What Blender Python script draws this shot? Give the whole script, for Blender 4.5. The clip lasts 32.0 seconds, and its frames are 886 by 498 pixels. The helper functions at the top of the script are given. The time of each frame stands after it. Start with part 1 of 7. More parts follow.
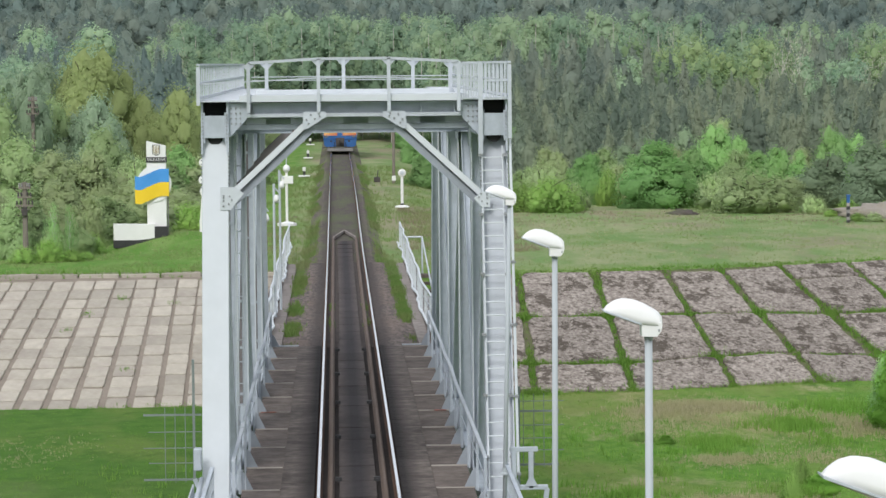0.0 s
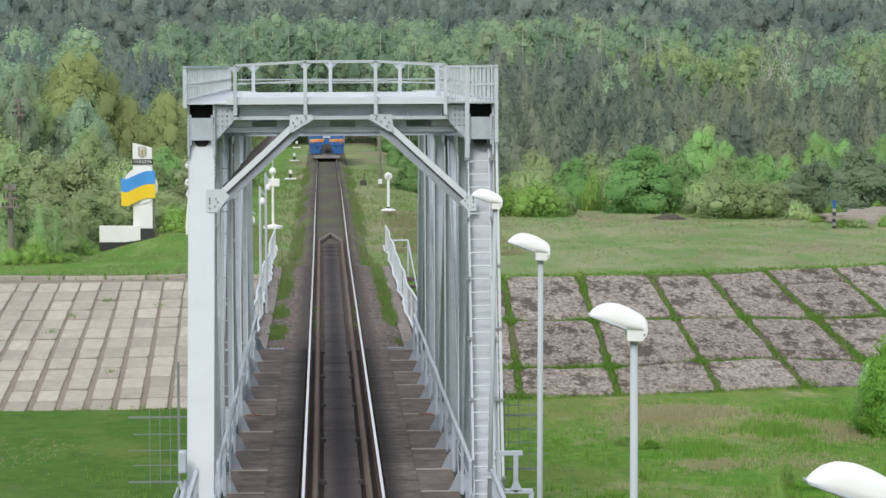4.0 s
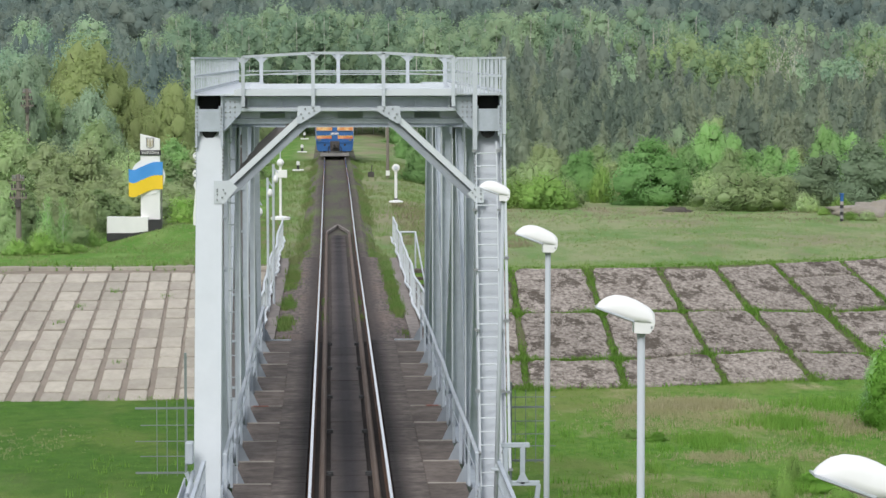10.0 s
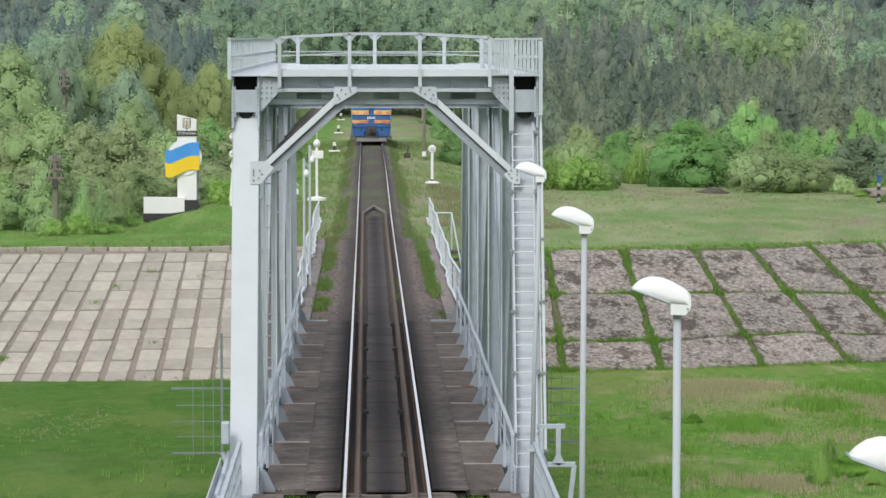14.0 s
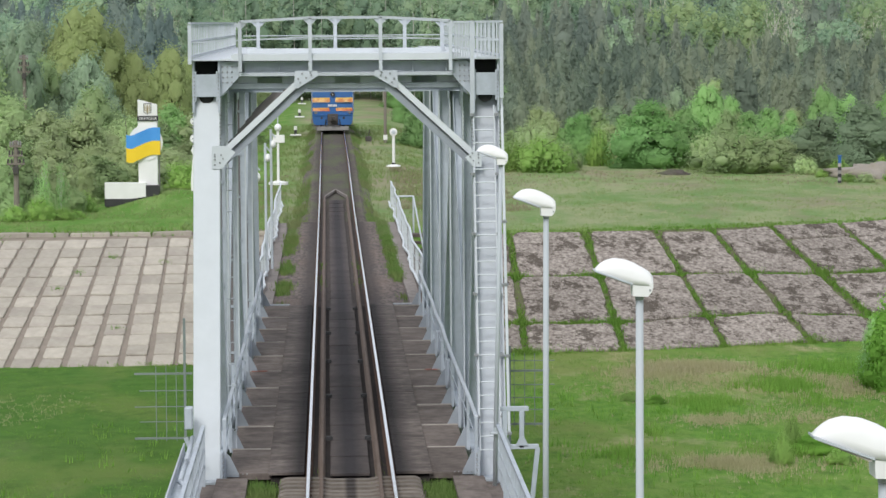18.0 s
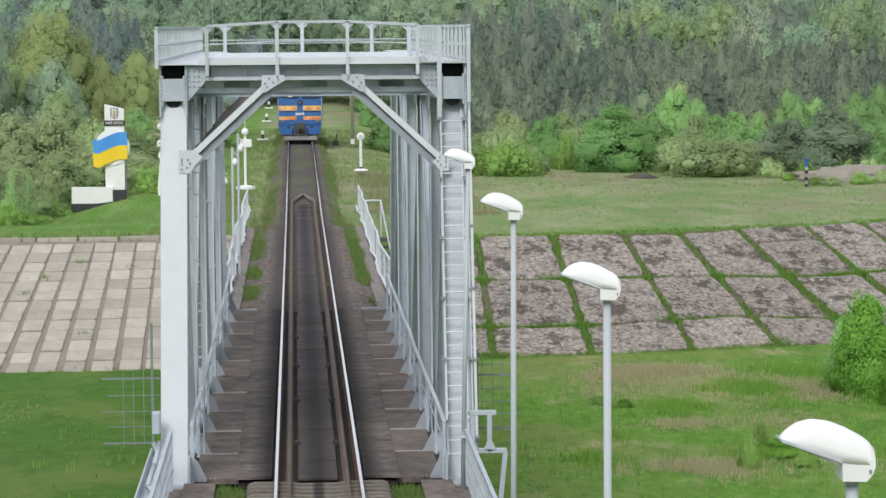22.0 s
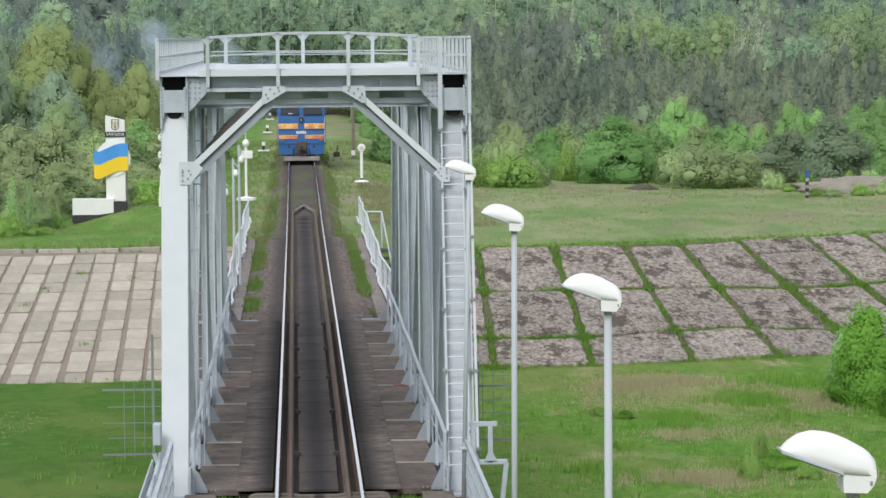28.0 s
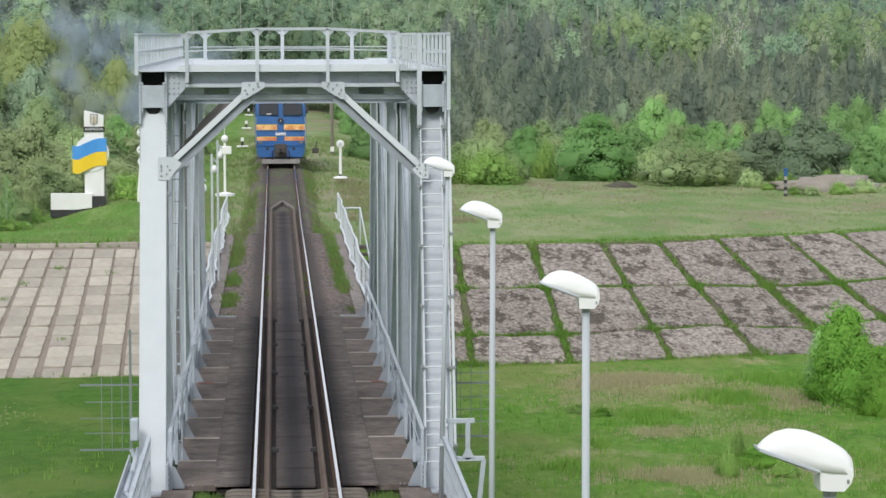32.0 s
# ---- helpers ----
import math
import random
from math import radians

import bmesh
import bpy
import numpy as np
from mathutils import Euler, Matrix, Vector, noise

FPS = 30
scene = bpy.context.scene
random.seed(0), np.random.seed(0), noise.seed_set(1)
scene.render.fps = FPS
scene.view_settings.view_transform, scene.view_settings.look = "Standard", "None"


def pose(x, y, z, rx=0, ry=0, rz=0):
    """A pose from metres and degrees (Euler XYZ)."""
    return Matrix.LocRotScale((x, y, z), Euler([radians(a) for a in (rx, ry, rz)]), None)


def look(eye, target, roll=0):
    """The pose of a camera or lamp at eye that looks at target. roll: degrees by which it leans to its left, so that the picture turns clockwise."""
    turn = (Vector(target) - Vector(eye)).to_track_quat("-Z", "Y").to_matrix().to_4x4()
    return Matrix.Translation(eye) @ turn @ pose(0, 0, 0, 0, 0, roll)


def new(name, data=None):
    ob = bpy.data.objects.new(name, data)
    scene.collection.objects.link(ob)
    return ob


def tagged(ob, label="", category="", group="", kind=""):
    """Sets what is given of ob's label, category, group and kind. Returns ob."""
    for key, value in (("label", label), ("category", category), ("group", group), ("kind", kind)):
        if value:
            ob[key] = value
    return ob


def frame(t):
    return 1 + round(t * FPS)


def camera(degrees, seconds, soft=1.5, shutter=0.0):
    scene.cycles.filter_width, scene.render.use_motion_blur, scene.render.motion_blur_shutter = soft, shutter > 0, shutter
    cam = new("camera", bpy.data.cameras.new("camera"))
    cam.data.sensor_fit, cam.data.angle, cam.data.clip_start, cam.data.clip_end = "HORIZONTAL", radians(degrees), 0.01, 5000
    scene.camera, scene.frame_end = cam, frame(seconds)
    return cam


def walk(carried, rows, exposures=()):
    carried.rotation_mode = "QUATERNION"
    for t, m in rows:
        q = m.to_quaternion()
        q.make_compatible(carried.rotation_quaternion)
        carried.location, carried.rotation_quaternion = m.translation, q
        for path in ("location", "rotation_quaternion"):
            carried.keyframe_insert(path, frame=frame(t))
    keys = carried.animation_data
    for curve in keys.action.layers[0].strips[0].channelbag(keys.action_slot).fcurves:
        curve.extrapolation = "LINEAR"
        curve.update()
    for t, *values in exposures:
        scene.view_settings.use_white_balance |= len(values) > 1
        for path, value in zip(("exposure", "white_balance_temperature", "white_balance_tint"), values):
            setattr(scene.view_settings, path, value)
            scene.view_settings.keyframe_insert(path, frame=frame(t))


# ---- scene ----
import functools

cam = camera(17.31, 32.0, soft=1.5)
EYE = (-0.37, 0.0, 8.5)
# seconds, yaw, pitch, roll: the camera hovers on one spot over the track
TURNS = [
    (0, -2.1217, -3.6674, 0.5433),
    (0.5, -2.1287, -3.5982, 0.4281),
    (1, -2.1153, -3.6546, 0.2396),
    (1.5, -2.1641, -3.6926, 0.1354),
    (2, -2.2598, -3.6454, 0.1909),
    (2.5, -2.3826, -3.6935, 0.2031),
    (4.5, -2.3763, -3.5469, 0.2243),
    (5, -2.3580, -3.4940, 0.2479),
    (5.5, -2.2847, -3.4464, 0.3640),
    (6, -2.2029, -3.4421, 0.2927),
    (6.5, -2.1329, -3.5107, 0.1828),
    (7, -2.1625, -3.5537, 0.1015),
    (7.5, -2.2456, -3.5304, 0.1637),
    (8, -2.2947, -3.5762, 0.1714),
    (8.5, -2.3155, -3.6623, 0.1539),
    (9, -2.2955, -3.7413, 0.0801),
    (9.5, -2.2695, -3.7673, 0.0376),
    (10, -2.2231, -3.7592, 0.0747),
    (10.5, -2.1463, -3.7267, 0.0848),
    (11, -2.0898, -3.7478, 0.0073),
    (11.5, -2.0292, -3.7491, -0.1226),
    (12, -1.9620, -3.7774, -0.0607),
    (12.5, -1.9036, -3.8051, 0.0390),
    (13, -1.7772, -3.8742, 0.1246),
    (13.5, -1.6209, -4.0105, 0.1154),
    (14, -1.5053, -4.1331, 0.0023),
    (14.5, -1.4792, -4.2203, -0.0324),
    (16.5, -1.6422, -4.4483, -0.0147),
    (17, -1.8580, -4.5238, 0.1190),
    (17.5, -2.0931, -4.4734, 0.1718),
    (18, -2.2823, -4.4664, 0.3816),
    (18.5, -2.4435, -4.4682, 0.4811),
    (19, -2.5810, -4.4213, 0.5409),
    (19.5, -2.6398, -4.4460, 0.6632),
    (20, -2.6988, -4.4640, 0.5598),
    (20.5, -2.7761, -4.4922, 0.4275),
    (21, -2.8311, -4.4264, 0.3102),
    (21.5, -2.9058, -4.4164, 0.3653),
    (22, -2.9307, -4.3911, 0.4557),
    (22.5, -2.8922, -4.3810, 0.5156),
    (23, -2.8823, -4.4021, 0.4046),
    (23.5, -2.8962, -4.3743, 0.3202),
    (24, -2.9672, -4.3280, 0.3085),
    (24.5, -2.9757, -4.2521, 0.3201),
    (25, -2.9367, -4.2092, 0.3097),
    (25.5, -2.8602, -4.2072, 0.1950),
    (27.5, -2.8909, -4.1267, 0.4023),
    (28, -2.9152, -4.1692, 0.4569),
    (28.5, -2.9150, -4.2071, 0.4965),
    (29, -2.9660, -4.2036, 0.4760),
    (29.5, -3.0563, -4.2355, 0.5209),
    (30, -3.1097, -4.2858, 0.4109),
    (30.5, -3.1563, -4.3426, 0.2681),
    (31, -3.1965, -4.3065, 0.0952),
    (31.5, -3.2555, -4.2739, 0.1191),
    (32, -3.3177, -4.2371, 0.1450),
]
walk(cam, [(t, pose(*EYE, 90 + pitch, roll, yaw)) for t, yaw, pitch, roll in TURNS])

# ---- light: an overcast sky and a broad, weak sun behind thin cloud ----
def make_world():
    world = bpy.data.worlds.new("overcast")
    scene.world = world
    world.use_nodes = True
    nt = world.node_tree
    nt.nodes.clear()
    out = nt.nodes.new("ShaderNodeOutputWorld")
    back = nt.nodes.new("ShaderNodeBackground")
    sky = nt.nodes.new("ShaderNodeTexSky")
    sky.sky_type = "NISHITA"
    sky.sun_disc = False
    sky.sun_elevation = radians(43)
    sky.sun_rotation = radians(200)
    sky.air_density = 1.0
    sky.dust_density = 4.0
    mix = nt.nodes.new("ShaderNodeMix")
    mix.data_type = "RGBA"
    mix.inputs["Factor"].default_value = 0.75
    mix.inputs["B"].default_value = (9.5, 10.0, 11.0, 1)
    nt.links.new(sky.outputs[0], mix.inputs["A"])
    nt.links.new(mix.outputs["Result"], back.inputs[0])
    back.inputs[1].default_value = 0.092
    nt.links.new(back.outputs[0], out.inputs[0])
    sun = bpy.data.lights.new("sun", "SUN")
    sun.energy, sun.angle, sun.color = 2.1, radians(22), (1.0, 0.99, 0.98)
    ob = new("sun", sun)
    ob.matrix_basis = look((0, 0, 60), Vector((0, 0, 60)) - Vector((math.sin(radians(200)) * 0.73, math.cos(radians(200)) * 0.73, 0.68)))


make_world()
scene.view_settings.exposure = 0.0


# ---- materials ----
def mat(name, c1, c2=None, scale=4.0, rough=0.6, metal=0.0, bump=0.0, bscale=None, var=0.0, stain=0.0, stain_scale=0.6, stain_colour=None, stretch=None, detail=5.0, contrast=1.0, spec=0.4, hue=0.0, band=None, edge=(0.48, 0.68), ragged=0.62):
    """A grained surface: two colours mixed by fine noise, broad stains, a spread from piece to piece, fine relief."""
    m = bpy.data.materials.new(name)
    m.use_nodes = True
    nt = m.node_tree
    n, ln = nt.nodes, nt.links
    p = n["Principled BSDF"]
    co = n.new("ShaderNodeTexCoord")
    vec = co.outputs["Object"]
    if stretch:
        mp = n.new("ShaderNodeMapping")
        mp.inputs["Scale"].default_value = stretch
        ln.new(vec, mp.inputs["Vector"])
        vec = mp.outputs[0]
    info = n.new("ShaderNodeObjectInfo")
    no = n.new("ShaderNodeTexNoise")
    no.noise_dimensions = "4D"
    no.inputs["Scale"].default_value, no.inputs["Detail"].default_value, no.inputs["Roughness"].default_value = scale, detail, 0.65
    ln.new(vec, no.inputs["Vector"])
    mw = n.new("ShaderNodeMath")
    mw.operation = "MULTIPLY"
    mw.inputs[1].default_value = 37.0
    ln.new(info.outputs["Random"], mw.inputs[0])
    ln.new(mw.outputs[0], no.inputs["W"])
    ramp = n.new("ShaderNodeMapRange")
    ramp.inputs["From Min"].default_value, ramp.inputs["From Max"].default_value = 0.5 - 0.22 / contrast, 0.5 + 0.22 / contrast
    ln.new(no.outputs["Fac"], ramp.inputs["Value"])
    mix = n.new("ShaderNodeMix")
    mix.data_type = "RGBA"
    mix.inputs["A"].default_value, mix.inputs["B"].default_value = (*c1, 1), (*(c2 or c1), 1)
    ln.new(ramp.outputs[0], mix.inputs["Factor"])
    col = mix.outputs["Result"]
    if stain:
        ns = n.new("ShaderNodeTexNoise")
        ns.noise_dimensions = "4D"
        ns.inputs["Scale"].default_value, ns.inputs["Detail"].default_value, ns.inputs["Roughness"].default_value = stain_scale, 8, ragged
        ln.new(vec, ns.inputs["Vector"])
        ln.new(mw.outputs[0], ns.inputs["W"])
        rs = n.new("ShaderNodeMapRange")
        rs.inputs["From Min"].default_value, rs.inputs["From Max"].default_value, rs.inputs["To Max"].default_value = *edge, stain
        ln.new(ns.outputs["Fac"], rs.inputs["Value"])
        ms = n.new("ShaderNodeMix")
        ms.data_type = "RGBA"
        ms.inputs["B"].default_value = (*(stain_colour or [c * 0.55 for c in c1]), 1)
        ln.new(rs.outputs[0], ms.inputs["Factor"])
        ln.new(col, ms.inputs["A"])
        col = ms.outputs["Result"]
    if band:
        # a stain that runs along the middle, of half width a to b
        a, b, bc, amount = band
        sp = n.new("ShaderNodeSeparateXYZ")
        ln.new(co.outputs["Object"], sp.inputs[0])
        ab = n.new("ShaderNodeMath")
        ab.operation = "ABSOLUTE"
        ln.new(sp.outputs["X"], ab.inputs[0])
        rb = n.new("ShaderNodeMapRange")
        rb.inputs["From Min"].default_value, rb.inputs["From Max"].default_value, rb.inputs["To Max"].default_value = b, a, amount
        ln.new(ab.outputs[0], rb.inputs["Value"])
        mb = n.new("ShaderNodeMix")
        mb.data_type = "RGBA"
        mb.inputs["B"].default_value = (*bc, 1)
        ln.new(rb.outputs[0], mb.inputs["Factor"])
        ln.new(col, mb.inputs["A"])
        col = mb.outputs["Result"]
    if var:
        hs = n.new("ShaderNodeHueSaturation")
        mr = n.new("ShaderNodeMapRange")
        mr.inputs["To Min"].default_value, mr.inputs["To Max"].default_value = 1 - var, 1 + var
        ln.new(info.outputs["Random"], mr.inputs["Value"])
        ln.new(mr.outputs[0], hs.inputs["Value"])
        ln.new(col, hs.inputs["Color"])
        col = hs.outputs[0]
    ln.new(col, p.inputs["Base Color"])
    p.inputs["Roughness"].default_value, p.inputs["Metallic"].default_value = rough, metal
    p.inputs["Specular IOR Level"].default_value = spec
    if bump:
        nb = n.new("ShaderNodeTexNoise")
        nb.inputs["Scale"].default_value, nb.inputs["Detail"].default_value = bscale or scale * 6, 4
        ln.new(vec, nb.inputs["Vector"])
        b = n.new("ShaderNodeBump")
        b.inputs["Strength"].default_value, b.inputs["Distance"].default_value = bump, 0.02
        ln.new(nb.outputs["Fac"], b.inputs["Height"])
        ln.new(b.outputs[0], p.inputs["Normal"])
    return m


def leaf_mat(name, c1, c2, c3=None, patch=0.12, thin=0.35):
    """Leaves: colour differs from leaf to leaf and in broad patches; light passes through them."""
    m = bpy.data.materials.new(name)
    m.use_nodes = True
    nt = m.node_tree
    n, ln = nt.nodes, nt.links
    n.clear()
    out = n.new("ShaderNodeOutputMaterial")
    geo = n.new("ShaderNodeNewGeometry")
    co = n.new("ShaderNodeTexCoord")
    info = n.new("ShaderNodeObjectInfo")
    no = n.new("ShaderNodeTexNoise")
    no.inputs["Scale"].default_value, no.inputs["Detail"].default_value = patch, 3
    ln.new(co.outputs["Object"], no.inputs["Vector"])
    mix = n.new("ShaderNodeMix")
    mix.data_type = "RGBA"
    mix.inputs["A"].default_value, mix.inputs["B"].default_value = (*c1, 1), (*c2, 1)
    ln.new(geo.outputs["Random Per Island"], mix.inputs["Factor"])
    mr = n.new("ShaderNodeMapRange")
    mr.inputs["From Min"].default_value, mr.inputs["From Max"].default_value = 0.4, 0.62
    ln.new(no.outputs["Fac"], mr.inputs["Value"])
    m2 = n.new("ShaderNodeMix")
    m2.data_type = "RGBA"
    m2.inputs["B"].default_value = (*(c3 or c2), 1)
    ln.new(mr.outputs[0], m2.inputs["Factor"])
    ln.new(mix.outputs["Result"], m2.inputs["A"])
    hs = n.new("ShaderNodeHueSaturation")
    mv = n.new("ShaderNodeMapRange")
    mv.inputs["To Min"].default_value, mv.inputs["To Max"].default_value = 0.8, 1.2
    ln.new(info.outputs["Random"], mv.inputs["Value"])
    ln.new(mv.outputs[0], hs.inputs["Value"])
    ln.new(m2.outputs["Result"], hs.inputs["Color"])
    d = n.new("ShaderNodeBsdfDiffuse")
    t = n.new("ShaderNodeBsdfTranslucent")
    s = n.new("ShaderNodeMixShader")
    s.inputs[0].default_value = thin
    for sh in (d, t):
        ln.new(hs.outputs[0], sh.inputs["Color"])
    ln.new(d.outputs[0], s.inputs[1])
    ln.new(t.outputs[0], s.inputs[2])
    ln.new(s.outputs[0], out.inputs[0])
    return m


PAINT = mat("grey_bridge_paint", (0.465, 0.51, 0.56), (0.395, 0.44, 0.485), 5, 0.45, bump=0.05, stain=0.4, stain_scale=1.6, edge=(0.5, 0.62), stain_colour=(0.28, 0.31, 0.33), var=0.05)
# pale deck paint, which also paints the lit edge of the portal knees
PAINT_DECK_LIT = mat("pale_deck_and_lit_edge_paint", (0.65, 0.69, 0.715), (0.59, 0.63, 0.655), 2, 0.5, bump=0.05, stain=0.3, stain_scale=0.9, stain_colour=(0.5, 0.53, 0.55))
# for pale parts, and for steel faces and edges coloured as lit
PAINT_LIGHT = mat("pale_and_lit_bridge_paint", (0.57, 0.61, 0.635), (0.52, 0.56, 0.585), 2, 0.5, bump=0.05, stain=0.25, stain_scale=0.7, stain_colour=(0.5, 0.52, 0.52), var=0.04)
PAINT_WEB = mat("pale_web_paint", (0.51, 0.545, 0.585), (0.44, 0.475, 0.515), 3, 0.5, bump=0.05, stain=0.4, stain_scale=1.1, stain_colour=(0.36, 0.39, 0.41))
# dull bracket grey; on the portal knees it carries painted shade
PAINT_DULL_SHADE = mat("dull_and_shaded_brace_paint", (0.335, 0.368, 0.405), (0.28, 0.312, 0.345), 4, 0.5, bump=0.05, stain=0.4, stain_scale=1.0, stain_colour=(0.24, 0.26, 0.275))
# dark brown-grey that puts shade into the inner braces and channel slots
PAINT_SHADED = mat("shade_dark_paint", (0.20, 0.185, 0.185), (0.15, 0.135, 0.135), 4, 0.55, bump=0.05, stain=0.4, stain_scale=1.2, stain_colour=(0.17, 0.125, 0.115))
PAINT_RAIL = mat("silver_rail_paint", (0.58, 0.62, 0.665), (0.50, 0.54, 0.58), 6, 0.4, metal=0.15, bump=0.05, stain=0.3, var=0.06)
# near-black that paints the shade inside openings and gaps
VOID_SHADE = mat("void_shade_dark", (0.03, 0.03, 0.03), (0.02, 0.02, 0.02), 4, 0.8)
BOLT = mat("bolt_steel", (0.36, 0.38, 0.39), (0.28, 0.29, 0.3), 20, 0.45, metal=0.4)
RAIL_SIDE = mat("rusty_rail_steel", (0.085, 0.05, 0.035), (0.13, 0.075, 0.05), 9, 0.75, metal=0.2, bump=0.2, stain=0.5, stain_colour=(0.05, 0.035, 0.03), spec=0.12)
RAIL_TOP = mat("polished_rail_head", (0.96, 0.96, 0.96), (0.92, 0.92, 0.92), 3, 0.14, metal=1.0, stretch=(8, 0.3, 8))
GUARD = mat("guard_rail_steel", (0.18, 0.135, 0.11), (0.125, 0.095, 0.078), 7, 0.7, metal=0.2, bump=0.2, stain=0.5, stain_colour=(0.1, 0.07, 0.05), spec=0.12)
OILY = mat("oil_dark_strip", (0.034, 0.030, 0.030), (0.055, 0.047, 0.044), 3, 0.9, bump=0.3, stain=0.4, spec=0.08)
CONC_WALK = mat("brown_walkway_concrete", (0.195, 0.165, 0.147), (0.135, 0.113, 0.10), 3.5, 0.85, bump=0.4, bscale=12, stain=0.8, stain_scale=1.1, stain_colour=(0.085, 0.07, 0.062), var=0.16, spec=0.12, ragged=0.78, contrast=1.7, edge=(0.46, 0.62))
CONC_EDGE = mat("pale_concrete_edge", (0.42, 0.39, 0.35), (0.32, 0.29, 0.26), 5, 0.85, bump=0.2)
CONC_GREY = mat("grey_approach_concrete", (0.29, 0.26, 0.24), (0.205, 0.182, 0.168), 3.5, 0.85, bump=0.4, bscale=12, stain=0.6, stain_scale=1.1, stain_colour=(0.13, 0.113, 0.10), var=0.12, spec=0.12, ragged=0.75)
SLEEPER = mat("concrete_sleeper", (0.235, 0.205, 0.175), (0.16, 0.14, 0.12), 5, 0.85, bump=0.3, var=0.12, stain=0.4, spec=0.12, band=(0.06, 0.14, (0.04, 0.036, 0.036), 0.85))
BALLAST = mat("brown_ballast", (0.20, 0.165, 0.148), (0.085, 0.073, 0.067), 7, 0.9, bump=0.8, bscale=14, stain=0.6, stain_scale=0.5, stain_colour=(0.19, 0.14, 0.115), contrast=2.0, spec=0.12, stretch=(1.3, 0.28, 1), band=(1.10, 1.40, (0.062, 0.055, 0.053), 0.75))
BALLAST_FAR = mat("weedy_brown_ballast", (0.175, 0.148, 0.13), (0.075, 0.066, 0.06), 6, 0.9, bump=0.8, bscale=12, stain=0.85, stain_scale=0.55, stain_colour=(0.15, 0.185, 0.08), contrast=1.4, spec=0.12, stretch=(1.2, 0.28, 1), band=(0.9, 1.25, (0.07, 0.062, 0.058), 0.55), edge=(0.46, 0.6))
PAVER = mat("weathered_concrete_paver", (0.455, 0.42, 0.355), (0.35, 0.32, 0.268), 2.5, 0.9, bump=0.3, bscale=20, stain=0.5, stain_scale=0.9, stain_colour=(0.32, 0.28, 0.25), var=0.15, spec=0.12)
PAVER_BED = mat("earth_joint_filling", (0.275, 0.235, 0.195), (0.21, 0.18, 0.145), 2, 0.95, bump=0.4, stain=0.3)
SLAB = mat("mossy_concrete_slab", (0.385, 0.345, 0.305), (0.135, 0.113, 0.098), 6.0, 0.92, bump=1.0, bscale=9, stain=0.86, stain_scale=0.9, stain_colour=(0.070, 0.058, 0.046), var=0.12, edge=(0.525, 0.56), contrast=1.7, spec=0.12, ragged=0.82, detail=9)
WHITE = mat("white_paint", (0.82, 0.82, 0.80), (0.76, 0.76, 0.74), 2, 0.55, bump=0.03, stain=0.15, stain_colour=(0.6, 0.6, 0.58))
BLACK = mat("black_paint", (0.03, 0.03, 0.032), (0.045, 0.045, 0.045), 4, 0.6, bump=0.1)
FLAG_BLUE = mat("sky_blue_paint", (0.06, 0.28, 0.68), (0.08, 0.32, 0.72), 2, 0.5)
FLAG_YELLOW = mat("yellow_paint", (0.86, 0.60, 0.03), (0.82, 0.55, 0.03), 2, 0.5)
GOLD = mat("ochre_emblem_paint", (0.35, 0.28, 0.13), (0.28, 0.22, 0.1), 6, 0.6)
LOCO_BLUE = mat("worn_blue_loco_paint", (0.032, 0.13, 0.36), (0.028, 0.105, 0.29), 2, 0.45, bump=0.04, stain=0.35, stain_scale=1.2, stain_colour=(0.03, 0.08, 0.2))
LOCO_ORANGE = mat("faded_orange_stripe", (0.86, 0.60, 0.29), (0.82, 0.50, 0.19), 3, 0.5, stain=0.9, stain_scale=1.5, stain_colour=(0.62, 0.20, 0.07), edge=(0.44, 0.58))
LOCO_RED = mat("faded_red_stripe", (0.82, 0.42, 0.20), (0.74, 0.30, 0.13), 3, 0.5, stain=0.8, stain_scale=1.3, stain_colour=(0.50, 0.10, 0.05), edge=(0.46, 0.6))
LOCO_DARK = mat("grimy_underframe", (0.06, 0.055, 0.052), (0.09, 0.08, 0.075), 5, 0.8, bump=0.2, stain=0.4)
LOCO_GREY = mat("grimy_grey_pilot", (0.32, 0.31, 0.30), (0.22, 0.21, 0.2), 4, 0.7, bump=0.1, stain=0.5)
LOCO_ROOF = mat("sooty_roof_paint", (0.13, 0.16, 0.2), (0.08, 0.09, 0.1), 2, 0.7)
WOOD = mat("weathered_pole_wood", (0.25, 0.22, 0.185), (0.17, 0.15, 0.125), 4, 0.9, bump=0.4, stretch=(6, 6, 0.6))
LAMP_WHITE = mat("white_lamp_shell", (0.83, 0.83, 0.82), (0.78, 0.78, 0.77), 3, 0.4, stain=0.12, stain_colour=(0.62, 0.62, 0.6))
POLE = mat("galvanised_lamp_pole", (0.47, 0.51, 0.535), (0.42, 0.46, 0.485), 4, 0.65, metal=0.0, bump=0.05, stain=0.2, stretch=(1, 1, 0.3))
GRID_PAINT = mat("dull_grating_paint", (0.21, 0.25, 0.235), (0.17, 0.20, 0.19), 4, 0.5, var=0.05)
BARK = mat("grey_brown_bark", (0.13, 0.10, 0.08), (0.08, 0.065, 0.05), 6, 0.95, bump=0.5, stretch=(3, 3, 0.7))
BIRCH = mat("pale_birch_bark", (0.70, 0.67, 0.62), (0.45, 0.42, 0.38), 5, 0.9, bump=0.3)
EARTH = mat("bare_sandy_earth", (0.32, 0.29, 0.25), (0.24, 0.22, 0.19), 1.5, 0.95, bump=0.4, stain=0.5, stain_colour=(0.2, 0.18, 0.1))
RED = mat("faded_red_paint", (0.34, 0.13, 0.10), (0.2, 0.12, 0.10), 9, 0.8, contrast=2.0)
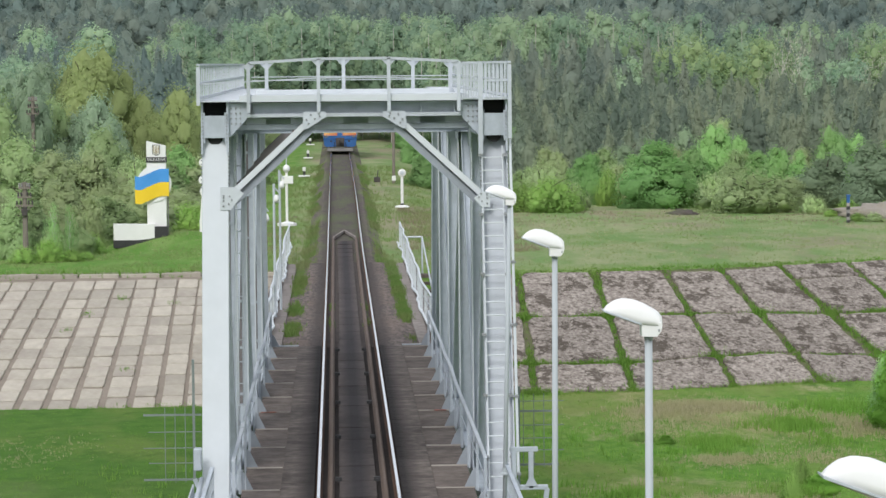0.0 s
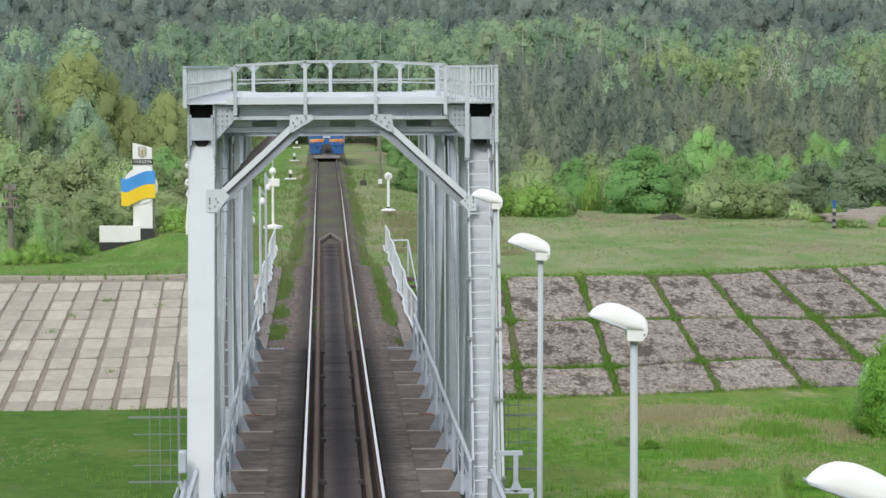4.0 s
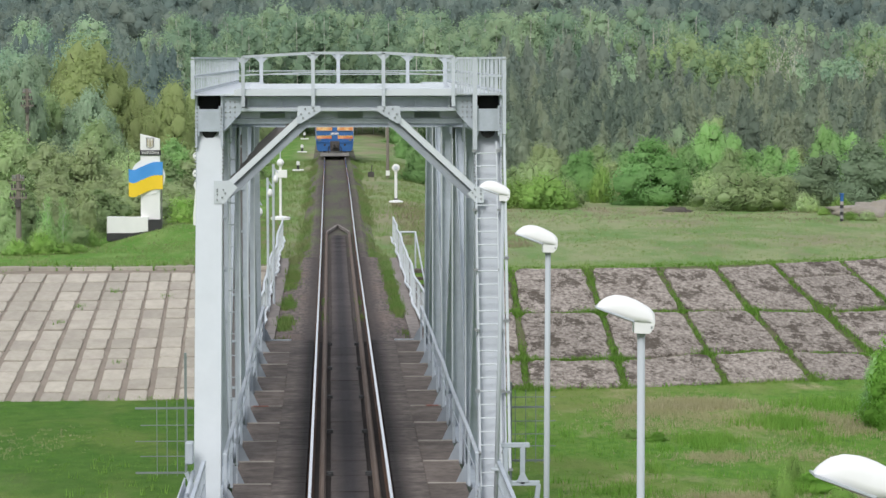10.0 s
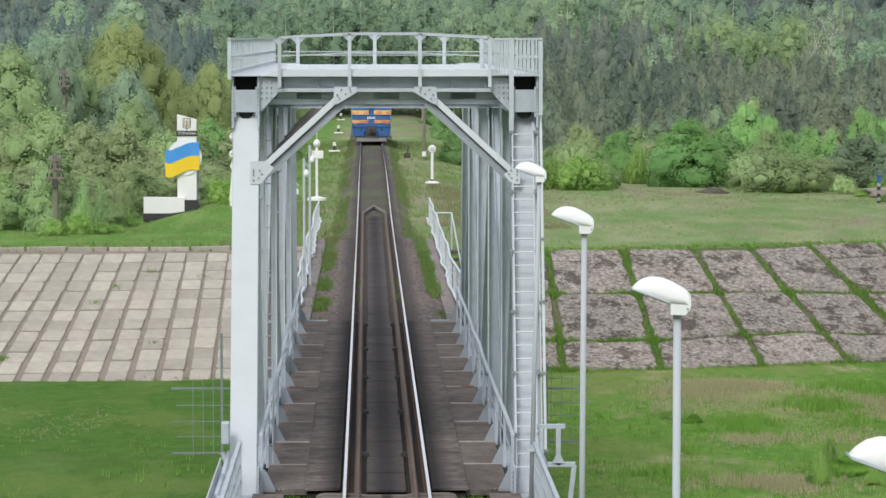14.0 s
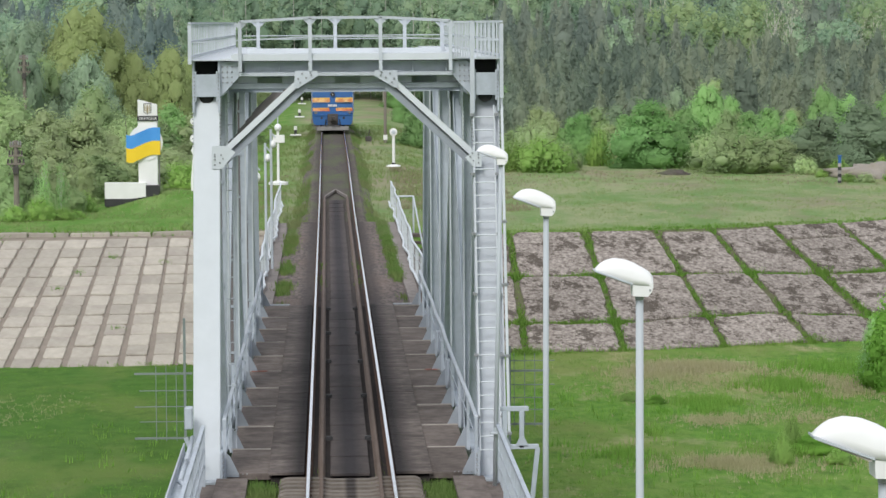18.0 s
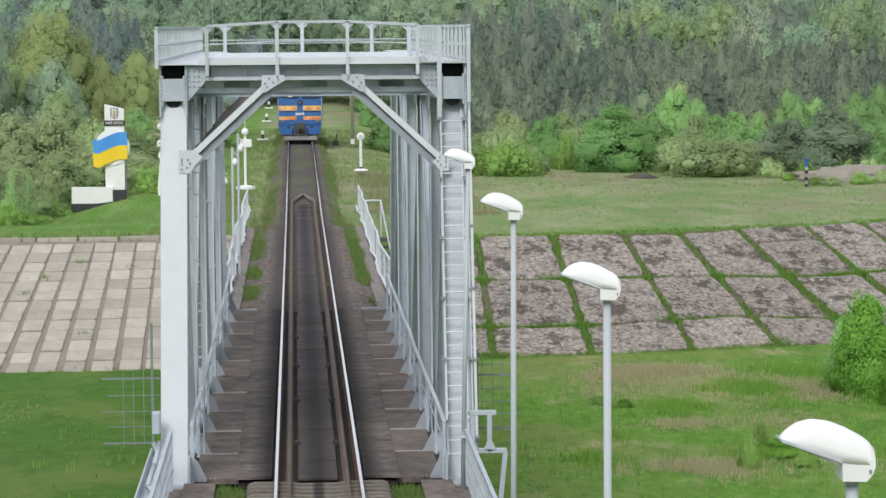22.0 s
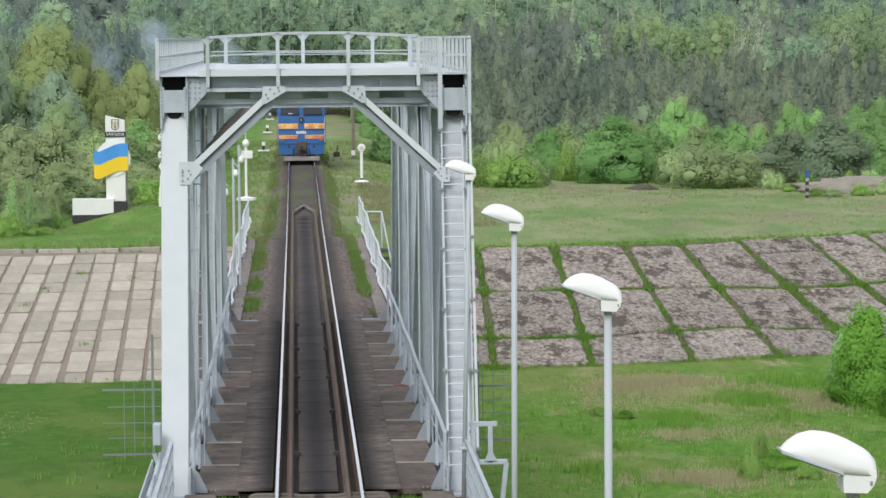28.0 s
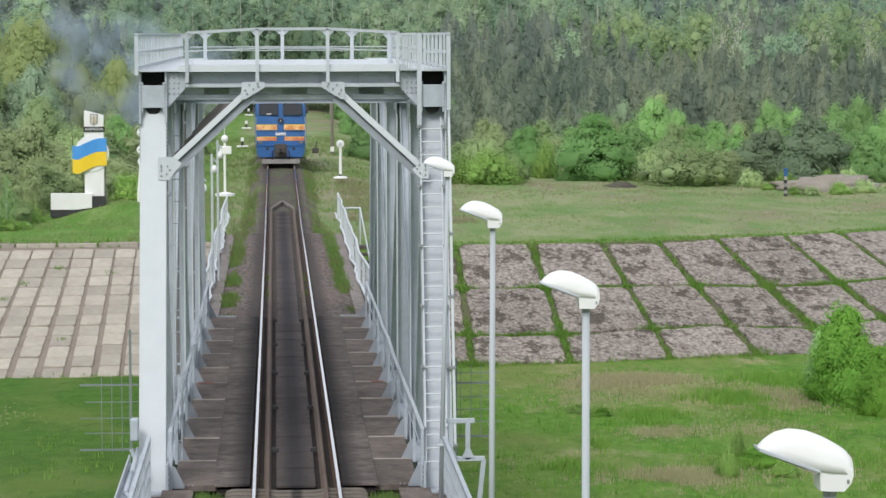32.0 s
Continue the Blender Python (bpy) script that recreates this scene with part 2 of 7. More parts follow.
RUBBER = mat("black_rubber", (0.02, 0.02, 0.02), (0.03, 0.03, 0.03), 8, 0.7)


def glass(name, colour, rough=0.08):
    m = mat(name, colour, colour, 1, rough, spec=0.6)
    return m


DARK_GLASS = glass("dark_cab_glass", (0.02, 0.025, 0.03))
LENS = glass("headlamp_lens", (0.16, 0.17, 0.18), 0.15)


def ground_mat():
    m = bpy.data.materials.new("grassland_soil")
    m.use_nodes = True
    nt = m.node_tree
    n, ln = nt.nodes, nt.links
    p = n["Principled BSDF"]
    co = n.new("ShaderNodeTexCoord")

    def noise_node(scale, detail, stretch=(1, 1, 1)):
        mp = n.new("ShaderNodeMapping")
        mp.inputs["Scale"].default_value = stretch
        ln.new(co.outputs["Object"], mp.inputs["Vector"])
        t = n.new("ShaderNodeTexNoise")
        t.inputs["Scale"].default_value, t.inputs["Detail"].default_value, t.inputs["Roughness"].default_value = scale, detail, 0.65
        ln.new(mp.outputs[0], t.inputs["Vector"])
        return t.outputs["Fac"]

    def rng(src, a, b, to=1.0):
        r = n.new("ShaderNodeMapRange")
        r.inputs["From Min"].default_value, r.inputs["From Max"].default_value, r.inputs["To Max"].default_value = a, b, to
        ln.new(src, r.inputs["Value"])
        return r.outputs[0]

    def mixed(fac, a, b):
        x = n.new("ShaderNodeMix")
        x.data_type = "RGBA"
        ln.new(fac, x.inputs["Factor"])
        for sock, v in (("A", a), ("B", b)):
            if isinstance(v, tuple):
                x.inputs[sock].default_value = (*v, 1)
            else:
                ln.new(v, x.inputs[sock])
        return x.outputs["Result"]

    c = mixed(rng(noise_node(3.0, 7, (1, 0.5, 1)), 0.36, 0.64), (0.085, 0.20, 0.028), (0.15, 0.285, 0.05))
    c = mixed(rng(noise_node(0.16, 4, (1, 0.6, 1)), 0.46, 0.66, 0.75), c, (0.22, 0.24, 0.085))
    c = mixed(rng(noise_node(0.45, 5, (0.7, 0.35, 1)), 0.56, 0.70, 0.8), c, (0.40, 0.35, 0.21))
    c = mixed(rng(noise_node(0.9, 6, (1, 0.35, 1)), 0.50, 0.66, 0.6), c, (0.20, 0.295, 0.075))
    c = mixed(rng(noise_node(1.4, 6, (0.8, 0.3, 1)), 0.56, 0.68, 0.65), c, (0.062, 0.14, 0.026))
    # a worn patch of old straw on the flood plain
    off = n.new("ShaderNodeVectorMath")
    off.operation = "SUBTRACT"
    off.inputs[1].default_value = (13.6, 108.4, -4.8)
    ln.new(co.outputs["Object"], off.inputs[0])
    wide = n.new("ShaderNodeVectorMath")
    wide.operation = "MULTIPLY"
    wide.inputs[1].default_value = (0.36, 0.26, 0)
    ln.new(off.outputs[0], wide.inputs[0])
    far_off = n.new("ShaderNodeVectorMath")
    far_off.operation = "LENGTH"
    ln.new(wide.outputs[0], far_off.inputs[0])
    torn = n.new("ShaderNodeMath")
    torn.operation = "MULTIPLY_ADD"
    torn.inputs[1].default_value = 2.4
    ln.new(noise_node(1.1, 6, (0.8, 0.35, 1)), torn.inputs[0])
    ln.new(far_off.outputs["Value"], torn.inputs[2])
    c = mixed(rng(torn.outputs[0], 2.0, 1.3, 0.75), c, (0.36, 0.325, 0.18))
    # darker, greener grass towards the left of the bridge
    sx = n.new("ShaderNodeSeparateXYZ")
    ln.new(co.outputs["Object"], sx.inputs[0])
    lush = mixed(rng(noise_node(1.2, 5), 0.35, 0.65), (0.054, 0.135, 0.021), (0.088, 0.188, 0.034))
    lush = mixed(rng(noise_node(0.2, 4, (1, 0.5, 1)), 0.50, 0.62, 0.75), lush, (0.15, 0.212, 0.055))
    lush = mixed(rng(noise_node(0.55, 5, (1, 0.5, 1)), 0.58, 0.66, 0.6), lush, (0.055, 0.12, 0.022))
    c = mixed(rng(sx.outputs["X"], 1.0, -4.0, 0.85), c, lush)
    # the field behind the dyke is drier and paler than the flood plain
    sep = n.new("ShaderNodeSeparateXYZ")
    ln.new(co.outputs["Object"], sep.inputs[0])
    dry = mixed(rng(noise_node(0.5, 6, (0.6, 0.25, 1)), 0.38, 0.60), (0.165, 0.265, 0.09), (0.29, 0.32, 0.17))
    dry = mixed(rng(noise_node(0.22, 5, (0.5, 0.22, 1)), 0.50, 0.62, 0.75), dry, (0.28, 0.235, 0.17))
    # the foot of the sign is kept greener than the open field
    kept = mixed(rng(noise_node(0.6, 5, (1, 0.4, 1)), 0.4, 0.62), (0.115, 0.245, 0.045), (0.19, 0.30, 0.085))
    dry = mixed(rng(sep.outputs["X"], -2.0, -4.0), dry, kept)
    far = mixed(rng(sep.outputs["Y"], 127.0, 133.0), c, dry)
    ln.new(far, p.inputs["Base Color"])
    p.inputs["Roughness"].default_value = 0.95
    p.inputs["Specular IOR Level"].default_value = 0.1
    b = n.new("ShaderNodeBump")
    b.inputs["Strength"].default_value, b.inputs["Distance"].default_value = 0.9, 0.12
    ln.new(noise_node(6, 5), b.inputs["Height"])
    ln.new(b.outputs[0], p.inputs["Normal"])
    return m


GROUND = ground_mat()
GRASS = leaf_mat("fresh_grass", (0.135, 0.285, 0.045), (0.21, 0.39, 0.08), (0.19, 0.32, 0.07), 0.25, 0.35)
GRASS_DRY = leaf_mat("dry_grass", (0.33, 0.34, 0.17), (0.54, 0.48, 0.33), (0.42, 0.40, 0.23), 0.4, 0.4)

GRASS_BROWN = leaf_mat("brown_weed_blades", (0.30, 0.255, 0.18), (0.40, 0.34, 0.25), (0.33, 0.30, 0.19), 0.4, 0.35)
GRASS_STRIP = leaf_mat("trackside_weed_blades", (0.13, 0.24, 0.055), (0.20, 0.31, 0.095), (0.20, 0.26, 0.09), 0.35, 0.35)
GRASS_FIELD = leaf_mat("field_grass_blades", (0.17, 0.28, 0.085), (0.24, 0.34, 0.12), (0.25, 0.29, 0.13), 0.25, 0.35)
PLANK_MID = mat("oily_middle_plank", (0.115, 0.098, 0.091), (0.062, 0.053, 0.05), 3.5, 0.85, bump=0.3, bscale=25, stain=0.5, stain_scale=0.9, stain_colour=(0.045, 0.04, 0.04), var=0.12, spec=0.1, band=(0.08, 0.3, (0.036, 0.033, 0.036), 0.85))
PLANK_OUT = mat("worn_outer_plank", (0.185, 0.158, 0.142), (0.10, 0.084, 0.076), 3.5, 0.85, bump=0.4, bscale=12, stain=0.75, stain_scale=1.2, stain_colour=(0.06, 0.05, 0.046), var=0.13, ragged=0.75, contrast=1.6, spec=0.12, band=(0.10, 0.46, (0.030, 0.027, 0.027), 0.95))
JOINT_SOIL = mat("mossy_joint_soil", (0.12, 0.15, 0.055), (0.10, 0.09, 0.055), 3, 0.95, bump=0.5, stain=0.5, stain_scale=0.8, stain_colour=(0.09, 0.075, 0.05))


# ---- builders ----
def thing(name, label, category, at=(0, 0, 0), group="", kind=""):
    ob = new(name)
    ob.empty_display_size = 0.2
    ob.matrix_basis = Matrix.Translation(at)
    return tagged(ob, label, category, group, kind)


def part(name, bm, material, parent, label="", smooth=False):
    """Link a bmesh, built in the thing's own space, as one mesh under a thing or a part."""
    me = bpy.data.meshes.new(name)
    bmesh.ops.recalc_face_normals(bm, faces=bm.faces)
    bm.to_mesh(me)
    bm.free()
    return part_of(name, me, material, parent, label, smooth)


def part_of(name, me, material, parent, label="", smooth=False):
    if not me.materials:
        for m in material if isinstance(material, (list, tuple)) else [material]:
            me.materials.append(m)
        if smooth:
            me.shade_smooth()
    ob = new(name, me)
    ob.parent = parent
    if name in ("bolts", "rivets"):
        tagged(ob, kind="stuff")
    if label:
        ob["label"] = label
    return ob


def solid(name, bm, material, label, category, group="", kind="", at=(0, 0, 0), smooth=False):
    ob = part(name, bm, material, None, "", smooth)
    ob.matrix_basis = Matrix.Translation(at)
    return tagged(ob, label, category, group, kind)


def box(bm, x0, x1, y0, y1, z0, z1, bevel=0.0):
    m = Matrix.LocRotScale(((x0 + x1) / 2, (y0 + y1) / 2, (z0 + z1) / 2), None, (abs(x1 - x0), abs(y1 - y0), abs(z1 - z0)))
    g = bmesh.ops.create_cube(bm, size=1, matrix=m)
    if bevel:
        es = {e for v in g["verts"] for e in v.link_edges}
        bmesh.ops.bevel(bm, geom=list(es), offset=bevel, segments=1, affect="EDGES", clamp_overlap=True)
    return bm


def beam(bm, p, q, w, h, up=(0, 0, 1), bevel=0.0):
    """A bar from p to q: w across, h along up."""
    p, q = Vector(p), Vector(q)
    d = (q - p)
    y = d.normalized()
    x = y.cross(Vector(up))
    if x.length < 1e-4:
        x = Vector((1, 0, 0))
    x.normalize()
    z = x.cross(y)
    m = Matrix((x, y, z)).transposed().to_4x4()
    m.translation = (p + q) / 2
    g = bmesh.ops.create_cube(bm, size=1, matrix=m @ Matrix.Diagonal((w, d.length, h, 1)))
    if bevel:
        es = {e for v in g["verts"] for e in v.link_edges}
        bmesh.ops.bevel(bm, geom=list(es), offset=bevel, segments=1, affect="EDGES", clamp_overlap=True)
    return bm


def rod(bm, p, q, r, r2=None, n=8):
    p, q = Vector(p), Vector(q)
    d = q - p
    m = d.to_track_quat("Z", "Y").to_matrix().to_4x4()
    m.translation = (p + q) / 2
    bmesh.ops.create_cone(bm, cap_ends=True, segments=n, radius1=r, radius2=r if r2 is None else r2, depth=d.length, matrix=m)
    return bm


def ibeam(bm, p, q, w, h, tf=0.03, tw=0.02, up=(0, 0, 1)):
    """A rolled section in one piece: two flanges w wide, h apart along up, and a web."""
    p, q, u = Vector(p), Vector(q), Vector(up)
    y = (q - p).normalized()
    x = y.cross(u).normalized()
    u = x.cross(y)
    a, b, c = w / 2, h / 2, tw / 2
    outline = [(-a, -b), (a, -b), (a, tf - b), (c, tf - b), (c, b - tf), (a, b - tf), (a, b), (-a, b), (-a, b - tf), (-c, b - tf), (-c, tf - b), (-a, tf - b)]
    ends = [[bm.verts.new(o + x * m + u * n) for m, n in outline] for o in (p, q)]
    for i in range(12):
        j = (i + 1) % 12
        bm.faces.new((ends[0][i], ends[0][j], ends[1][j], ends[1][i]))
    for e in ends:
        for f in ((0, 1, 2, 3, 10, 11), (3, 4, 9, 10), (4, 5, 6, 7, 8, 9)):
            bm.faces.new([e[i] for i in f])
    return bm


def bent_bar(bm, pts, w, h):
    """One bar of section w x h that follows the points along the track."""
    rings = [[bm.verts.new((x + a * w / 2, y, z + b * h / 2)) for a, b in ((-1, -1), (1, -1), (1, 1), (-1, 1))] for x, y, z in pts]
    for a, b in zip(rings, rings[1:]):
        for i in range(4):
            bm.faces.new((a[i], a[(i + 1) % 4], b[(i + 1) % 4], b[i]))
    bm.faces.new(rings[0])
    bm.faces.new(rings[-1])
    return bm


def plate(bm, pts, thick, axis=1):
    """A flat plate from outline points in the plane across the given axis."""
    o = Vector([0, 0, 0])
    o[axis] = thick
    a = [bm.verts.new(Vector(p)) for p in pts]
    b = [bm.verts.new(Vector(p) + o) for p in pts]
    bm.faces.new(a)
    bm.faces.new(b[::-1])
    for i in range(len(a)):
        j = (i + 1) % len(a)
        bm.faces.new((a[i], b[i], b[j], a[j]))
    return bm


def lathe(bm, profile, seg=16, at=(0, 0, 0), axis="Z"):
    """A turned body from (radius, height) pairs."""
    rings = []
    for r, z in profile:
        ring = []
        for i in range(seg):
            a = 2 * math.pi * i / seg
            v = Vector((r * math.cos(a), r * math.sin(a), z))
            if axis == "Y":
                v = Vector((v.x, v.z, v.y))
            ring.append(bm.verts.new(v + Vector(at)))
        rings.append(ring)
    for a, b in zip(rings, rings[1:]):
        for i in range(seg):
            j = (i + 1) % seg
            bm.faces.new((a[i], a[j], b[j], b[i]))
    for ring in (rings[0], rings[-1]):
        bm.faces.new(ring)
    return bm


def B():
    return bmesh.new()


def mesh_np(name, verts, faces, k):
    """A mesh from arrays: faces of k corners each."""
    me = bpy.data.meshes.new(name)
    verts = np.asarray(verts, np.float32)
    faces = np.asarray(faces, np.int32)
    me.vertices.add(len(verts))
    me.vertices.foreach_set("co", verts.ravel())
    me.loops.add(faces.size)
    me.loops.foreach_set("vertex_index", faces.ravel())
    me.polygons.add(len(faces))
    me.polygons.foreach_set("loop_start", np.arange(len(faces), dtype=np.int32) * k)
    me.update(calc_edges=True)
    return me


# ---- the ground: one sheet, flood plain in front, a dyke bank, the field behind ----
PLAIN, FIELD = -4.8, -0.8


def bank_top(x):
    return 126.7 + (0.0 if x < 7 else 0.3 + 0.1 * (x - 7) + 0.0125 * min(x - 7, 40) ** 2) + (0.06 * (x + 6) if x < -6 else 0)


def bank_foot(x):
    s = min(max((x + 4) / 11, 0), 1)
    return 113.2 + 2.2 * s + (0.26 * (x - 7.2) if x > 7.2 else 0)


def smooth(a, b, v):
    s = min(max((v - a) / (b - a), 0), 1)
    return s * s * (3 - 2 * s)


def track_z(y):
    return 0.63 * smooth(125, 185, y)


def ground_z(x, y):
    f, t = bank_foot(x), bank_top(x)
    s = min(max((y - f) / (t - f), 0), 1)
    z = PLAIN + (FIELD - PLAIN) * s
    if y < f:
        z += 0.10 * noise.noise((x * 0.12, y * 0.12, 1.7)) * min((f - y) / 6, 1)
    if y > t:
        w = min((y - t) / 8, 1)
        z += w * (0.22 * noise.noise((x * 0.08, y * 0.06, 4.1)) + 0.05 * noise.noise((x * 0.5, y * 0.4, 2.2)))
        z += w * 1.3 * smooth(260, 520, y)
        # the low railway embankment
        e = 1 - smooth(3.2, 9.0, abs(x))
        bed = track_z(y) - 0.62
        if y > t + 1:
            z = z + (bed - z) * e * smooth(t + 0.5, t + 4, y)
        # the mound that carries the sign
        z += 0.6 * math.exp(-(((x + 8.3) / 2.2) ** 2 + ((y - 150.5) / 4.5) ** 2))
        z -= 0.24 * math.exp(-(((x + 12.3) / 1.5) ** 2 + ((y - 148.3) / 3.2) ** 2))
        # the rough bank of earth far off on the field
        z += 0.5 * math.exp(-(((x - 31.5) / 3.0) ** 2 + ((y - 171) / 2.0) ** 2))
    return z


def build_ground():
    xs = sorted(set([-4000, -1500, -600, -250, -120] + [round(-70 + 2.0 * i, 2) for i in range(24)] + [round(-22 + 0.8 * i, 2) for i in range(75)] + [round(38 + 3 * i, 2) for i in range(30)] + [180, 300, 600, 1500, 4000]))
    ys = sorted(set([-4000, -1000, -300, -100, -40, 0, 20, 40, 55, 65] + [70 + 1.5 * i for i in range(26)] + [109 + 0.6 * i for i in range(48)] + [138 + 1.2 * i for i in range(56)] + [206 + 6 * i for i in range(70)] + [650, 800, 1200, 2000, 4500]))
    verts = [(x, y, ground_z(x, y)) for y in ys for x in xs]
    w = len(xs)
    faces = [(j * w + i, j * w + i + 1, (j + 1) * w + i + 1, (j + 1) * w + i) for j in range(len(ys) - 1) for i in range(w - 1)]
    me = mesh_np("ground", verts, faces, 4)
    me.materials.append(GROUND)
    me.shade_smooth()
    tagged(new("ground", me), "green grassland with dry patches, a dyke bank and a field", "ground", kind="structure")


build_ground()


# ---- the railway: ballast, sleepers, rails, guard rails ----
Y0, Y1 = 55.3, 88.4          # bearings of the truss span
TR = 2.74                    # truss planes
PANELS = [62.0, 68.6, 75.2, 81.8]
STEP = 3.3
JOINTS = [Y0 + STEP * i for i in range(11)]


def strip(name, sections, ys, lift=track_z):
    """A bar drawn along the track: outline (x, z) at each y, lifted with the track."""
    bm = B()
    rings = [[bm.verts.new((x, y, z + lift(y))) for x, z in sections] for y in ys]
    k = len(sections)
    for a, b in zip(rings, rings[1:]):
        for i in range(k):
            j = (i + 1) % k
            bm.faces.new((a[i], a[j], b[j], b[i]))
    bm.faces.new(rings[0])
    bm.faces.new(rings[-1][::-1])
    return bm


def rail_outline(x, top=0.0, s=1.0):
    pts = [(-0.075, -0.18), (-0.075, -0.165), (-0.012, -0.145), (-0.010, -0.05), (-0.037, -0.038), (-0.037, -0.004), (-0.028, 0), (0.028, 0), (0.037, -0.004), (0.037, -0.038), (0.010, -0.05), (0.012, -0.145), (0.075, -0.165), (0.075, -0.18)]
    return [(x + a * s, top + b * s) for a, b in pts]


FAR_YS = [-60, 0, 50, 88, 115] + [120 + 5 * i for i in range(18)] + [230, 270, 312]
track = thing("railway_track", "single railway track with brown steel rails and inner guard rails", "railway track", kind="structure")
for sx in (-1, 1):
    r = part("rail", strip("rail", rail_outline(sx * 0.797), FAR_YS), RAIL_SIDE, track)
    for wd, ys in ((0.030, FAR_YS[:6]), (0.031, FAR_YS[5:])):
        top = [(sx * 0.797 - wd, 0.002), (sx * 0.797 - wd, 0.006), (sx * 0.797 + wd, 0.006), (sx * 0.797 + wd, 0.002)]
        part("running_surface", strip("head", top, ys), RAIL_TOP, r, "polished bright rail head")
    gy = [-60, 50, 88, 115, 125, 135, 141]
    g = part("guard_rail", strip("guard", rail_outline(sx * 0.55, -0.02, 0.95), gy), GUARD, track, "rusty inner guard rail")
    z = track_z(141)
    part("guard_nose", beam(beam(B(), (sx * 0.55, 141, z - 0.1), (sx * 0.46, 142.2, z - 0.08), 0.07, 0.15), (sx * 0.46, 142.2, z - 0.08), (0, 146.5, z - 0.04), 0.09, 0.12), CONC_GREY, g, "dull grey tapered guard rail end")

# ballast bed outside the truss span
deck_bed = [(-2.2, -0.75), (-2.14, -0.27), (-1.45, -0.195), (1.45, -0.195), (2.14, -0.27), (2.2, -0.75)]
low_bed = [(-2.35, -0.75), (-1.75, -0.36), (-1.4, -0.345), (1.4, -0.345), (1.75, -0.36), (2.35, -0.75)]
for outline, ys in ((low_bed, [-60, 0, 54.4]), (deck_bed, [89.0, 105, 115, 125, 127])):
    part("ballast_bed", strip("ballast_bed", outline, ys), BALLAST, track)
bed2 = [(-2.6, -1.1), (-1.42, -0.40), (-1.2, -0.22), (1.2, -0.22), (1.42, -0.40), (2.6, -1.1)]
part("ballast_bed", strip("bed", bed2, FAR_YS[5:]), BALLAST_FAR, track)

# approach decks carry the ballast
for ya, yb in ((-60, 54.5), (89.2, 127.5)):
    bm = B()
    box(bm, -3.0, 3.0, ya, yb, -1.0, -0.72)
    box(bm, -2.0, 2.0, ya, yb, -2.1, -1.0)
    for sx in (-1, 1):
        box(bm, sx * 2.52, sx * 3.0, ya, yb, -0.72, -0.18)
    solid("approach_deck", bm, CONC_WALK, "weathered concrete deck that carries the ballast", "bridge deck", "approach decks")
for yc, d in ((54.6, 1.6), (89.2, 1.6), (30.0, 1.2), (6.0, 1.2), (-18, 1.2), (106.0, 1.2)):
    bm = B()
    box(bm, -3.3, 3.3, yc - d / 2, yc + d / 2, PLAIN - 0.6, -2.45, 0.1)
    box(bm, -3.6, 3.6, yc - d / 2 - 0.2, yc + d / 2 + 0.2, -2.45, -2.1, 0.05)
    solid("bridge_pier", bm, CONC_EDGE, "grey concrete bridge pier on the grass", "pier", "bridge piers")

# ---- the truss span ----
bridge = thing("truss_bridge", "grey riveted steel through-truss railway bridge with a portal", "bridge")


def bolts(points, axis, r=0.022):
    bm = B()
    for p in points:
        m = Matrix.Translation(p)
        if axis == "Y":
            m = m @ Matrix.Rotation(radians(90), 4, "X")
        elif axis == "X":
            m = m @ Matrix.Rotation(radians(90), 4, "Y")
        bmesh.ops.create_cone(bm, cap_ends=True, segments=6, radius1=r, radius2=r * 0.7, depth=0.03, matrix=m)
    return bm


def post_y(z, near=True):
    """The end posts lean in a little towards the top."""
    k = 2.2 * (z - 0.0) / 7.4
    return Y0 + k if near else Y1 - k


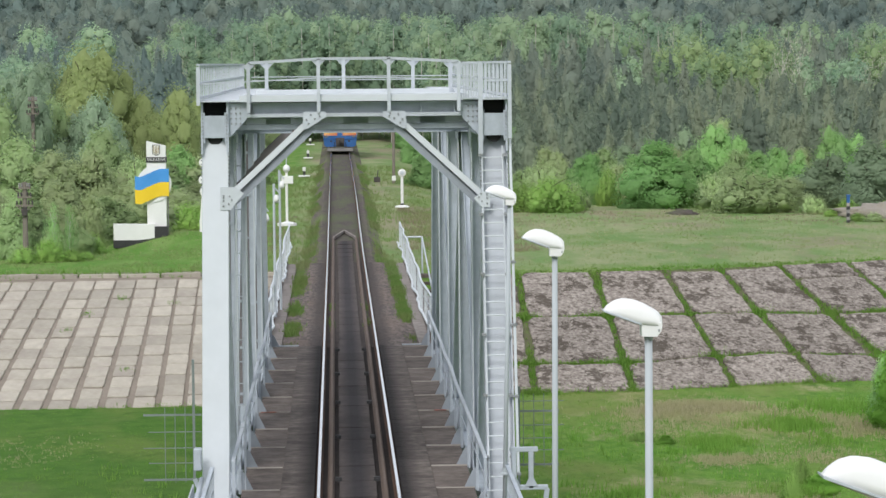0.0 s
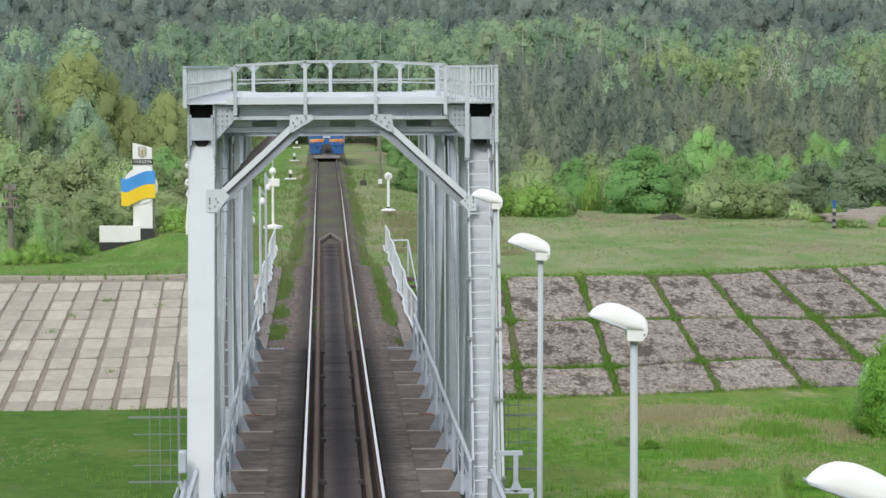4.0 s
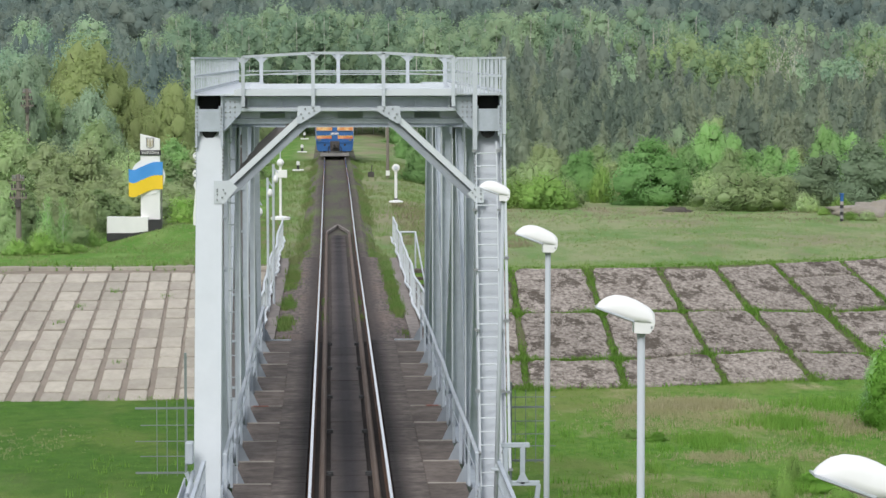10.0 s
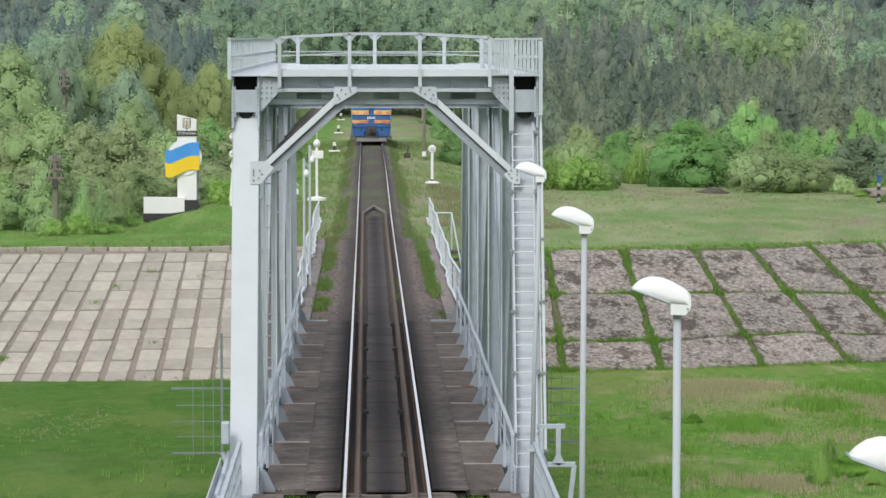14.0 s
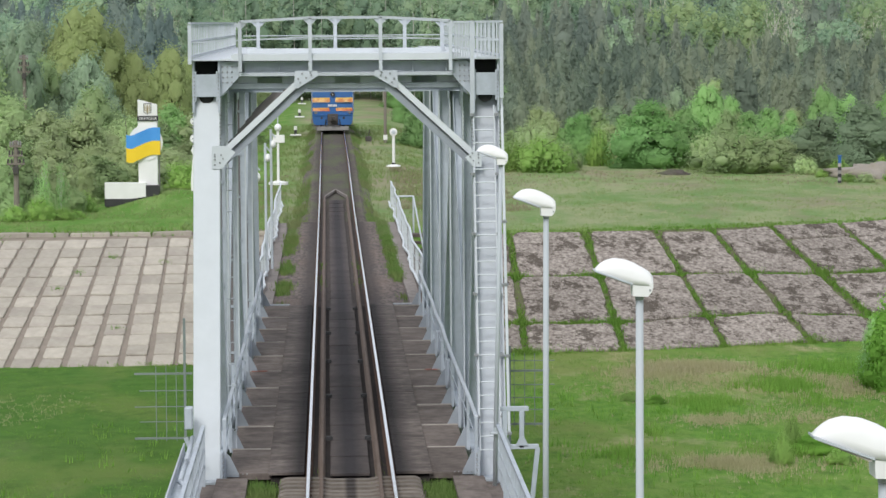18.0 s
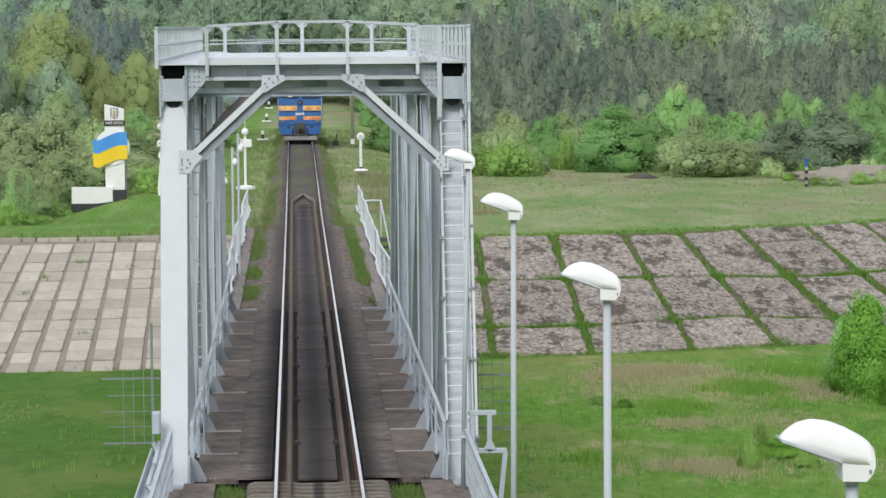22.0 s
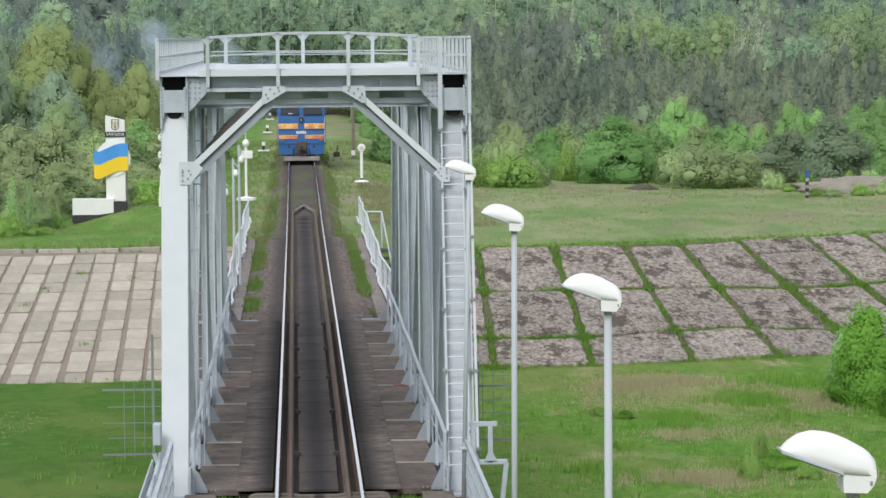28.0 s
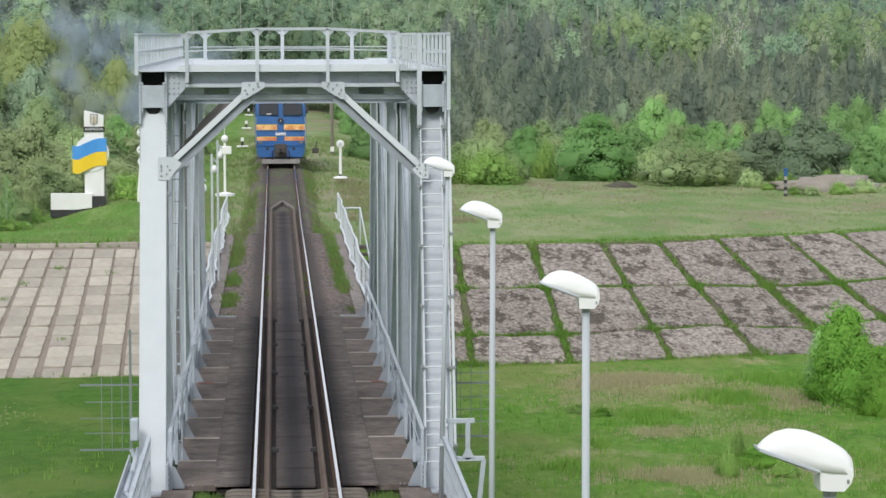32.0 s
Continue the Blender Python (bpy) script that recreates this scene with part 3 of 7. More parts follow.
# chords
for sx in (-1, 1):
    x = sx * TR
    bm = B()
    box(bm, x - 0.26, x + 0.26, Y0 - 0.3, Y1 + 0.3, -1.05, -0.2, 0.02)
    part("bottom_chord", bm, PAINT, bridge)
    bm = B()
    ya, yb = post_y(7.3) + 0.5, post_y(7.3, False) - 0.5
    for s in (-1, 1):
        box(bm, x + s * 0.25 - 0.015, x + s * 0.25 + 0.015, ya, yb, 7.05, 7.74)
    box(bm, x - 0.29, x + 0.29, ya, yb, 7.72, 7.76)
    box(bm, x - 0.24, x + 0.24, ya + 0.3, yb, 7.02, 7.05)
    part("top_chord", bm, PAINT, bridge)
    # end posts
    for near in (True, False):
        bm = B()
        k = 1 if near else -1
        p, q = (x, post_y(-0.6, near) + k * 0.2, -0.6), (x, post_y(7.08, near) + k * 0.2, 7.08)
        if sx < 0 and near:
            beam(bm, p, q, 0.52, 0.4, (0, -1, 0.3), 0.012)
        else:
            ibeam(bm, (x, p[1], p[2]), q, 0.42, 0.54, 0.03, 0.03, (1, 0, 0))
        # near left post coloured paler for the sky its leaning face catches
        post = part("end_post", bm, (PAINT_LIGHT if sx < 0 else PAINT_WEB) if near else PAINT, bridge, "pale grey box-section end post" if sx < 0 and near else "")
        # head of the post: two bolted cheeks, a cover plate, dark pieces for shaded openings
        if near:
            yh = post_y(7.3)
            bm = B()
            for s in (-1, 1):
                plate(bm, [(x + s * 0.25 - 0.02, yh - 0.28, 6.75), (x + s * 0.25 - 0.02, yh - 0.20, 7.76), (x + s * 0.25 - 0.02, yh + 0.9, 7.76), (x + s * 0.25 - 0.02, yh + 0.7, 6.75)], 0.04, 0)
                box(bm, x + s * 0.215 - 0.025, x + s * 0.215 + 0.025, yh - 0.24, yh - 0.20, 6.96, 7.56)
            part("post_head", bm, PAINT, post)
            part("cover_plate", box(B(), x - 0.20, x + 0.20, yh - 0.235, yh - 0.215, 7.06, 7.5, 0.004), PAINT, post)
            part("drain_hole", lathe(B(), [(0.01, 0.0), (0.15, 0.002), (0.15, 0.02), (0.01, 0.022)], 24, (x, post_y(7.0) - 0.03, 7.07), "Y"), VOID_SHADE, post, "dark disc for the shaded round opening under the cover plate")
            part("dark_opening", box(B(), x - 0.24, x + 0.24, yh + 0.25, yh + 0.3, 6.9, 7.76), VOID_SHADE, post, "dark plate for the shade inside the hollow chord")
            pts = []
            for s in (-1, 1):
                pts += [(x + s * 0.235, yh - 0.25, 6.99 + 0.075 * i) for i in range(8)]
            part("bolts", bolts(pts, "Y", 0.018), BOLT, post)
            pts = [(x + 0.27 * (-sx), post_y(z) - 0.06, z) for z in np.arange(6.1, 7.75, 0.075)]
            pts += [(x + 0.27 * sx, post_y(z) - 0.06, z) for z in np.arange(6.1, 7.75, 0.075)]
            part("rivets", bolts(pts, "X", 0.018), BOLT, post)
            for s in (-1, 1):
                part("base_gusset", box(B(), x + s * 0.29 - 0.02, x + s * 0.29 + 0.02, Y0 - 0.35, Y0 + 0.5, -0.5, 0.35), PAINT, post)
            part("bolts", bolts([(x + s * 0.32, Y0 - 0.30 + 0.1 * j, -0.35 + 0.1 * i) for s in (-1, 1) for i in range(7) for j in range(3)], "X", 0.02), BOLT, post)
    # verticals, each an open section whose web faces along the track
    for y in PANELS:
        v = part("vertical", ibeam(B(), (x, y, -0.3), (x, y, 7.1), 0.42, 0.5, 0.025, 0.02, (1, 0, 0)), PAINT, bridge)
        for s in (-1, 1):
            # thin paler strips paint the light on the flange edges
            part("flange_edge", box(B(), x + s * 0.2375 - 0.016, x + s * 0.2375 + 0.016, y - 0.232, y - 0.211, -0.2, 7.0), PAINT_LIGHT, v, "flange edge painted paler to look lit")
        if sx < 0:
            # no real recess: a dark strip on the web paints its shade
            part("slot", box(B(), x - 0.02, x + 0.10, y - 0.03, y - 0.012, 0.5, 6.6), PAINT_SHADED, v, "dark strip for the shaded gap between two channels")
            for k in range(6):
                part("batten", box(B(), x - 0.05, x + 0.14, y - 0.05, y - 0.032, 0.7 + 1.1 * k, 0.76 + 1.1 * k), PAINT, v)
        part("bolts", bolts([(x - sx * 0.225, y - 0.22, 6.9 - 0.09 * i) for i in range(14)], "Y", 0.015), BOLT, v)
        bm = B()
        plate(bm, [(x - sx * 0.26, y - 0.6, 6.7), (x - sx * 0.26, y - 0.8, 7.6), (x - sx * 0.26, y + 0.8, 7.6), (x - sx * 0.26, y + 0.6, 6.7)], -sx * 0.012, 0)
        part("gusset_plate", bm, PAINT, bridge)
        bm = B()
        plate(bm, [(x - sx * 0.26, y - 0.5, 0.45), (x - sx * 0.26, y - 0.7, -0.4), (x - sx * 0.26, y + 0.7, -0.4), (x - sx * 0.26, y + 0.5, 0.45)], -sx * 0.012, 0)
        part("gusset_plate", bm, PAINT, bridge)
    up, dn = 7.1, -0.3
    chain = [(post_y(7.1) + 0.4, up), (PANELS[0], dn), (PANELS[1], up), (PANELS[2], dn), (PANELS[3], up), (Y1 - 0.4, dn)]
    for (ya, za), (yb, zb) in zip(chain, chain[1:]):
        part("diagonal", ibeam(B(), (x + sx * 0.02, ya, za), (x + sx * 0.02, yb, zb), 0.26, 0.4, 0.02, 0.016, (1, 0, 0)), PAINT, bridge)

# cross frames: the near portal, then lighter sway frames
for i, y in enumerate([post_y(7.4) + 0.02] + PANELS + [post_y(7.4, False)]):
    first = i == 0
    if first:
        bm = B()
        box(bm, -2.46, 2.46, y - 0.01, y + 0.01, 7.52, 7.73)
        box(bm, -2.46, 2.46, y - 0.17, y + 0.17, 7.715, 7.74)
        f = part("portal_beam", bm, PAINT, bridge)
        part("bottom_flange", box(B(), -2.46, 2.46, y - 0.17, y + 0.17, 7.45, 7.525, 0.008), PAINT_RAIL, f)
        for k in range(7):
            xx = -1.98 + 0.66 * k
            part("stiffener", box(B(), xx - 0.01, xx + 0.01, y - 0.14, y - 0.01, 7.525, 7.715), PAINT, f)
        # second web behind, pierced by three openings
        edges = [-2.46, -1.75, -1.26, -0.22, 0.28, 1.30, 1.80, 2.46]
        for a, b in zip(edges[::2], edges[1::2]):
            part("batten_plate", box(B(), a, b, y + 0.20, y + 0.22, 7.30, 7.45), PAINT_RAIL, f)
        part("lower_strut", box(B(), -2.46, 2.46, y + 0.10, y + 0.32, 7.20, 7.31, 0.008), PAINT, f)
        part("back_web", box(B(), -2.46, 2.46, y + 1.2, y + 1.22, 7.2, 7.74), PAINT, f)
        part("soffit", box(B(), -2.46, 2.46, y + 0.22, y + 1.2, 7.70, 7.73), PAINT, f)
    else:
        f = part("sway_beam", ibeam(B(), (-2.46, y, 7.47), (2.46, y, 7.47), 0.3, 0.5, 0.025, 0.018), PAINT, bridge)
        part("lower_strut", ibeam(B(), (-2.46, y, 7.10), (2.46, y, 7.10), 0.22, 0.14, 0.02, 0.015), PAINT, f)
    for sx in (-1, 1):
        yk = y - (0.22 if first else 0)
        a, b = Vector((sx * 0.88, yk, 7.33)), Vector((sx * 2.46, yk, 5.87))
        kb = B()
        out = (b - a).cross(Vector((0, 1, 0))).normalized()
        if out.z < 0:
            out = -out
        f1, f2 = Vector((0, -0.1, 0)), Vector((0, 0.02, 0))
        beam(kb, a + out * 0.07, b + out * 0.07, 0.2, 0.016, out)
        beam(kb, a - out * 0.02 + f2, b - out * 0.02 + f2, 0.016, 0.2, out)
        beam(kb, a - out * 0.10 - f2, b - out * 0.10 - f2, 0.02, 0.11, out)
        beam(kb, a - out * 0.165, b - out * 0.165, 0.16, 0.02, out)
        # the knee's colour holds its shade, deeper on the inner frames
        knee = part("knee_brace", kb, PAINT_DULL_SHADE if first else PAINT_SHADED, bridge, "" if first else "knee brace darkened as if in shade")
        # near front angle coloured paler, as a highlight along the brace
        part("front_angle", beam(B(), a + out * 0.045 + f1, b + out * 0.045 + f1, 0.02, 0.115, out), PAINT_DECK_LIT if first else PAINT_SHADED, knee)
        if first:
            bm = B()
            plate(bm, [(sx * 0.55, yk - 0.13, 7.46), (sx * 0.56, yk - 0.13, 7.56), (sx * 1.0, yk - 0.13, 7.56), (sx * 1.02, yk - 0.13, 7.30), (sx * 1.02, yk - 0.13, 7.22), (sx * 0.94, yk - 0.13, 7.22)], -0.014, 1)
            part("gusset_plate", bm, PAINT_RAIL, knee)
            yb = post_y(5.7) - 0.03
            bm = B()
            w = 0.0 if sx < 0 else 0.14
            plate(bm, [(sx * 2.64, yb, 6.11 - w), (sx * (2.34 + w), yb, 6.11 - w), (sx * (2.18 + w), yb, 5.98 - w), (sx * (2.44 + w * 0.3), yb, 5.66), (sx * 2.64, yb, 5.66)], -0.014, 1)
            part("gusset_plate", bm, PAINT_LIGHT, knee)
            part("bolts", bolts([(sx * px, yk - 0.155, pz) for px, pz in ((0.68, 7.47), (0.78, 7.42), (0.90, 7.33), (0.86, 7.50), (0.70, 7.52), (0.94, 7.40))] + [(sx * px, yb - 0.02, pz) for px, pz in ((2.58, 5.94), (2.58, 5.90), (2.58, 5.84), (2.58, 5.74), (2.46, 5.93), (2.42, 5.86), (2.48, 5.78))], "Y"), BOLT, knee)
            # corner plate between beam and post
            bm = B()
            plate(bm, [(sx * 2.48, yk + 0.05, 7.72), (sx * 2.06, yk + 0.05, 7.72), (sx * 2.12, yk + 0.05, 7.42), (sx * 2.42, yk + 0.05, 7.1), (sx * 2.48, yk + 0.05, 7.05)], -0.014, 1)
            part("gusset_plate", bm, PAINT, knee)
            part("bolts", bolts([(sx * (2.42 - 0.09 * (i % 3)), yk + 0.03, 7.64 - 0.1 * (i // 3)) for i in range(12)], "Y"), BOLT, knee)

# lateral bracing under the top chords
lat = [post_y(7.4)] + PANELS + [post_y(7.4, False)]
for ya, yb in zip(lat, lat[1:]):
    for s in (1, -1):
        part("lateral_brace", beam(B(), (-2.5 * s, ya, 7.30 + 0.05 * s), (2.5 * s, yb, 7.30 + 0.05 * s), 0.16, 0.09), PAINT, bridge)

# floor: cross beams, stringers, a dark trough floor
for y in [Y0 + 0.2] + PANELS + [Y1 - 0.2]:
    part("floor_beam", ibeam(B(), (-2.48, y, -0.72), (2.48, y, -0.72), 0.3, 0.55), PAINT, bridge)
for sx in (-0.95, 0.95):
    part("stringer", ibeam(B(), (sx, Y0, -0.62), (sx, Y1, -0.62), 0.25, 0.5), PAINT, bridge)
part("trough_floor", box(B(), -2.4, 2.4, Y0 - 0.2, Y1 + 0.3, -0.36, -0.33), OILY, bridge, "oil-dark floor under the track")

# ---- the walkway over the portal and the railings on the chords ----
yp = post_y(7.4)
plat = thing("portal_walkway", "pale steel walkway with railings on top of the portal", "walkway", (0, 0, 0))
part("deck_plate", box(B(), -2.46, 2.46, yp - 0.28, yp + 1.35, 7.765, 7.80), PAINT_DECK_LIT, plat)
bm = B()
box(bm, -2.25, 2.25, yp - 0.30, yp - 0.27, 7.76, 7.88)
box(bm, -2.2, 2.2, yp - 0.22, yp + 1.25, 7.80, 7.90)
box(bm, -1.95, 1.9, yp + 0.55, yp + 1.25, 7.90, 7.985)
part("kerb", bm, PAINT_DECK_LIT, plat)


def top_z(x):
    return 8.60 - 0.075 * max(abs(x) - 0.65, 0) / 1.4


for yy, gus, xs in ((yp - 0.33, False, (-2.07, -0.70, 0.68, 2.05)), (yp + 1.35, True, (-1.75, -0.2, 1.2, 1.95))):
    bm = B()
    nodes = [-2.07, -0.70, 0.68, 2.05]
    for a, b in zip(nodes, nodes[1:]):
        beam(bm, (a, yy, top_z(a)), (b, yy, top_z(b)), 0.06, 0.05)
    rail = part("top_rail", bm, PAINT_RAIL, plat)
    bm = B()
    if gus:
        beam(bm, (-2.05, yy, 8.24), (2.05, yy, 8.24), 0.014, 0.018)
        beam(bm, (-2.05, yy, 8.17), (2.05, yy, 8.17), 0.014, 0.016)
    else:
        beam(bm, (-3.05, yy, 8.12), (-0.7, yy, 8.22), 0.018, 0.024)
        beam(bm, (-0.7, yy, 8.22), (0.68, yy, 8.22), 0.018, 0.024)
        beam(bm, (0.68, yy, 8.22), (2.4, yy, 8.14), 0.018, 0.024)
    part("mid_rail", bm, PAINT_RAIL, plat)
    for x in xs:
        bm = B()
        beam(bm, (x, yy, 7.55 if not gus else 7.8), (x, yy, top_z(x)), 0.07, 0.06, (0, 1, 0))
        z = top_z(x) - 0.03
        for s in (-1, 1):
            plate(bm, [(x + s * 0.03, yy, z), (x + s * 0.14, yy, z), (x + s * 0.03, yy, z - 0.11)], 0.012, 1)
            if gus:
                plate(bm, [(x + s * 0.03, yy, 7.9), (x + s * 0.1, yy, 7.9), (x + s * 0.03, yy, 8.02)], 0.012, 1)
        part("railing_post", bm, PAINT_RAIL, plat)

for sx in (-1, 1):
    x = sx * 3.05
    ch = thing("chord_railing", "pale steel railing of close bars along the truss top", "railing", (0, 0, 0), "chord railings")
    part("top_rail", beam(B(), (x, yp - 0.35, 8.5), (x, Y1 - 2.3, 8.5), 0.06, 0.04), PAINT_RAIL, ch)
    part("mid_rail", beam(B(), (x, yp - 0.35, 8.14), (x, Y1 - 2.3, 8.14), 0.03, 0.04), PAINT_RAIL, ch)
    part("toe_rail", beam(B(), (x, yp - 0.35, 7.84), (x, Y1 - 2.3, 7.84), 0.02, 0.05), PAINT_RAIL, ch)
    part("corner_post", box(B(), x - 0.035, x + 0.035, yp - 0.40, yp - 0.33, 7.7 if sx < 0 else 7.0, 8.46), PAINT_RAIL, ch)
    for y in np.arange(yp + 0.4, Y1 - 2.3, 0.8):
        part("bar", beam(B(), (x, y, 7.76), (x, y, 8.5), 0.024, 0.03, (0, 1, 0)), PAINT_RAIL, ch)
    part("walk_plate", box(B(), min(sx * 2.3, sx * 3.1), max(sx * 2.3, sx * 3.1), yp + 1.36, Y1 - 2.3, 7.765, 7.785), PAINT_LIGHT, ch)
    part("walk_plate", box(B(), min(sx * 2.47, sx * 3.1), max(sx * 2.47, sx * 3.1), yp - 0.34, yp + 1.35, 7.765, 7.785), PAINT_LIGHT, ch)
# the short inner panels beside the right post head
panel = thing("side_guard", "pale steel guard panel of close upright bars", "railing", (0, 0, 0))
for (xa, xb) in ((2.12, 2.42), (2.55, 3.0)):
    for z in (7.8, 8.14, 8.49):
        part("rail", beam(B(), (xa, yp - 0.33, z), (xb, yp - 0.33, z), 0.03, 0.035), PAINT_RAIL, panel)
    for k in range(6):
        xx = xa + (xb - xa) * (k + 0.5) / 6
        part("bar", beam(B(), (xx, yp - 0.33, 7.78), (xx, yp - 0.33, 8.49), 0.03, 0.012, (0, 1, 0)), PAINT_RAIL, panel)
part("post", box(B(), 2.43, 2.52, yp - 0.36, yp - 0.30, 6.7, 8.5), PAINT_RAIL, panel)

# ---- ladder on the end post ----
lad = thing("post_ladder", "grey steel ladder fixed to the inclined end post", "ladder", (0, 0, 0))


def on_post(x, z, out=0.25):
    return (x, post_y(z) - out + 0.2, z)


for x in (2.50, 2.90):
    part("ladder_rail", beam(B(), on_post(x, 0.1), on_post(x, 6.85), 0.02, 0.06, (0, -1, 0.3)), PAINT_LIGHT, lad)
for z in np.arange(0.3, 6.8, 0.253):
    part("rung", rod(B(), on_post(2.50, z), on_post(2.90, z), 0.013, n=6), PAINT_DECK_LIT, lad)
for z in np.arange(0.9, 6.7, 1.15):
    for x in (2.46, 2.94):
        part("bracket", box(B(), x - 0.04, x + 0.04, post_y(z) - 0.12, post_y(z) + 0.1, z, z + 0.05), BOLT, lad)
pipe = thing("conduit", "white plastic cable conduit strapped to the end post", "conduit", (0, 0, 0))
zz = [0.6, 2.05, 3.4, 4.6, 5.8, 7.0]
for a, b in zip(zz, zz[1:]):
    part("pipe_length", beam(B(), (3.06, post_y(a) - 0.05, a + 0.02), (3.06, post_y(b) - 0.05, b - 0.02), 0.055, 0.05, (0, 1, 0), 0.01), PAINT_LIGHT, pipe)
    part("strap", box(B(), 2.98, 3.11, post_y(a) - 0.1, post_y(a) + 0.02, a - 0.02, a + 0.02), BOLT, pipe)

# an inspection ladder stands against the first vertical on the other side
lad2 = thing("inspection_ladder", "thin grey steel ladder inside the truss", "ladder", (0, 0, 0))
for x in (-2.43, -2.28):
    part("ladder_rail", rod(B(), (x, 58.6, -0.1), (x, 58.9, 7.0), 0.014, n=6), PAINT_RAIL, lad2)
for z in np.arange(0.3, 6.9, 0.44):
    part("rung", rod(B(), (-2.43, 58.6 + 0.04 * z, z), (-2.28, 58.6 + 0.04 * z, z), 0.012, n=6), PAINT_RAIL, lad2)

# ---- handrails ----
def handrail(x, ys, label, wavy=0.0, brackets=True, infill=0.55, name="handrail", paint=PAINT, foot_pipe=False):
    sx = 1 if x > 0 else -1
    h = thing(name, label, "railing", (0, 0, 0), "handrails")
    rnd = random.Random(int(ys[0]) + 7 * sx)
    pts = [(x + rnd.uniform(-wavy, wavy), y, 0.95 + track_z(y) + rnd.uniform(-wavy, wavy) * 0.6) for y in ys]
    bars = [(0, 0.07, 0.05, "top_rail"), (-0.42, 0.02, 0.028, "mid_rail")] + ([] if foot_pipe or brackets else [(-0.72, 0.02, 0.028, "low_rail")])
    for dz, wd, hh, nm in bars:
        part(nm, bent_bar(B(), [(a, b, c + dz) for a, b, c in pts], wd, hh), paint if dz == 0 else PAINT, h)
    if foot_pipe:
        way = [(p[0] - sx * 0.05 + rnd.uniform(-0.05, 0.05), p[1] + 1.5 * k, p[2] - 1.02 + rnd.uniform(-0.03, 0.05)) for p in pts for k in (0, 1)]
        part("foot_pipe", bent_bar(B(), way, 0.07, 0.06), PAINT_DECK_LIT, h, "pale wavy pipe along the foot")
    for p in pts:
        bm = B()
        base = track_z(p[1]) - 0.18
        beam(bm, (p[0], p[1], base), (p[0], p[1], p[2]), 0.06, 0.06, (0, 1, 0))
        post = part("railing_post", bm, PAINT if brackets else paint, h)
        if brackets:
            bm = B()
            plate(bm, [(p[0] - sx * 0.03, p[1], base + 0.02), (p[0] - sx * 0.27, p[1], base + 0.02), (p[0] - sx * 0.27, p[1], base + 0.07), (p[0] - sx * 0.10, p[1], 0.24), (p[0] - sx * 0.03, p[1], 0.30)], 0.014, 1)
            part("bracket_plate", bm, PAINT_DULL_SHADE, post)
            part("bolts", bolts([(p[0] - sx * (0.1 + 0.08 * i), p[1] - 0.01, base + 0.07) for i in range(5)], "Y", 0.014), BOLT, post)
    if infill:
        for a, b in zip(pts, pts[1:]):
            n = max(int((b[1] - a[1]) / infill), 1)
            for i in range(1, n):
                t = i / n
                p = [a[k] + (b[k] - a[k]) * t for k in range(3)]
                part("baluster", beam(B(), (p[0], p[1], p[2] - 0.98), (p[0], p[1], p[2]), 0.022, 0.03, (0, 1, 0)), paint, h)
    return h


for sx in (-1, 1):
    handrail(sx * 2.40, JOINTS, "grey steel handrail with plate brackets inside the truss", 0.022, True, 0, paint=PAINT_RAIL)
    handrail(sx * 2.60, [88.9 + 3.0 * i for i in range(17)], "bent silver steel handrail along the approach walkway", 0.07, False, 1.0, paint=PAINT_LIGHT, foot_pipe=True)
    handrail(sx * 2.76, [20 + 2.45 * i for i in range(15)], "grey steel lattice handrail before the bridge", 0.0, False, 0.3)


# ---- street lamps on the edge of the near deck ----
def along(v, pts):
    for (a, p), (b, q) in zip(pts, pts[1:]):
        if v <= b:
            return p + (q - p) * (v - a) / (b - a)
    return pts[-1][1]


CROWN = [(-0.448, 0.272), (-0.435, 0.29), (-0.40, 0.325), (-0.34, 0.36), (-0.26, 0.38), (-0.15, 0.366), (-0.05, 0.327), (0.05, 0.272), (0.10, 0.236), (0.127, 0.20)]
BELOW = [(-0.448, 0.262), (-0.08, 0.125), (0.127, 0.10)]


def lamp_head(bm):
    """A cobra lamp shell whose tip points to -x; the pole's top is the origin."""
    n, seg = 16, 14
    rings = []
    for i in range(n + 1):
        t = i / n
        x = -0.448 + 0.575 * t
        wdt = 0.112 * max(math.sin(math.pi * min(0.05 + 0.66 * t, 1)), 0.05) ** 0.55
        lo, hi = along(x, BELOW), along(x, CROWN)
        ring = []
        for j in range(seg + 1):
            a = math.pi * j / seg
            ring.append(bm.verts.new((x, wdt * math.cos(a) * (1 if 0 < j < seg else 1.02), lo + (hi - lo) * math.sin(a) ** 0.8)))
        rings.append(ring)
    for a, b in zip(rings, rings[1:]):
        for j in range(seg):
            bm.faces.new((a[j], a[j + 1], b[j + 1], b[j]))
        bm.faces.new((a[0], b[0], b[seg], a[seg]))
    bm.faces.new(rings[0])
    bm.faces.new(rings[-1])
    return bm


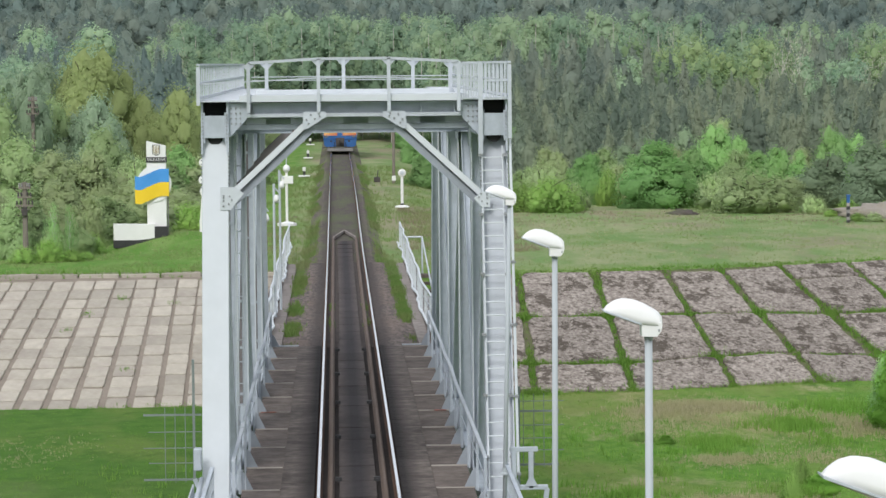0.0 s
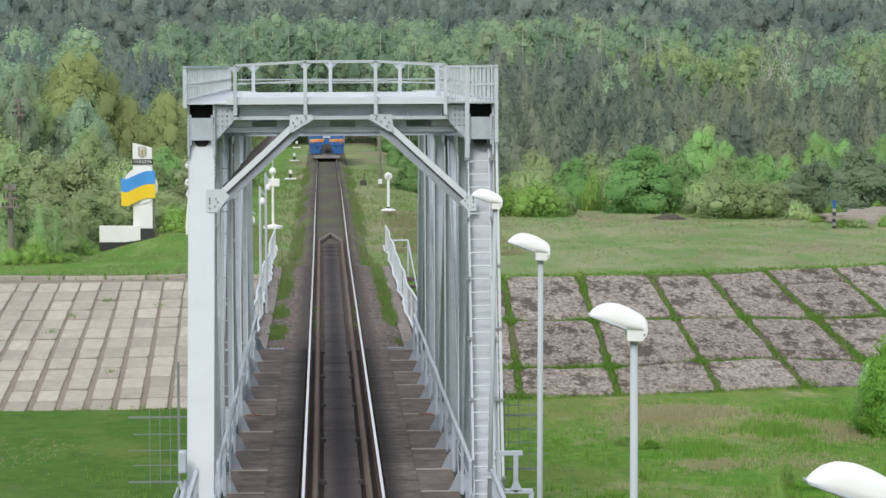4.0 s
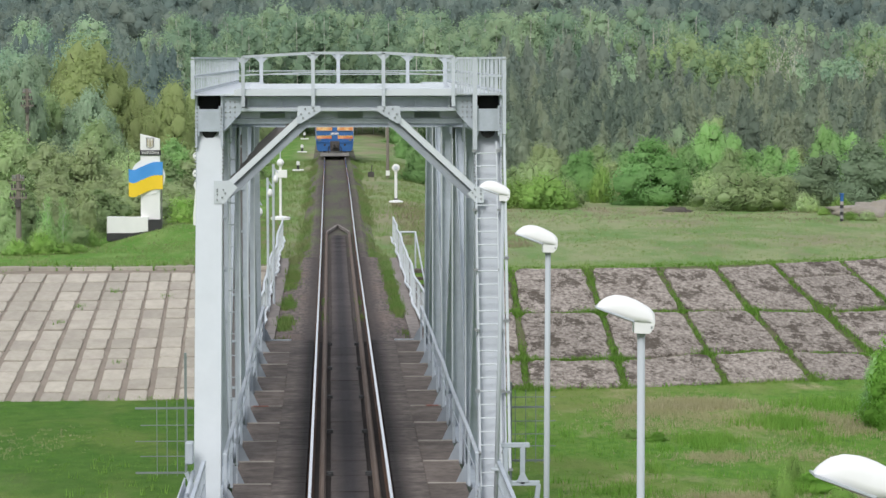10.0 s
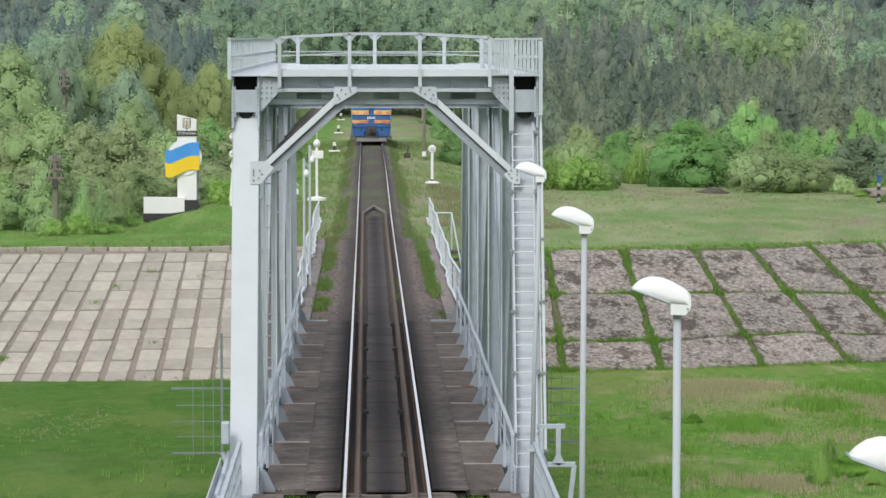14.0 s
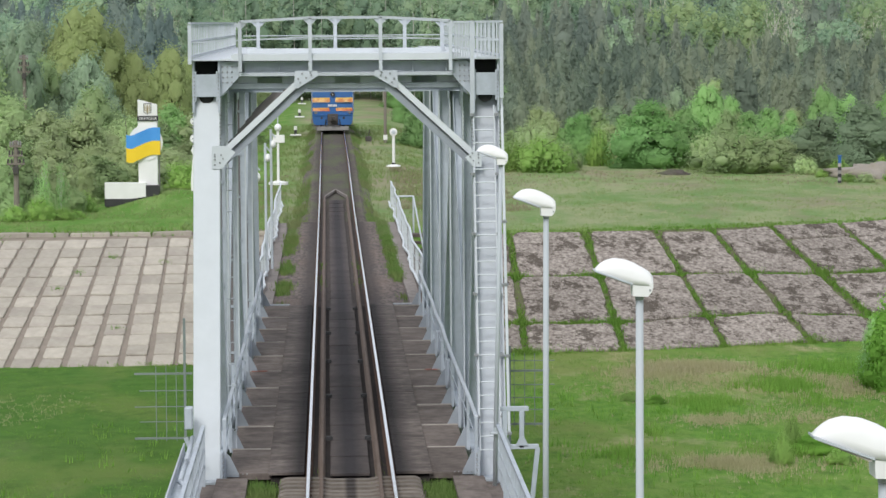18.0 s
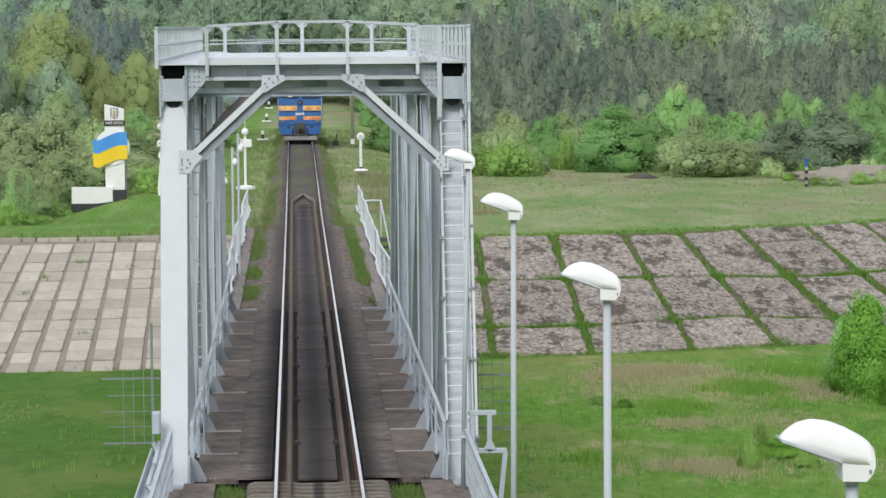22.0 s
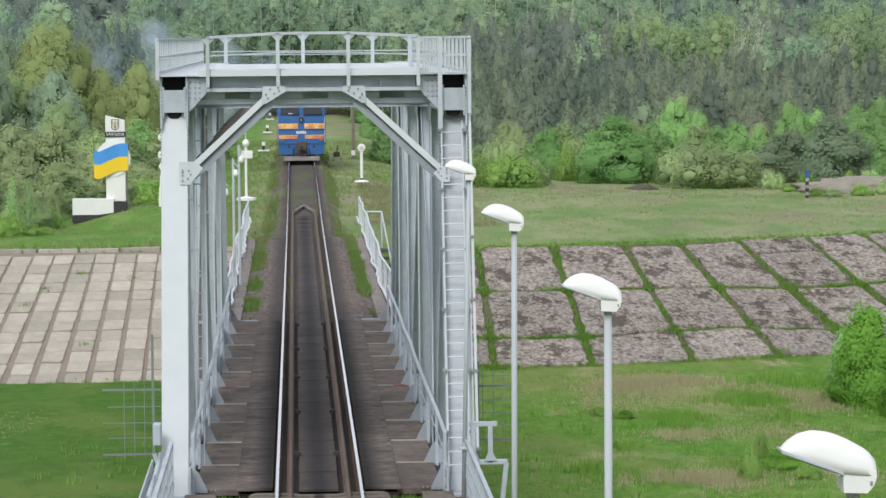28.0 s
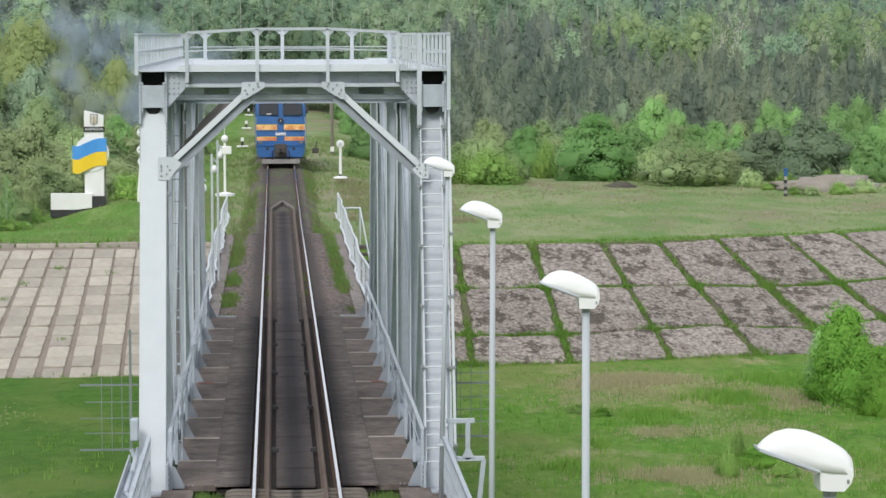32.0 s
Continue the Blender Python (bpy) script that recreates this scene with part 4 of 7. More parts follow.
def street_lamp(x, y, top, lean=0.0):
    lamp = thing("street_lamp", "white cobra-head street lamp on a slim grey steel pole", "street lamp", (x, y, -0.18), "street lamps")
    zt = top + 0.18
    pole = part("pole", rod(B(), (-lean, 0, 0), (0, 0, zt), 0.044, 0.038, 14), POLE, lamp, "slim grey steel pole", True)
    part("base_flange", lathe(B(), [(0.11, 0.98), (0.11, 1.0), (0.05, 1.02), (0.05, 1.1)], 12, (-lean * 0.84, 0, 0)), POLE, pole)
    head = lamp_head(B())
    bmesh.ops.transform(head, matrix=Matrix.Translation((0, 0, zt)), verts=head.verts)
    h = part("lamp_head", head, LAMP_WHITE, lamp, "white lamp shell with a sloping underside", True)
    part("socket", plate(B(), [(-0.08, -0.105, zt + 0.12), (0.122, -0.105, zt + 0.14), (0.127, -0.105, zt + 0.10), (0.11, -0.105, zt + 0.045), (0.07, -0.105, zt), (-0.075, -0.105, zt + 0.005)], 0.21, 1), LAMP_WHITE, h)
    part("rim", plate(B(), [(-0.452, -0.105, zt + 0.252), (-0.452, -0.105, zt + 0.268), (-0.08, -0.118, zt + 0.133), (-0.08, -0.118, zt + 0.117)], 0.225, 1), PAINT_RAIL, h, "thin grey rim of the diffuser")
    part("collar", lathe(B(), [(0.040, zt - 0.04), (0.044, zt - 0.035), (0.044, zt - 0.01), (0.04, zt)], 12), BOLT, h)
    part("latch", box(B(), 0.085, 0.10, -0.112, -0.105, zt + 0.05, zt + 0.075), BOLT, h)
    part("glass_cover", plate(B(), [(-0.42, -0.07, zt + 0.247), (-0.10, -0.11, zt + 0.119), (-0.10, 0.11, zt + 0.119), (-0.42, 0.07, zt + 0.247)], -0.012, 2), CONC_EDGE, h, "dull diffuser")
    return lamp


for x, y, top, lean in ((2.84, 54.0, 5.84, 0.14), (2.63, 40.0, 5.82, 0.03), (2.70, 28.6, 5.78, 0.0), (3.01, 17.5, 5.71, 0.0)):
    street_lamp(x, y, top, lean)

# ---- steel bits beside the portal foot ----
st = thing("service_frame", "grey steel service frame beside the portal foot", "frame", (0, 0, 0))
for a, b in (((2.82, 1.24), (3.35, 1.24)), ((2.90, 1.2), (2.90, 0.5)), ((3.22, 1.2), (3.22, 0.5)), ((2.7, 0.52), (3.54, 0.52)), ((3.52, 0.5), (3.38, -0.8)), ((2.86, 0.5), (2.86, -0.6))):
    part("frame_bar", beam(B(), (a[0], 54.2, a[1]), (b[0], 54.2, b[1]), 0.09, 0.09, (0, 1, 0), 0.008), PAINT, st)
for x in (2.90, 3.22):
    bm = B()
    plate(bm, [(x - 0.12, 54.14, 0.55), (x + 0.12, 54.14, 0.55), (x + 0.04, 54.14, 0.72), (x - 0.04, 54.14, 0.72)], -0.012, 1)
    part("foot_plate", bm, PAINT, st)
side = thing("side_trough", "grey steel cable trough along the deck edge", "cable trough", (0, 0, 0))
part("trough", box(B(), 3.02, 3.42, 46, 56.5, -0.95, -0.85), PAINT, side)
part("trough_edge", beam(B(), (3.42, 46, -0.82), (3.42, 56.5, -0.82), 0.03, 0.2), PAINT_RAIL, side)
bm = B()
pts = [(3.10, 56.0, 0.1), (3.16, 55.0, -0.3), (3.2, 54.0, -0.6), (3.24, 53.2, -0.78), (3.30, 52.2, -0.72), (3.27, 51.4, -0.78), (3.33, 50.6, -0.76), (3.22, 50.0, -0.76), (3.12, 49.9, -0.76)]
for a, b in zip(pts, pts[1:]):
    rod(bm, a, b, 0.045, n=8)
solid("flexible_hose", bm, PAINT_LIGHT, "pale grey flexible hose lying in the trough", "hose", smooth=True)
side2 = thing("side_trough", "grey steel cable trough along the deck edge", "cable trough", (0, 0, 0))
part("trough", box(B(), -3.27, -3.0, 44, 57.3, -0.02, 0.04), PAINT, side2)
part("trough_bracket", box(B(), -3.2, -2.95, 50.0, 50.3, -0.75, -0.02), PAINT, side2)
part("trough_bracket", box(B(), -3.2, -2.95, 56.6, 56.9, -0.75, -0.02), PAINT, side2)
part("trough_edge", beam(B(), (-3.27, 44, 0.13), (-3.27, 57.3, 0.13), 0.03, 0.18), PAINT_RAIL, side2)
part("side_box", box(B(), -3.14, -2.99, 55.0, 55.3, 0.80, 1.22, 0.02), PAINT, side2)
bm = B()
for a, b in (((-3.0, 55.2, 0.62), (-3.06, 54.0, 0.36)), ((-3.06, 54.0, 0.36), (-3.13, 52.8, 0.16)), ((-3.13, 52.8, 0.16), (-2.98, 52.3, 0.14))):
    rod(bm, a, b, 0.05, n=8)
part("pipe_bend", bm, PAINT, side2, smooth=True)

# barrier gratings that stick out beside the portal
for xs, zs, x0, x1, post in (((3.29, 3.50, 3.70, 3.90), (0.49, 0.78, 1.02, 1.28, 1.56, 1.76), 3.1, 4.0, 3.2), ((-3.42, -3.62, -3.82), (0.29, 0.62, 0.92, 1.24, 1.58), -4.25, -3.1, -3.25)):
    gr = thing("barrier_grating", "thin grey steel grating beside the portal", "grating", (0, 0, 0), "barrier gratings")
    for i, z in enumerate(zs):
        thick = 0.04 if i in (0, len(zs) - 2 if xs[0] > 0 else len(zs) - 1) else 0.016
        o = 0.1 * (i % 2)
        part("cross_bar", beam(B(), (x0 + (o if x0 < -3.5 else 0), 57.5, z), (x1 + (o if x1 > 3.5 else 0), 57.5, z), 0.02, thick), GRID_PAINT, gr)
    for x in xs:
        part("upright", beam(B(), (x, 57.47, zs[0] - 0.05), (x, 57.47, zs[-1] + 0.15), 0.014, 0.014, (0, 1, 0)), GRID_PAINT, gr)
    part("post", beam(B(), (post, 57.5, -0.6 if post > 0 else 0.25), (post, 57.5, zs[-1] + (1.1 if post < 0 else 0.3)), 0.05, 0.05, (0, 1, 0)), GRID_PAINT, gr)
    part("bracket", beam(B(), (post, 57.5, -0.2 if post > 0 else 0.3), (2.9 if post > 0 else -2.9, 57.5, -0.6), 0.06, 0.08), PAINT, gr)

# ---- poles with cameras and lamps along the left of the approach ----
for x, y, zt, kind in ((-2.52, 100, 4.6, "dome"), (-2.38, 103, 4.95, "dome"), (-2.8, 97, 4.1, "dome")):
    cp = thing("camera_pole", "thin grey pole with a white dome camera", "camera pole", (x, y, -0.2), "camera poles")
    part("pole", rod(B(), (0, 0, 0), (0, 0, zt), 0.045, n=8), PAINT_RAIL, cp)
    if kind == "dome":
        part("arm", rod(B(), (0, 0, zt - 0.1), (0.16, 0, zt - 0.3), 0.025, n=6), PAINT_RAIL, cp)
        part("camera_dome", lathe(B(), [(0.04, zt - 0.38), (0.07, zt - 0.42), (0.10, zt - 0.52), (0.095, zt - 0.58), (0.05, zt - 0.65)], 14, (0.08, 0, 0)), LAMP_WHITE, cp, "white dome housing", True)
wp = thing("signal_mast", "white mast with a white box and round base plate", "signal mast", (-2.9, 148, 0.3))
part("mast", rod(B(), (0, 0, 0), (0, 0, 2.75), 0.07, n=10), WHITE, wp)
part("sign_box", box(B(), -0.26, 0.34, -0.1, 0.1, 2.12, 2.52, 0.02), WHITE, wp)
part("base_plate", lathe(B(), [(0.5, 0.0), (0.5, 0.12), (0.1, 0.2)], 16), WHITE, wp)
part("lamp_ball", lathe(B(), [(0.04, 2.7), (0.16, 2.78), (0.19, 2.92), (0.12, 3.05), (0.03, 3.1)], 12), LAMP_WHITE, wp, smooth=True)
part("aerial", rod(B(), (0, 0, 3.0), (0, 0, 3.6), 0.03, n=6), PAINT_RAIL, wp)

disc = thing("disc_signal", "white post with a round disc and a flat white foot", "signal", (3.42, 168, track_z(168) - 0.33))
part("post", rod(B(), (0, 0, 0.1), (0, 0, 1.75), 0.085, n=12), WHITE, disc)
part("disc", lathe(B(), [(0.03, -0.09), (0.2, -0.07), (0.23, 0.0), (0.2, 0.07), (0.03, 0.09)], 18, (0, 0, 1.98), "Y"), WHITE, disc)
part("disc_face", lathe(B(), [(0.02, -0.115), (0.11, -0.11), (0.12, -0.09)], 14, (0, 0, 1.98), "Y"), PAINT_RAIL, disc, "grey round centre")
part("foot", lathe(B(), [(0.42, 0.0), (0.40, 0.07), (0.12, 0.13)], 16), WHITE, disc)
part("collar", lathe(B(), [(0.11, 0.12), (0.11, 0.2), (0.09, 0.22)], 12), BLACK, disc)

for x, y in ((-2.75, 216), (-2.85, 258), (-3.0, 300)):
    mk = thing("track_marker", "small white track marker with a flat foot", "marker", (x, y, track_z(y) - 0.5), "track markers")
    part("foot", box(B(), -0.42, 0.42, -0.3, 0.3, 0.0, 0.12, 0.03), WHITE, mk)
    part("stem", box(B(), -0.09, 0.09, -0.09, 0.09, 0.12, 0.5, 0.02), BLACK, mk)
    part("head", box(B(), -0.12, 0.12, -0.1, 0.1, 0.42, 0.72, 0.03), WHITE, mk)
mk = thing("point_lever", "dark cast track lever box beside the rails", "lever", (2.5, 205, track_z(205) - 0.5))
part("box", box(B(), -0.22, 0.22, -0.2, 0.2, 0.0, 0.36, 0.04), LOCO_DARK, mk)
part("lever", rod(B(), (0, 0, 0.3), (0.08, 0, 0.85), 0.035, n=6), LOCO_DARK, mk)

pole = thing("line_pole", "weathered brown wooden line pole with a pale plate", "pole", (3.68, 205, track_z(205) - 0.7))
part("shaft", rod(B(), (0, 0, 0), (0, 0, 6.2), 0.12, 0.09, 10), WOOD, pole)
part("plate", box(B(), -0.14, 0.14, -0.16, -0.12, 0.3, 0.65), WHITE, pole)

# ---- wooden line poles by the bushes ----
for x, y, h, big in ((-15.3, 140, 3.9, True), (-20.0, 190, 7.4, False)):
    up = thing("utility_pole", "weathered wooden utility pole with insulators and a cable box", "utility pole", (x, y, ground_z(x, y) - 0.1), "utility poles")
    part("shaft", rod(B(), (0, 0, 0), (0, 0, h), 0.15, 0.11, 10), WOOD, up)
    for k, zc in enumerate((h - 0.28, h - 0.72, h - 1.12)):
        wd = 0.34 - 0.05 * (k == 0) + 0.08 * (k == 2)
        part("cross_arm", beam(B(), (-wd, -0.12, zc), (wd, -0.12, zc), 0.08, 0.09), WOOD, up)
        for s in (-wd + 0.05, -wd * 0.45, wd * 0.45, wd - 0.05):
            part("insulator", lathe(B(), [(0.02, zc + 0.04), (0.055, zc + 0.08), (0.035, zc + 0.14), (0.05, zc + 0.19), (0.015, zc + 0.25)], 8, (s, -0.12, 0)), LOCO_DARK if k else LOCO_GREY, up)
    part("cable_box", box(B(), -0.13, 0.13, -0.28, -0.1, h - 1.6, h - 1.22, 0.02), LOCO_DARK, up, "dark cable box")
    part("brace", beam(B(), (-0.36, -0.1, h - 1.12), (0, -0.05, h - 1.5), 0.04, 0.05), WOOD, up)
    part("brace", beam(B(), (0.36, -0.1, h - 1.12), (0, -0.05, h - 1.5), 0.04, 0.05), WOOD, up)

# ---- the border sign ----
def text_mesh(words, size, depth):
    cu = bpy.data.curves.new("words", "FONT")
    cu.body, cu.size, cu.extrude, cu.align_x, cu.align_y = words, size, depth, "CENTER", "CENTER"
    ob = bpy.data.objects.new("words", cu)
    me = bpy.data.meshes.new_from_object(ob)
    bpy.data.objects.remove(ob)
    return me


sgn = thing("border_sign", "white concrete border stele with a blue and yellow flag", "sign", (-9.6, 150, -0.75))
GZ = 0.75
part("pylon", plate(B(), [(-0.50, -0.15, 0.2), (-0.50, -0.15, 4.62 + GZ), (0.48, -0.15, 4.36 + GZ), (0.48, -0.15, 0.2)], 0.5, 1), WHITE, sgn)
bm = B()
plate(bm, [(-2.22, -0.45, 0.30), (-2.22, -0.45, 0.38 + GZ), (-0.52, -0.45, 0.36 + GZ), (-0.1, -0.45, 0.36 + GZ), (-0.12, -0.45, 0.40), (-1.0, -0.45, 0.28)], 0.55, 1)
part("wall_base", bm, WHITE, sgn)
part("plinth", box(B(), -2.24, -0.3, -0.48, 0.1, -0.1, 0.30, 0.01), BLACK, sgn)
part("plinth_block", box(B(), -0.12, 0.56, -0.5, 0.4, 0.30, 0.98, 0.01), BLACK, sgn)
bm = B()
ring = [(0.1 + 0.88 * math.cos(2 * math.pi * i / 40), -0.20, 2.42 + GZ + 0.93 * math.sin(2 * math.pi * i / 40)) for i in range(40)]
for i in range(40):
    ring[i] = (ring[i][0] - 0.22, ring[i][1], ring[i][2])
part("disc", plate(bm, ring, 0.1, 1), WHITE, sgn)


def wave(u):
    return -0.15 - 0.05 * math.sin(3.14 * min(u / 0.3, 1)) + 0.36 * smooth(0.12, 0.82, u)


for name, lo, hi, m in (("blue_band", 0.0, 0.68, FLAG_BLUE), ("yellow_band", -0.72, 0.0, FLAG_YELLOW)):
    bm = B()
    n = 24
    cols = []
    for i in range(n + 1):
        u = i / n
        x = -1.10 + 1.74 * u
        y = -0.30 - 0.05 * math.sin(6.28 * u)
        a = bm.verts.new((x, y, 2.30 + GZ + wave(u) + lo))
        b = bm.verts.new((x, y, 2.30 + GZ + wave(u) + hi))
        c = bm.verts.new((x, y + 0.06, 2.30 + GZ + wave(u) + hi))
        d = bm.verts.new((x, y + 0.06, 2.30 + GZ + wave(u) + lo))
        cols.append((a, b, c, d))
    for p, q in zip(cols, cols[1:]):
        for k in range(4):
            bm.faces.new((p[k], p[(k + 1) % 4], q[(k + 1) % 4], q[k]))
    bm.faces.new(cols[0])
    bm.faces.new(cols[-1])
    part(name, bm, m, sgn)
band = part("name_band", box(B(), -0.53, 0.55, -0.21, -0.155, 3.52 + GZ, 3.79 + GZ, 0.01), BLACK, sgn, "dark band with white lettering")
me = text_mesh("УКРАЇНА", 0.21, 0.008)
me.transform(Matrix.Translation((0.01, -0.222, 3.645 + GZ)) @ Matrix.Rotation(radians(90), 4, "X"))
part_of("lettering", me, WHITE, band)
bm = B()
plate(bm, [(-0.20, -0.155, 3.98 + GZ), (-0.20, -0.155, 4.42 + GZ), (0.20, -0.155, 4.42 + GZ), (0.20, -0.155, 3.98 + GZ), (0.0, -0.155, 3.86 + GZ)], -0.02, 1)
em = part("shield", bm, BLACK, sgn, "dark heraldic shield")
bm = B()
plate(bm, [(-0.17, -0.18, 4.0 + GZ), (-0.17, -0.18, 4.39 + GZ), (0.17, -0.18, 4.39 + GZ), (0.17, -0.18, 4.0 + GZ), (0.0, -0.18, 3.9 + GZ)], -0.012, 1)
part("shield_field", bm, WHITE, em)
bm = B()
box(bm, -0.02, 0.02, -0.21, -0.195, 3.93 + GZ, 4.36 + GZ)
for s in (-1, 1):
    box(bm, s * 0.125 - 0.02, s * 0.125 + 0.02, -0.21, -0.195, 4.04 + GZ, 4.36 + GZ)
    beam(bm, (s * 0.125, -0.2, 4.06 + GZ), (0, -0.2, 3.98 + GZ), 0.012, 0.035)
    beam(bm, (s * 0.06, -0.2, 4.30 + GZ), (s * 0.03, -0.2, 4.05 + GZ), 0.012, 0.025)
part("trident", bm, GOLD, em, "plain three-pronged emblem")
part("drain_pipe", rod(B(), (0.56, 0.1, 0.5), (0.56, 0.1, 2.1 + GZ), 0.035, n=6), LOCO_GREY, sgn)

st2 = thing("white_stele", "white moulded concrete stele on a black base", "stele", (-6.85, 151, -0.6))
bm = B()
for r, z, x in ((0.2, 4.05, -0.42), (0.24, 3.15, -0.4), (0.2, 3.55, -0.25)):
    lathe(bm, [(0.02, -0.1), (r, -0.08), (r, 0.08), (0.02, 0.1)], 16, (x, 0, z), "Y")
plate(bm, [(-0.62, -0.12, 0.45), (-0.62, -0.12, 1.0), (-0.5, -0.12, 2.3), (-0.6, -0.12, 2.55), (-0.4, -0.12, 3.0), (-0.35, -0.12, 4.0), (0.4, -0.12, 4.0), (0.45, -0.12, 0.45)], 0.24, 1)
part("stele_body", bm, WHITE, st2)
part("stele_base", box(B(), -0.7, 0.6, -0.35, 0.35, -0.1, 0.45, 0.02), BLACK, st2)

# ---- border pillar on the field ----
bp = thing("border_pillar", "blue and yellow striped border pillar on the field", "pillar", (28.9, 165.5, ground_z(28.9, 165.5) - 0.05))
for i in range(8):
    z0 = 0.2 * i
    part("stripe", box(B(), -0.09, 0.09, -0.09, 0.09, z0, z0 + 0.2, 0.006), LOCO_BLUE if i > 5 else (CONC_EDGE if i == 5 else (LOCO_GREY if i % 2 else BLACK)), bp)
part("cap", box(B(), -0.13, 0.13, -0.13, 0.13, 1.6, 1.66, 0.01), LOCO_BLUE, bp)
bm = B()
bmesh.ops.create_icosphere(bm, subdivisions=4, radius=1)
for v in bm.verts:
    k = 1 + 0.35 * noise.noise(v.co * 1.7)
    k *= 1 + 0.3 * noise.noise(v.co * 5.0)
    v.co = Vector((v.co.x * 3.1 * k, v.co.y * 1.2 * k, max(v.co.z, -0.1) * 0.85 * k))
solid("earth_bank", bm, EARTH, "low bank of pale sandy earth on the field", "earth bank", at=(32.4, 169.5, ground_z(32.4, 169.5) - 0.15), smooth=True)

bm = B()
bmesh.ops.create_icosphere(bm, subdivisions=3, radius=1)
for v in bm.verts:
    k = 1 + 0.4 * noise.noise(v.co * 2.1)
    v.co = Vector((v.co.x * 0.95 * k, v.co.y * 0.7 * k, max(v.co.z, -0.1) * 0.36 * k))
solid("dry_mound", bm, BALLAST_FAR, "small brown mound of earth and dry weeds", "mound", at=(20.4, 174.5, ground_z(20.4, 174.5) - 0.05), smooth=True)

# ---- stair down the bank beside the deck ----
stair = thing("bank_stair", "narrow concrete stair with a pipe rail down the bank", "stairs", (0, 0, 0))
for i in range(16):
    k = i / 15
    y, z = 127.0 - 12.5 * k, FIELD - 0.05 + (PLAIN - FIELD) * k
    part("tread", box(B(), 3.05, 4.0, y - 0.42, y + 0.42, z - 0.1, z + 0.12, 0.01), CONC_WALK, stair)
for x in (2.72, 3.36):
    part("rail_post", rod(B(), (x, 127.6, FIELD), (x, 127.6, 0.88), 0.04, n=8), PAINT_RAIL, stair)
part("pipe_rail", rod(B(), (2.60, 127.6, 0.86), (3.36, 127.6, 0.86), 0.04, n=8), PAINT_RAIL, stair)
part("pipe_rail", rod(B(), (3.36, 127.6, 0.86), (3.95, 115.0, -3.6), 0.035, n=8), PAINT_RAIL, stair)

# ---- the locomotive ----
loco = thing("diesel_locomotive", "worn blue diesel locomotive with orange stripes, headlamps off", "locomotive", (0, 258, 0.6))
loco.scale = (1.06, 1, 1)


def body_ring(w, lo, hi):
    pts = [(-w * 0.93, lo), (-w, lo + 0.25), (-w, 3.3), (-w * 0.96, 3.72), (-w * 0.80, 4.05), (-w * 0.45, hi - 0.06), (0, hi)]
    return pts + [(-x, z) for x, z in pts[-2::-1]]


bm = B()
rings = []
for y, w, lo, hi, lean in ((0.0, 1.38, 1.22, 4.2, 0.34), (0.12, 1.43, 1.2, 4.28, 0.2), (0.6, 1.46, 1.15, 4.35, 0.0), (16.6, 1.46, 1.15, 4.35, 0), (17.0, 1.42, 1.2, 4.3, 0)):
    rings.append([bm.verts.new((x, y + lean * max(z - 2.75, 0) / 1.5, z)) for x, z in body_ring(w, lo, hi)])
for a, b in zip(rings, rings[1:]):
    k = len(a)
    for i in range(k):
        j = (i + 1) % k
        bm.faces.new((a[i], a[j], b[j], b[i]))
bm.faces.new(rings[0])
bm.faces.new(rings[-1])
body = part("body", bm, LOCO_BLUE, loco)
part("roof", box(B(), -0.9, 0.9, 2.2, 16.0, 4.28, 4.45, 0.06), LOCO_ROOF, loco, "sooty dark roof")
part("exhaust_stack", box(B(), -0.35, 0.35, 8.0, 9.0, 4.4, 4.75, 0.05), LOCO_DARK, loco)
bm = B()
for i in range(6):
    box(bm, -0.7, 0.7, 10.5 + 0.8 * i, 11.1 + 0.8 * i, 4.44, 4.5)
part("roof_grilles", bm, LOCO_DARK, loco)


def face_y(z):
    return 0.34 * max(z - 2.75, 0) / 1.5


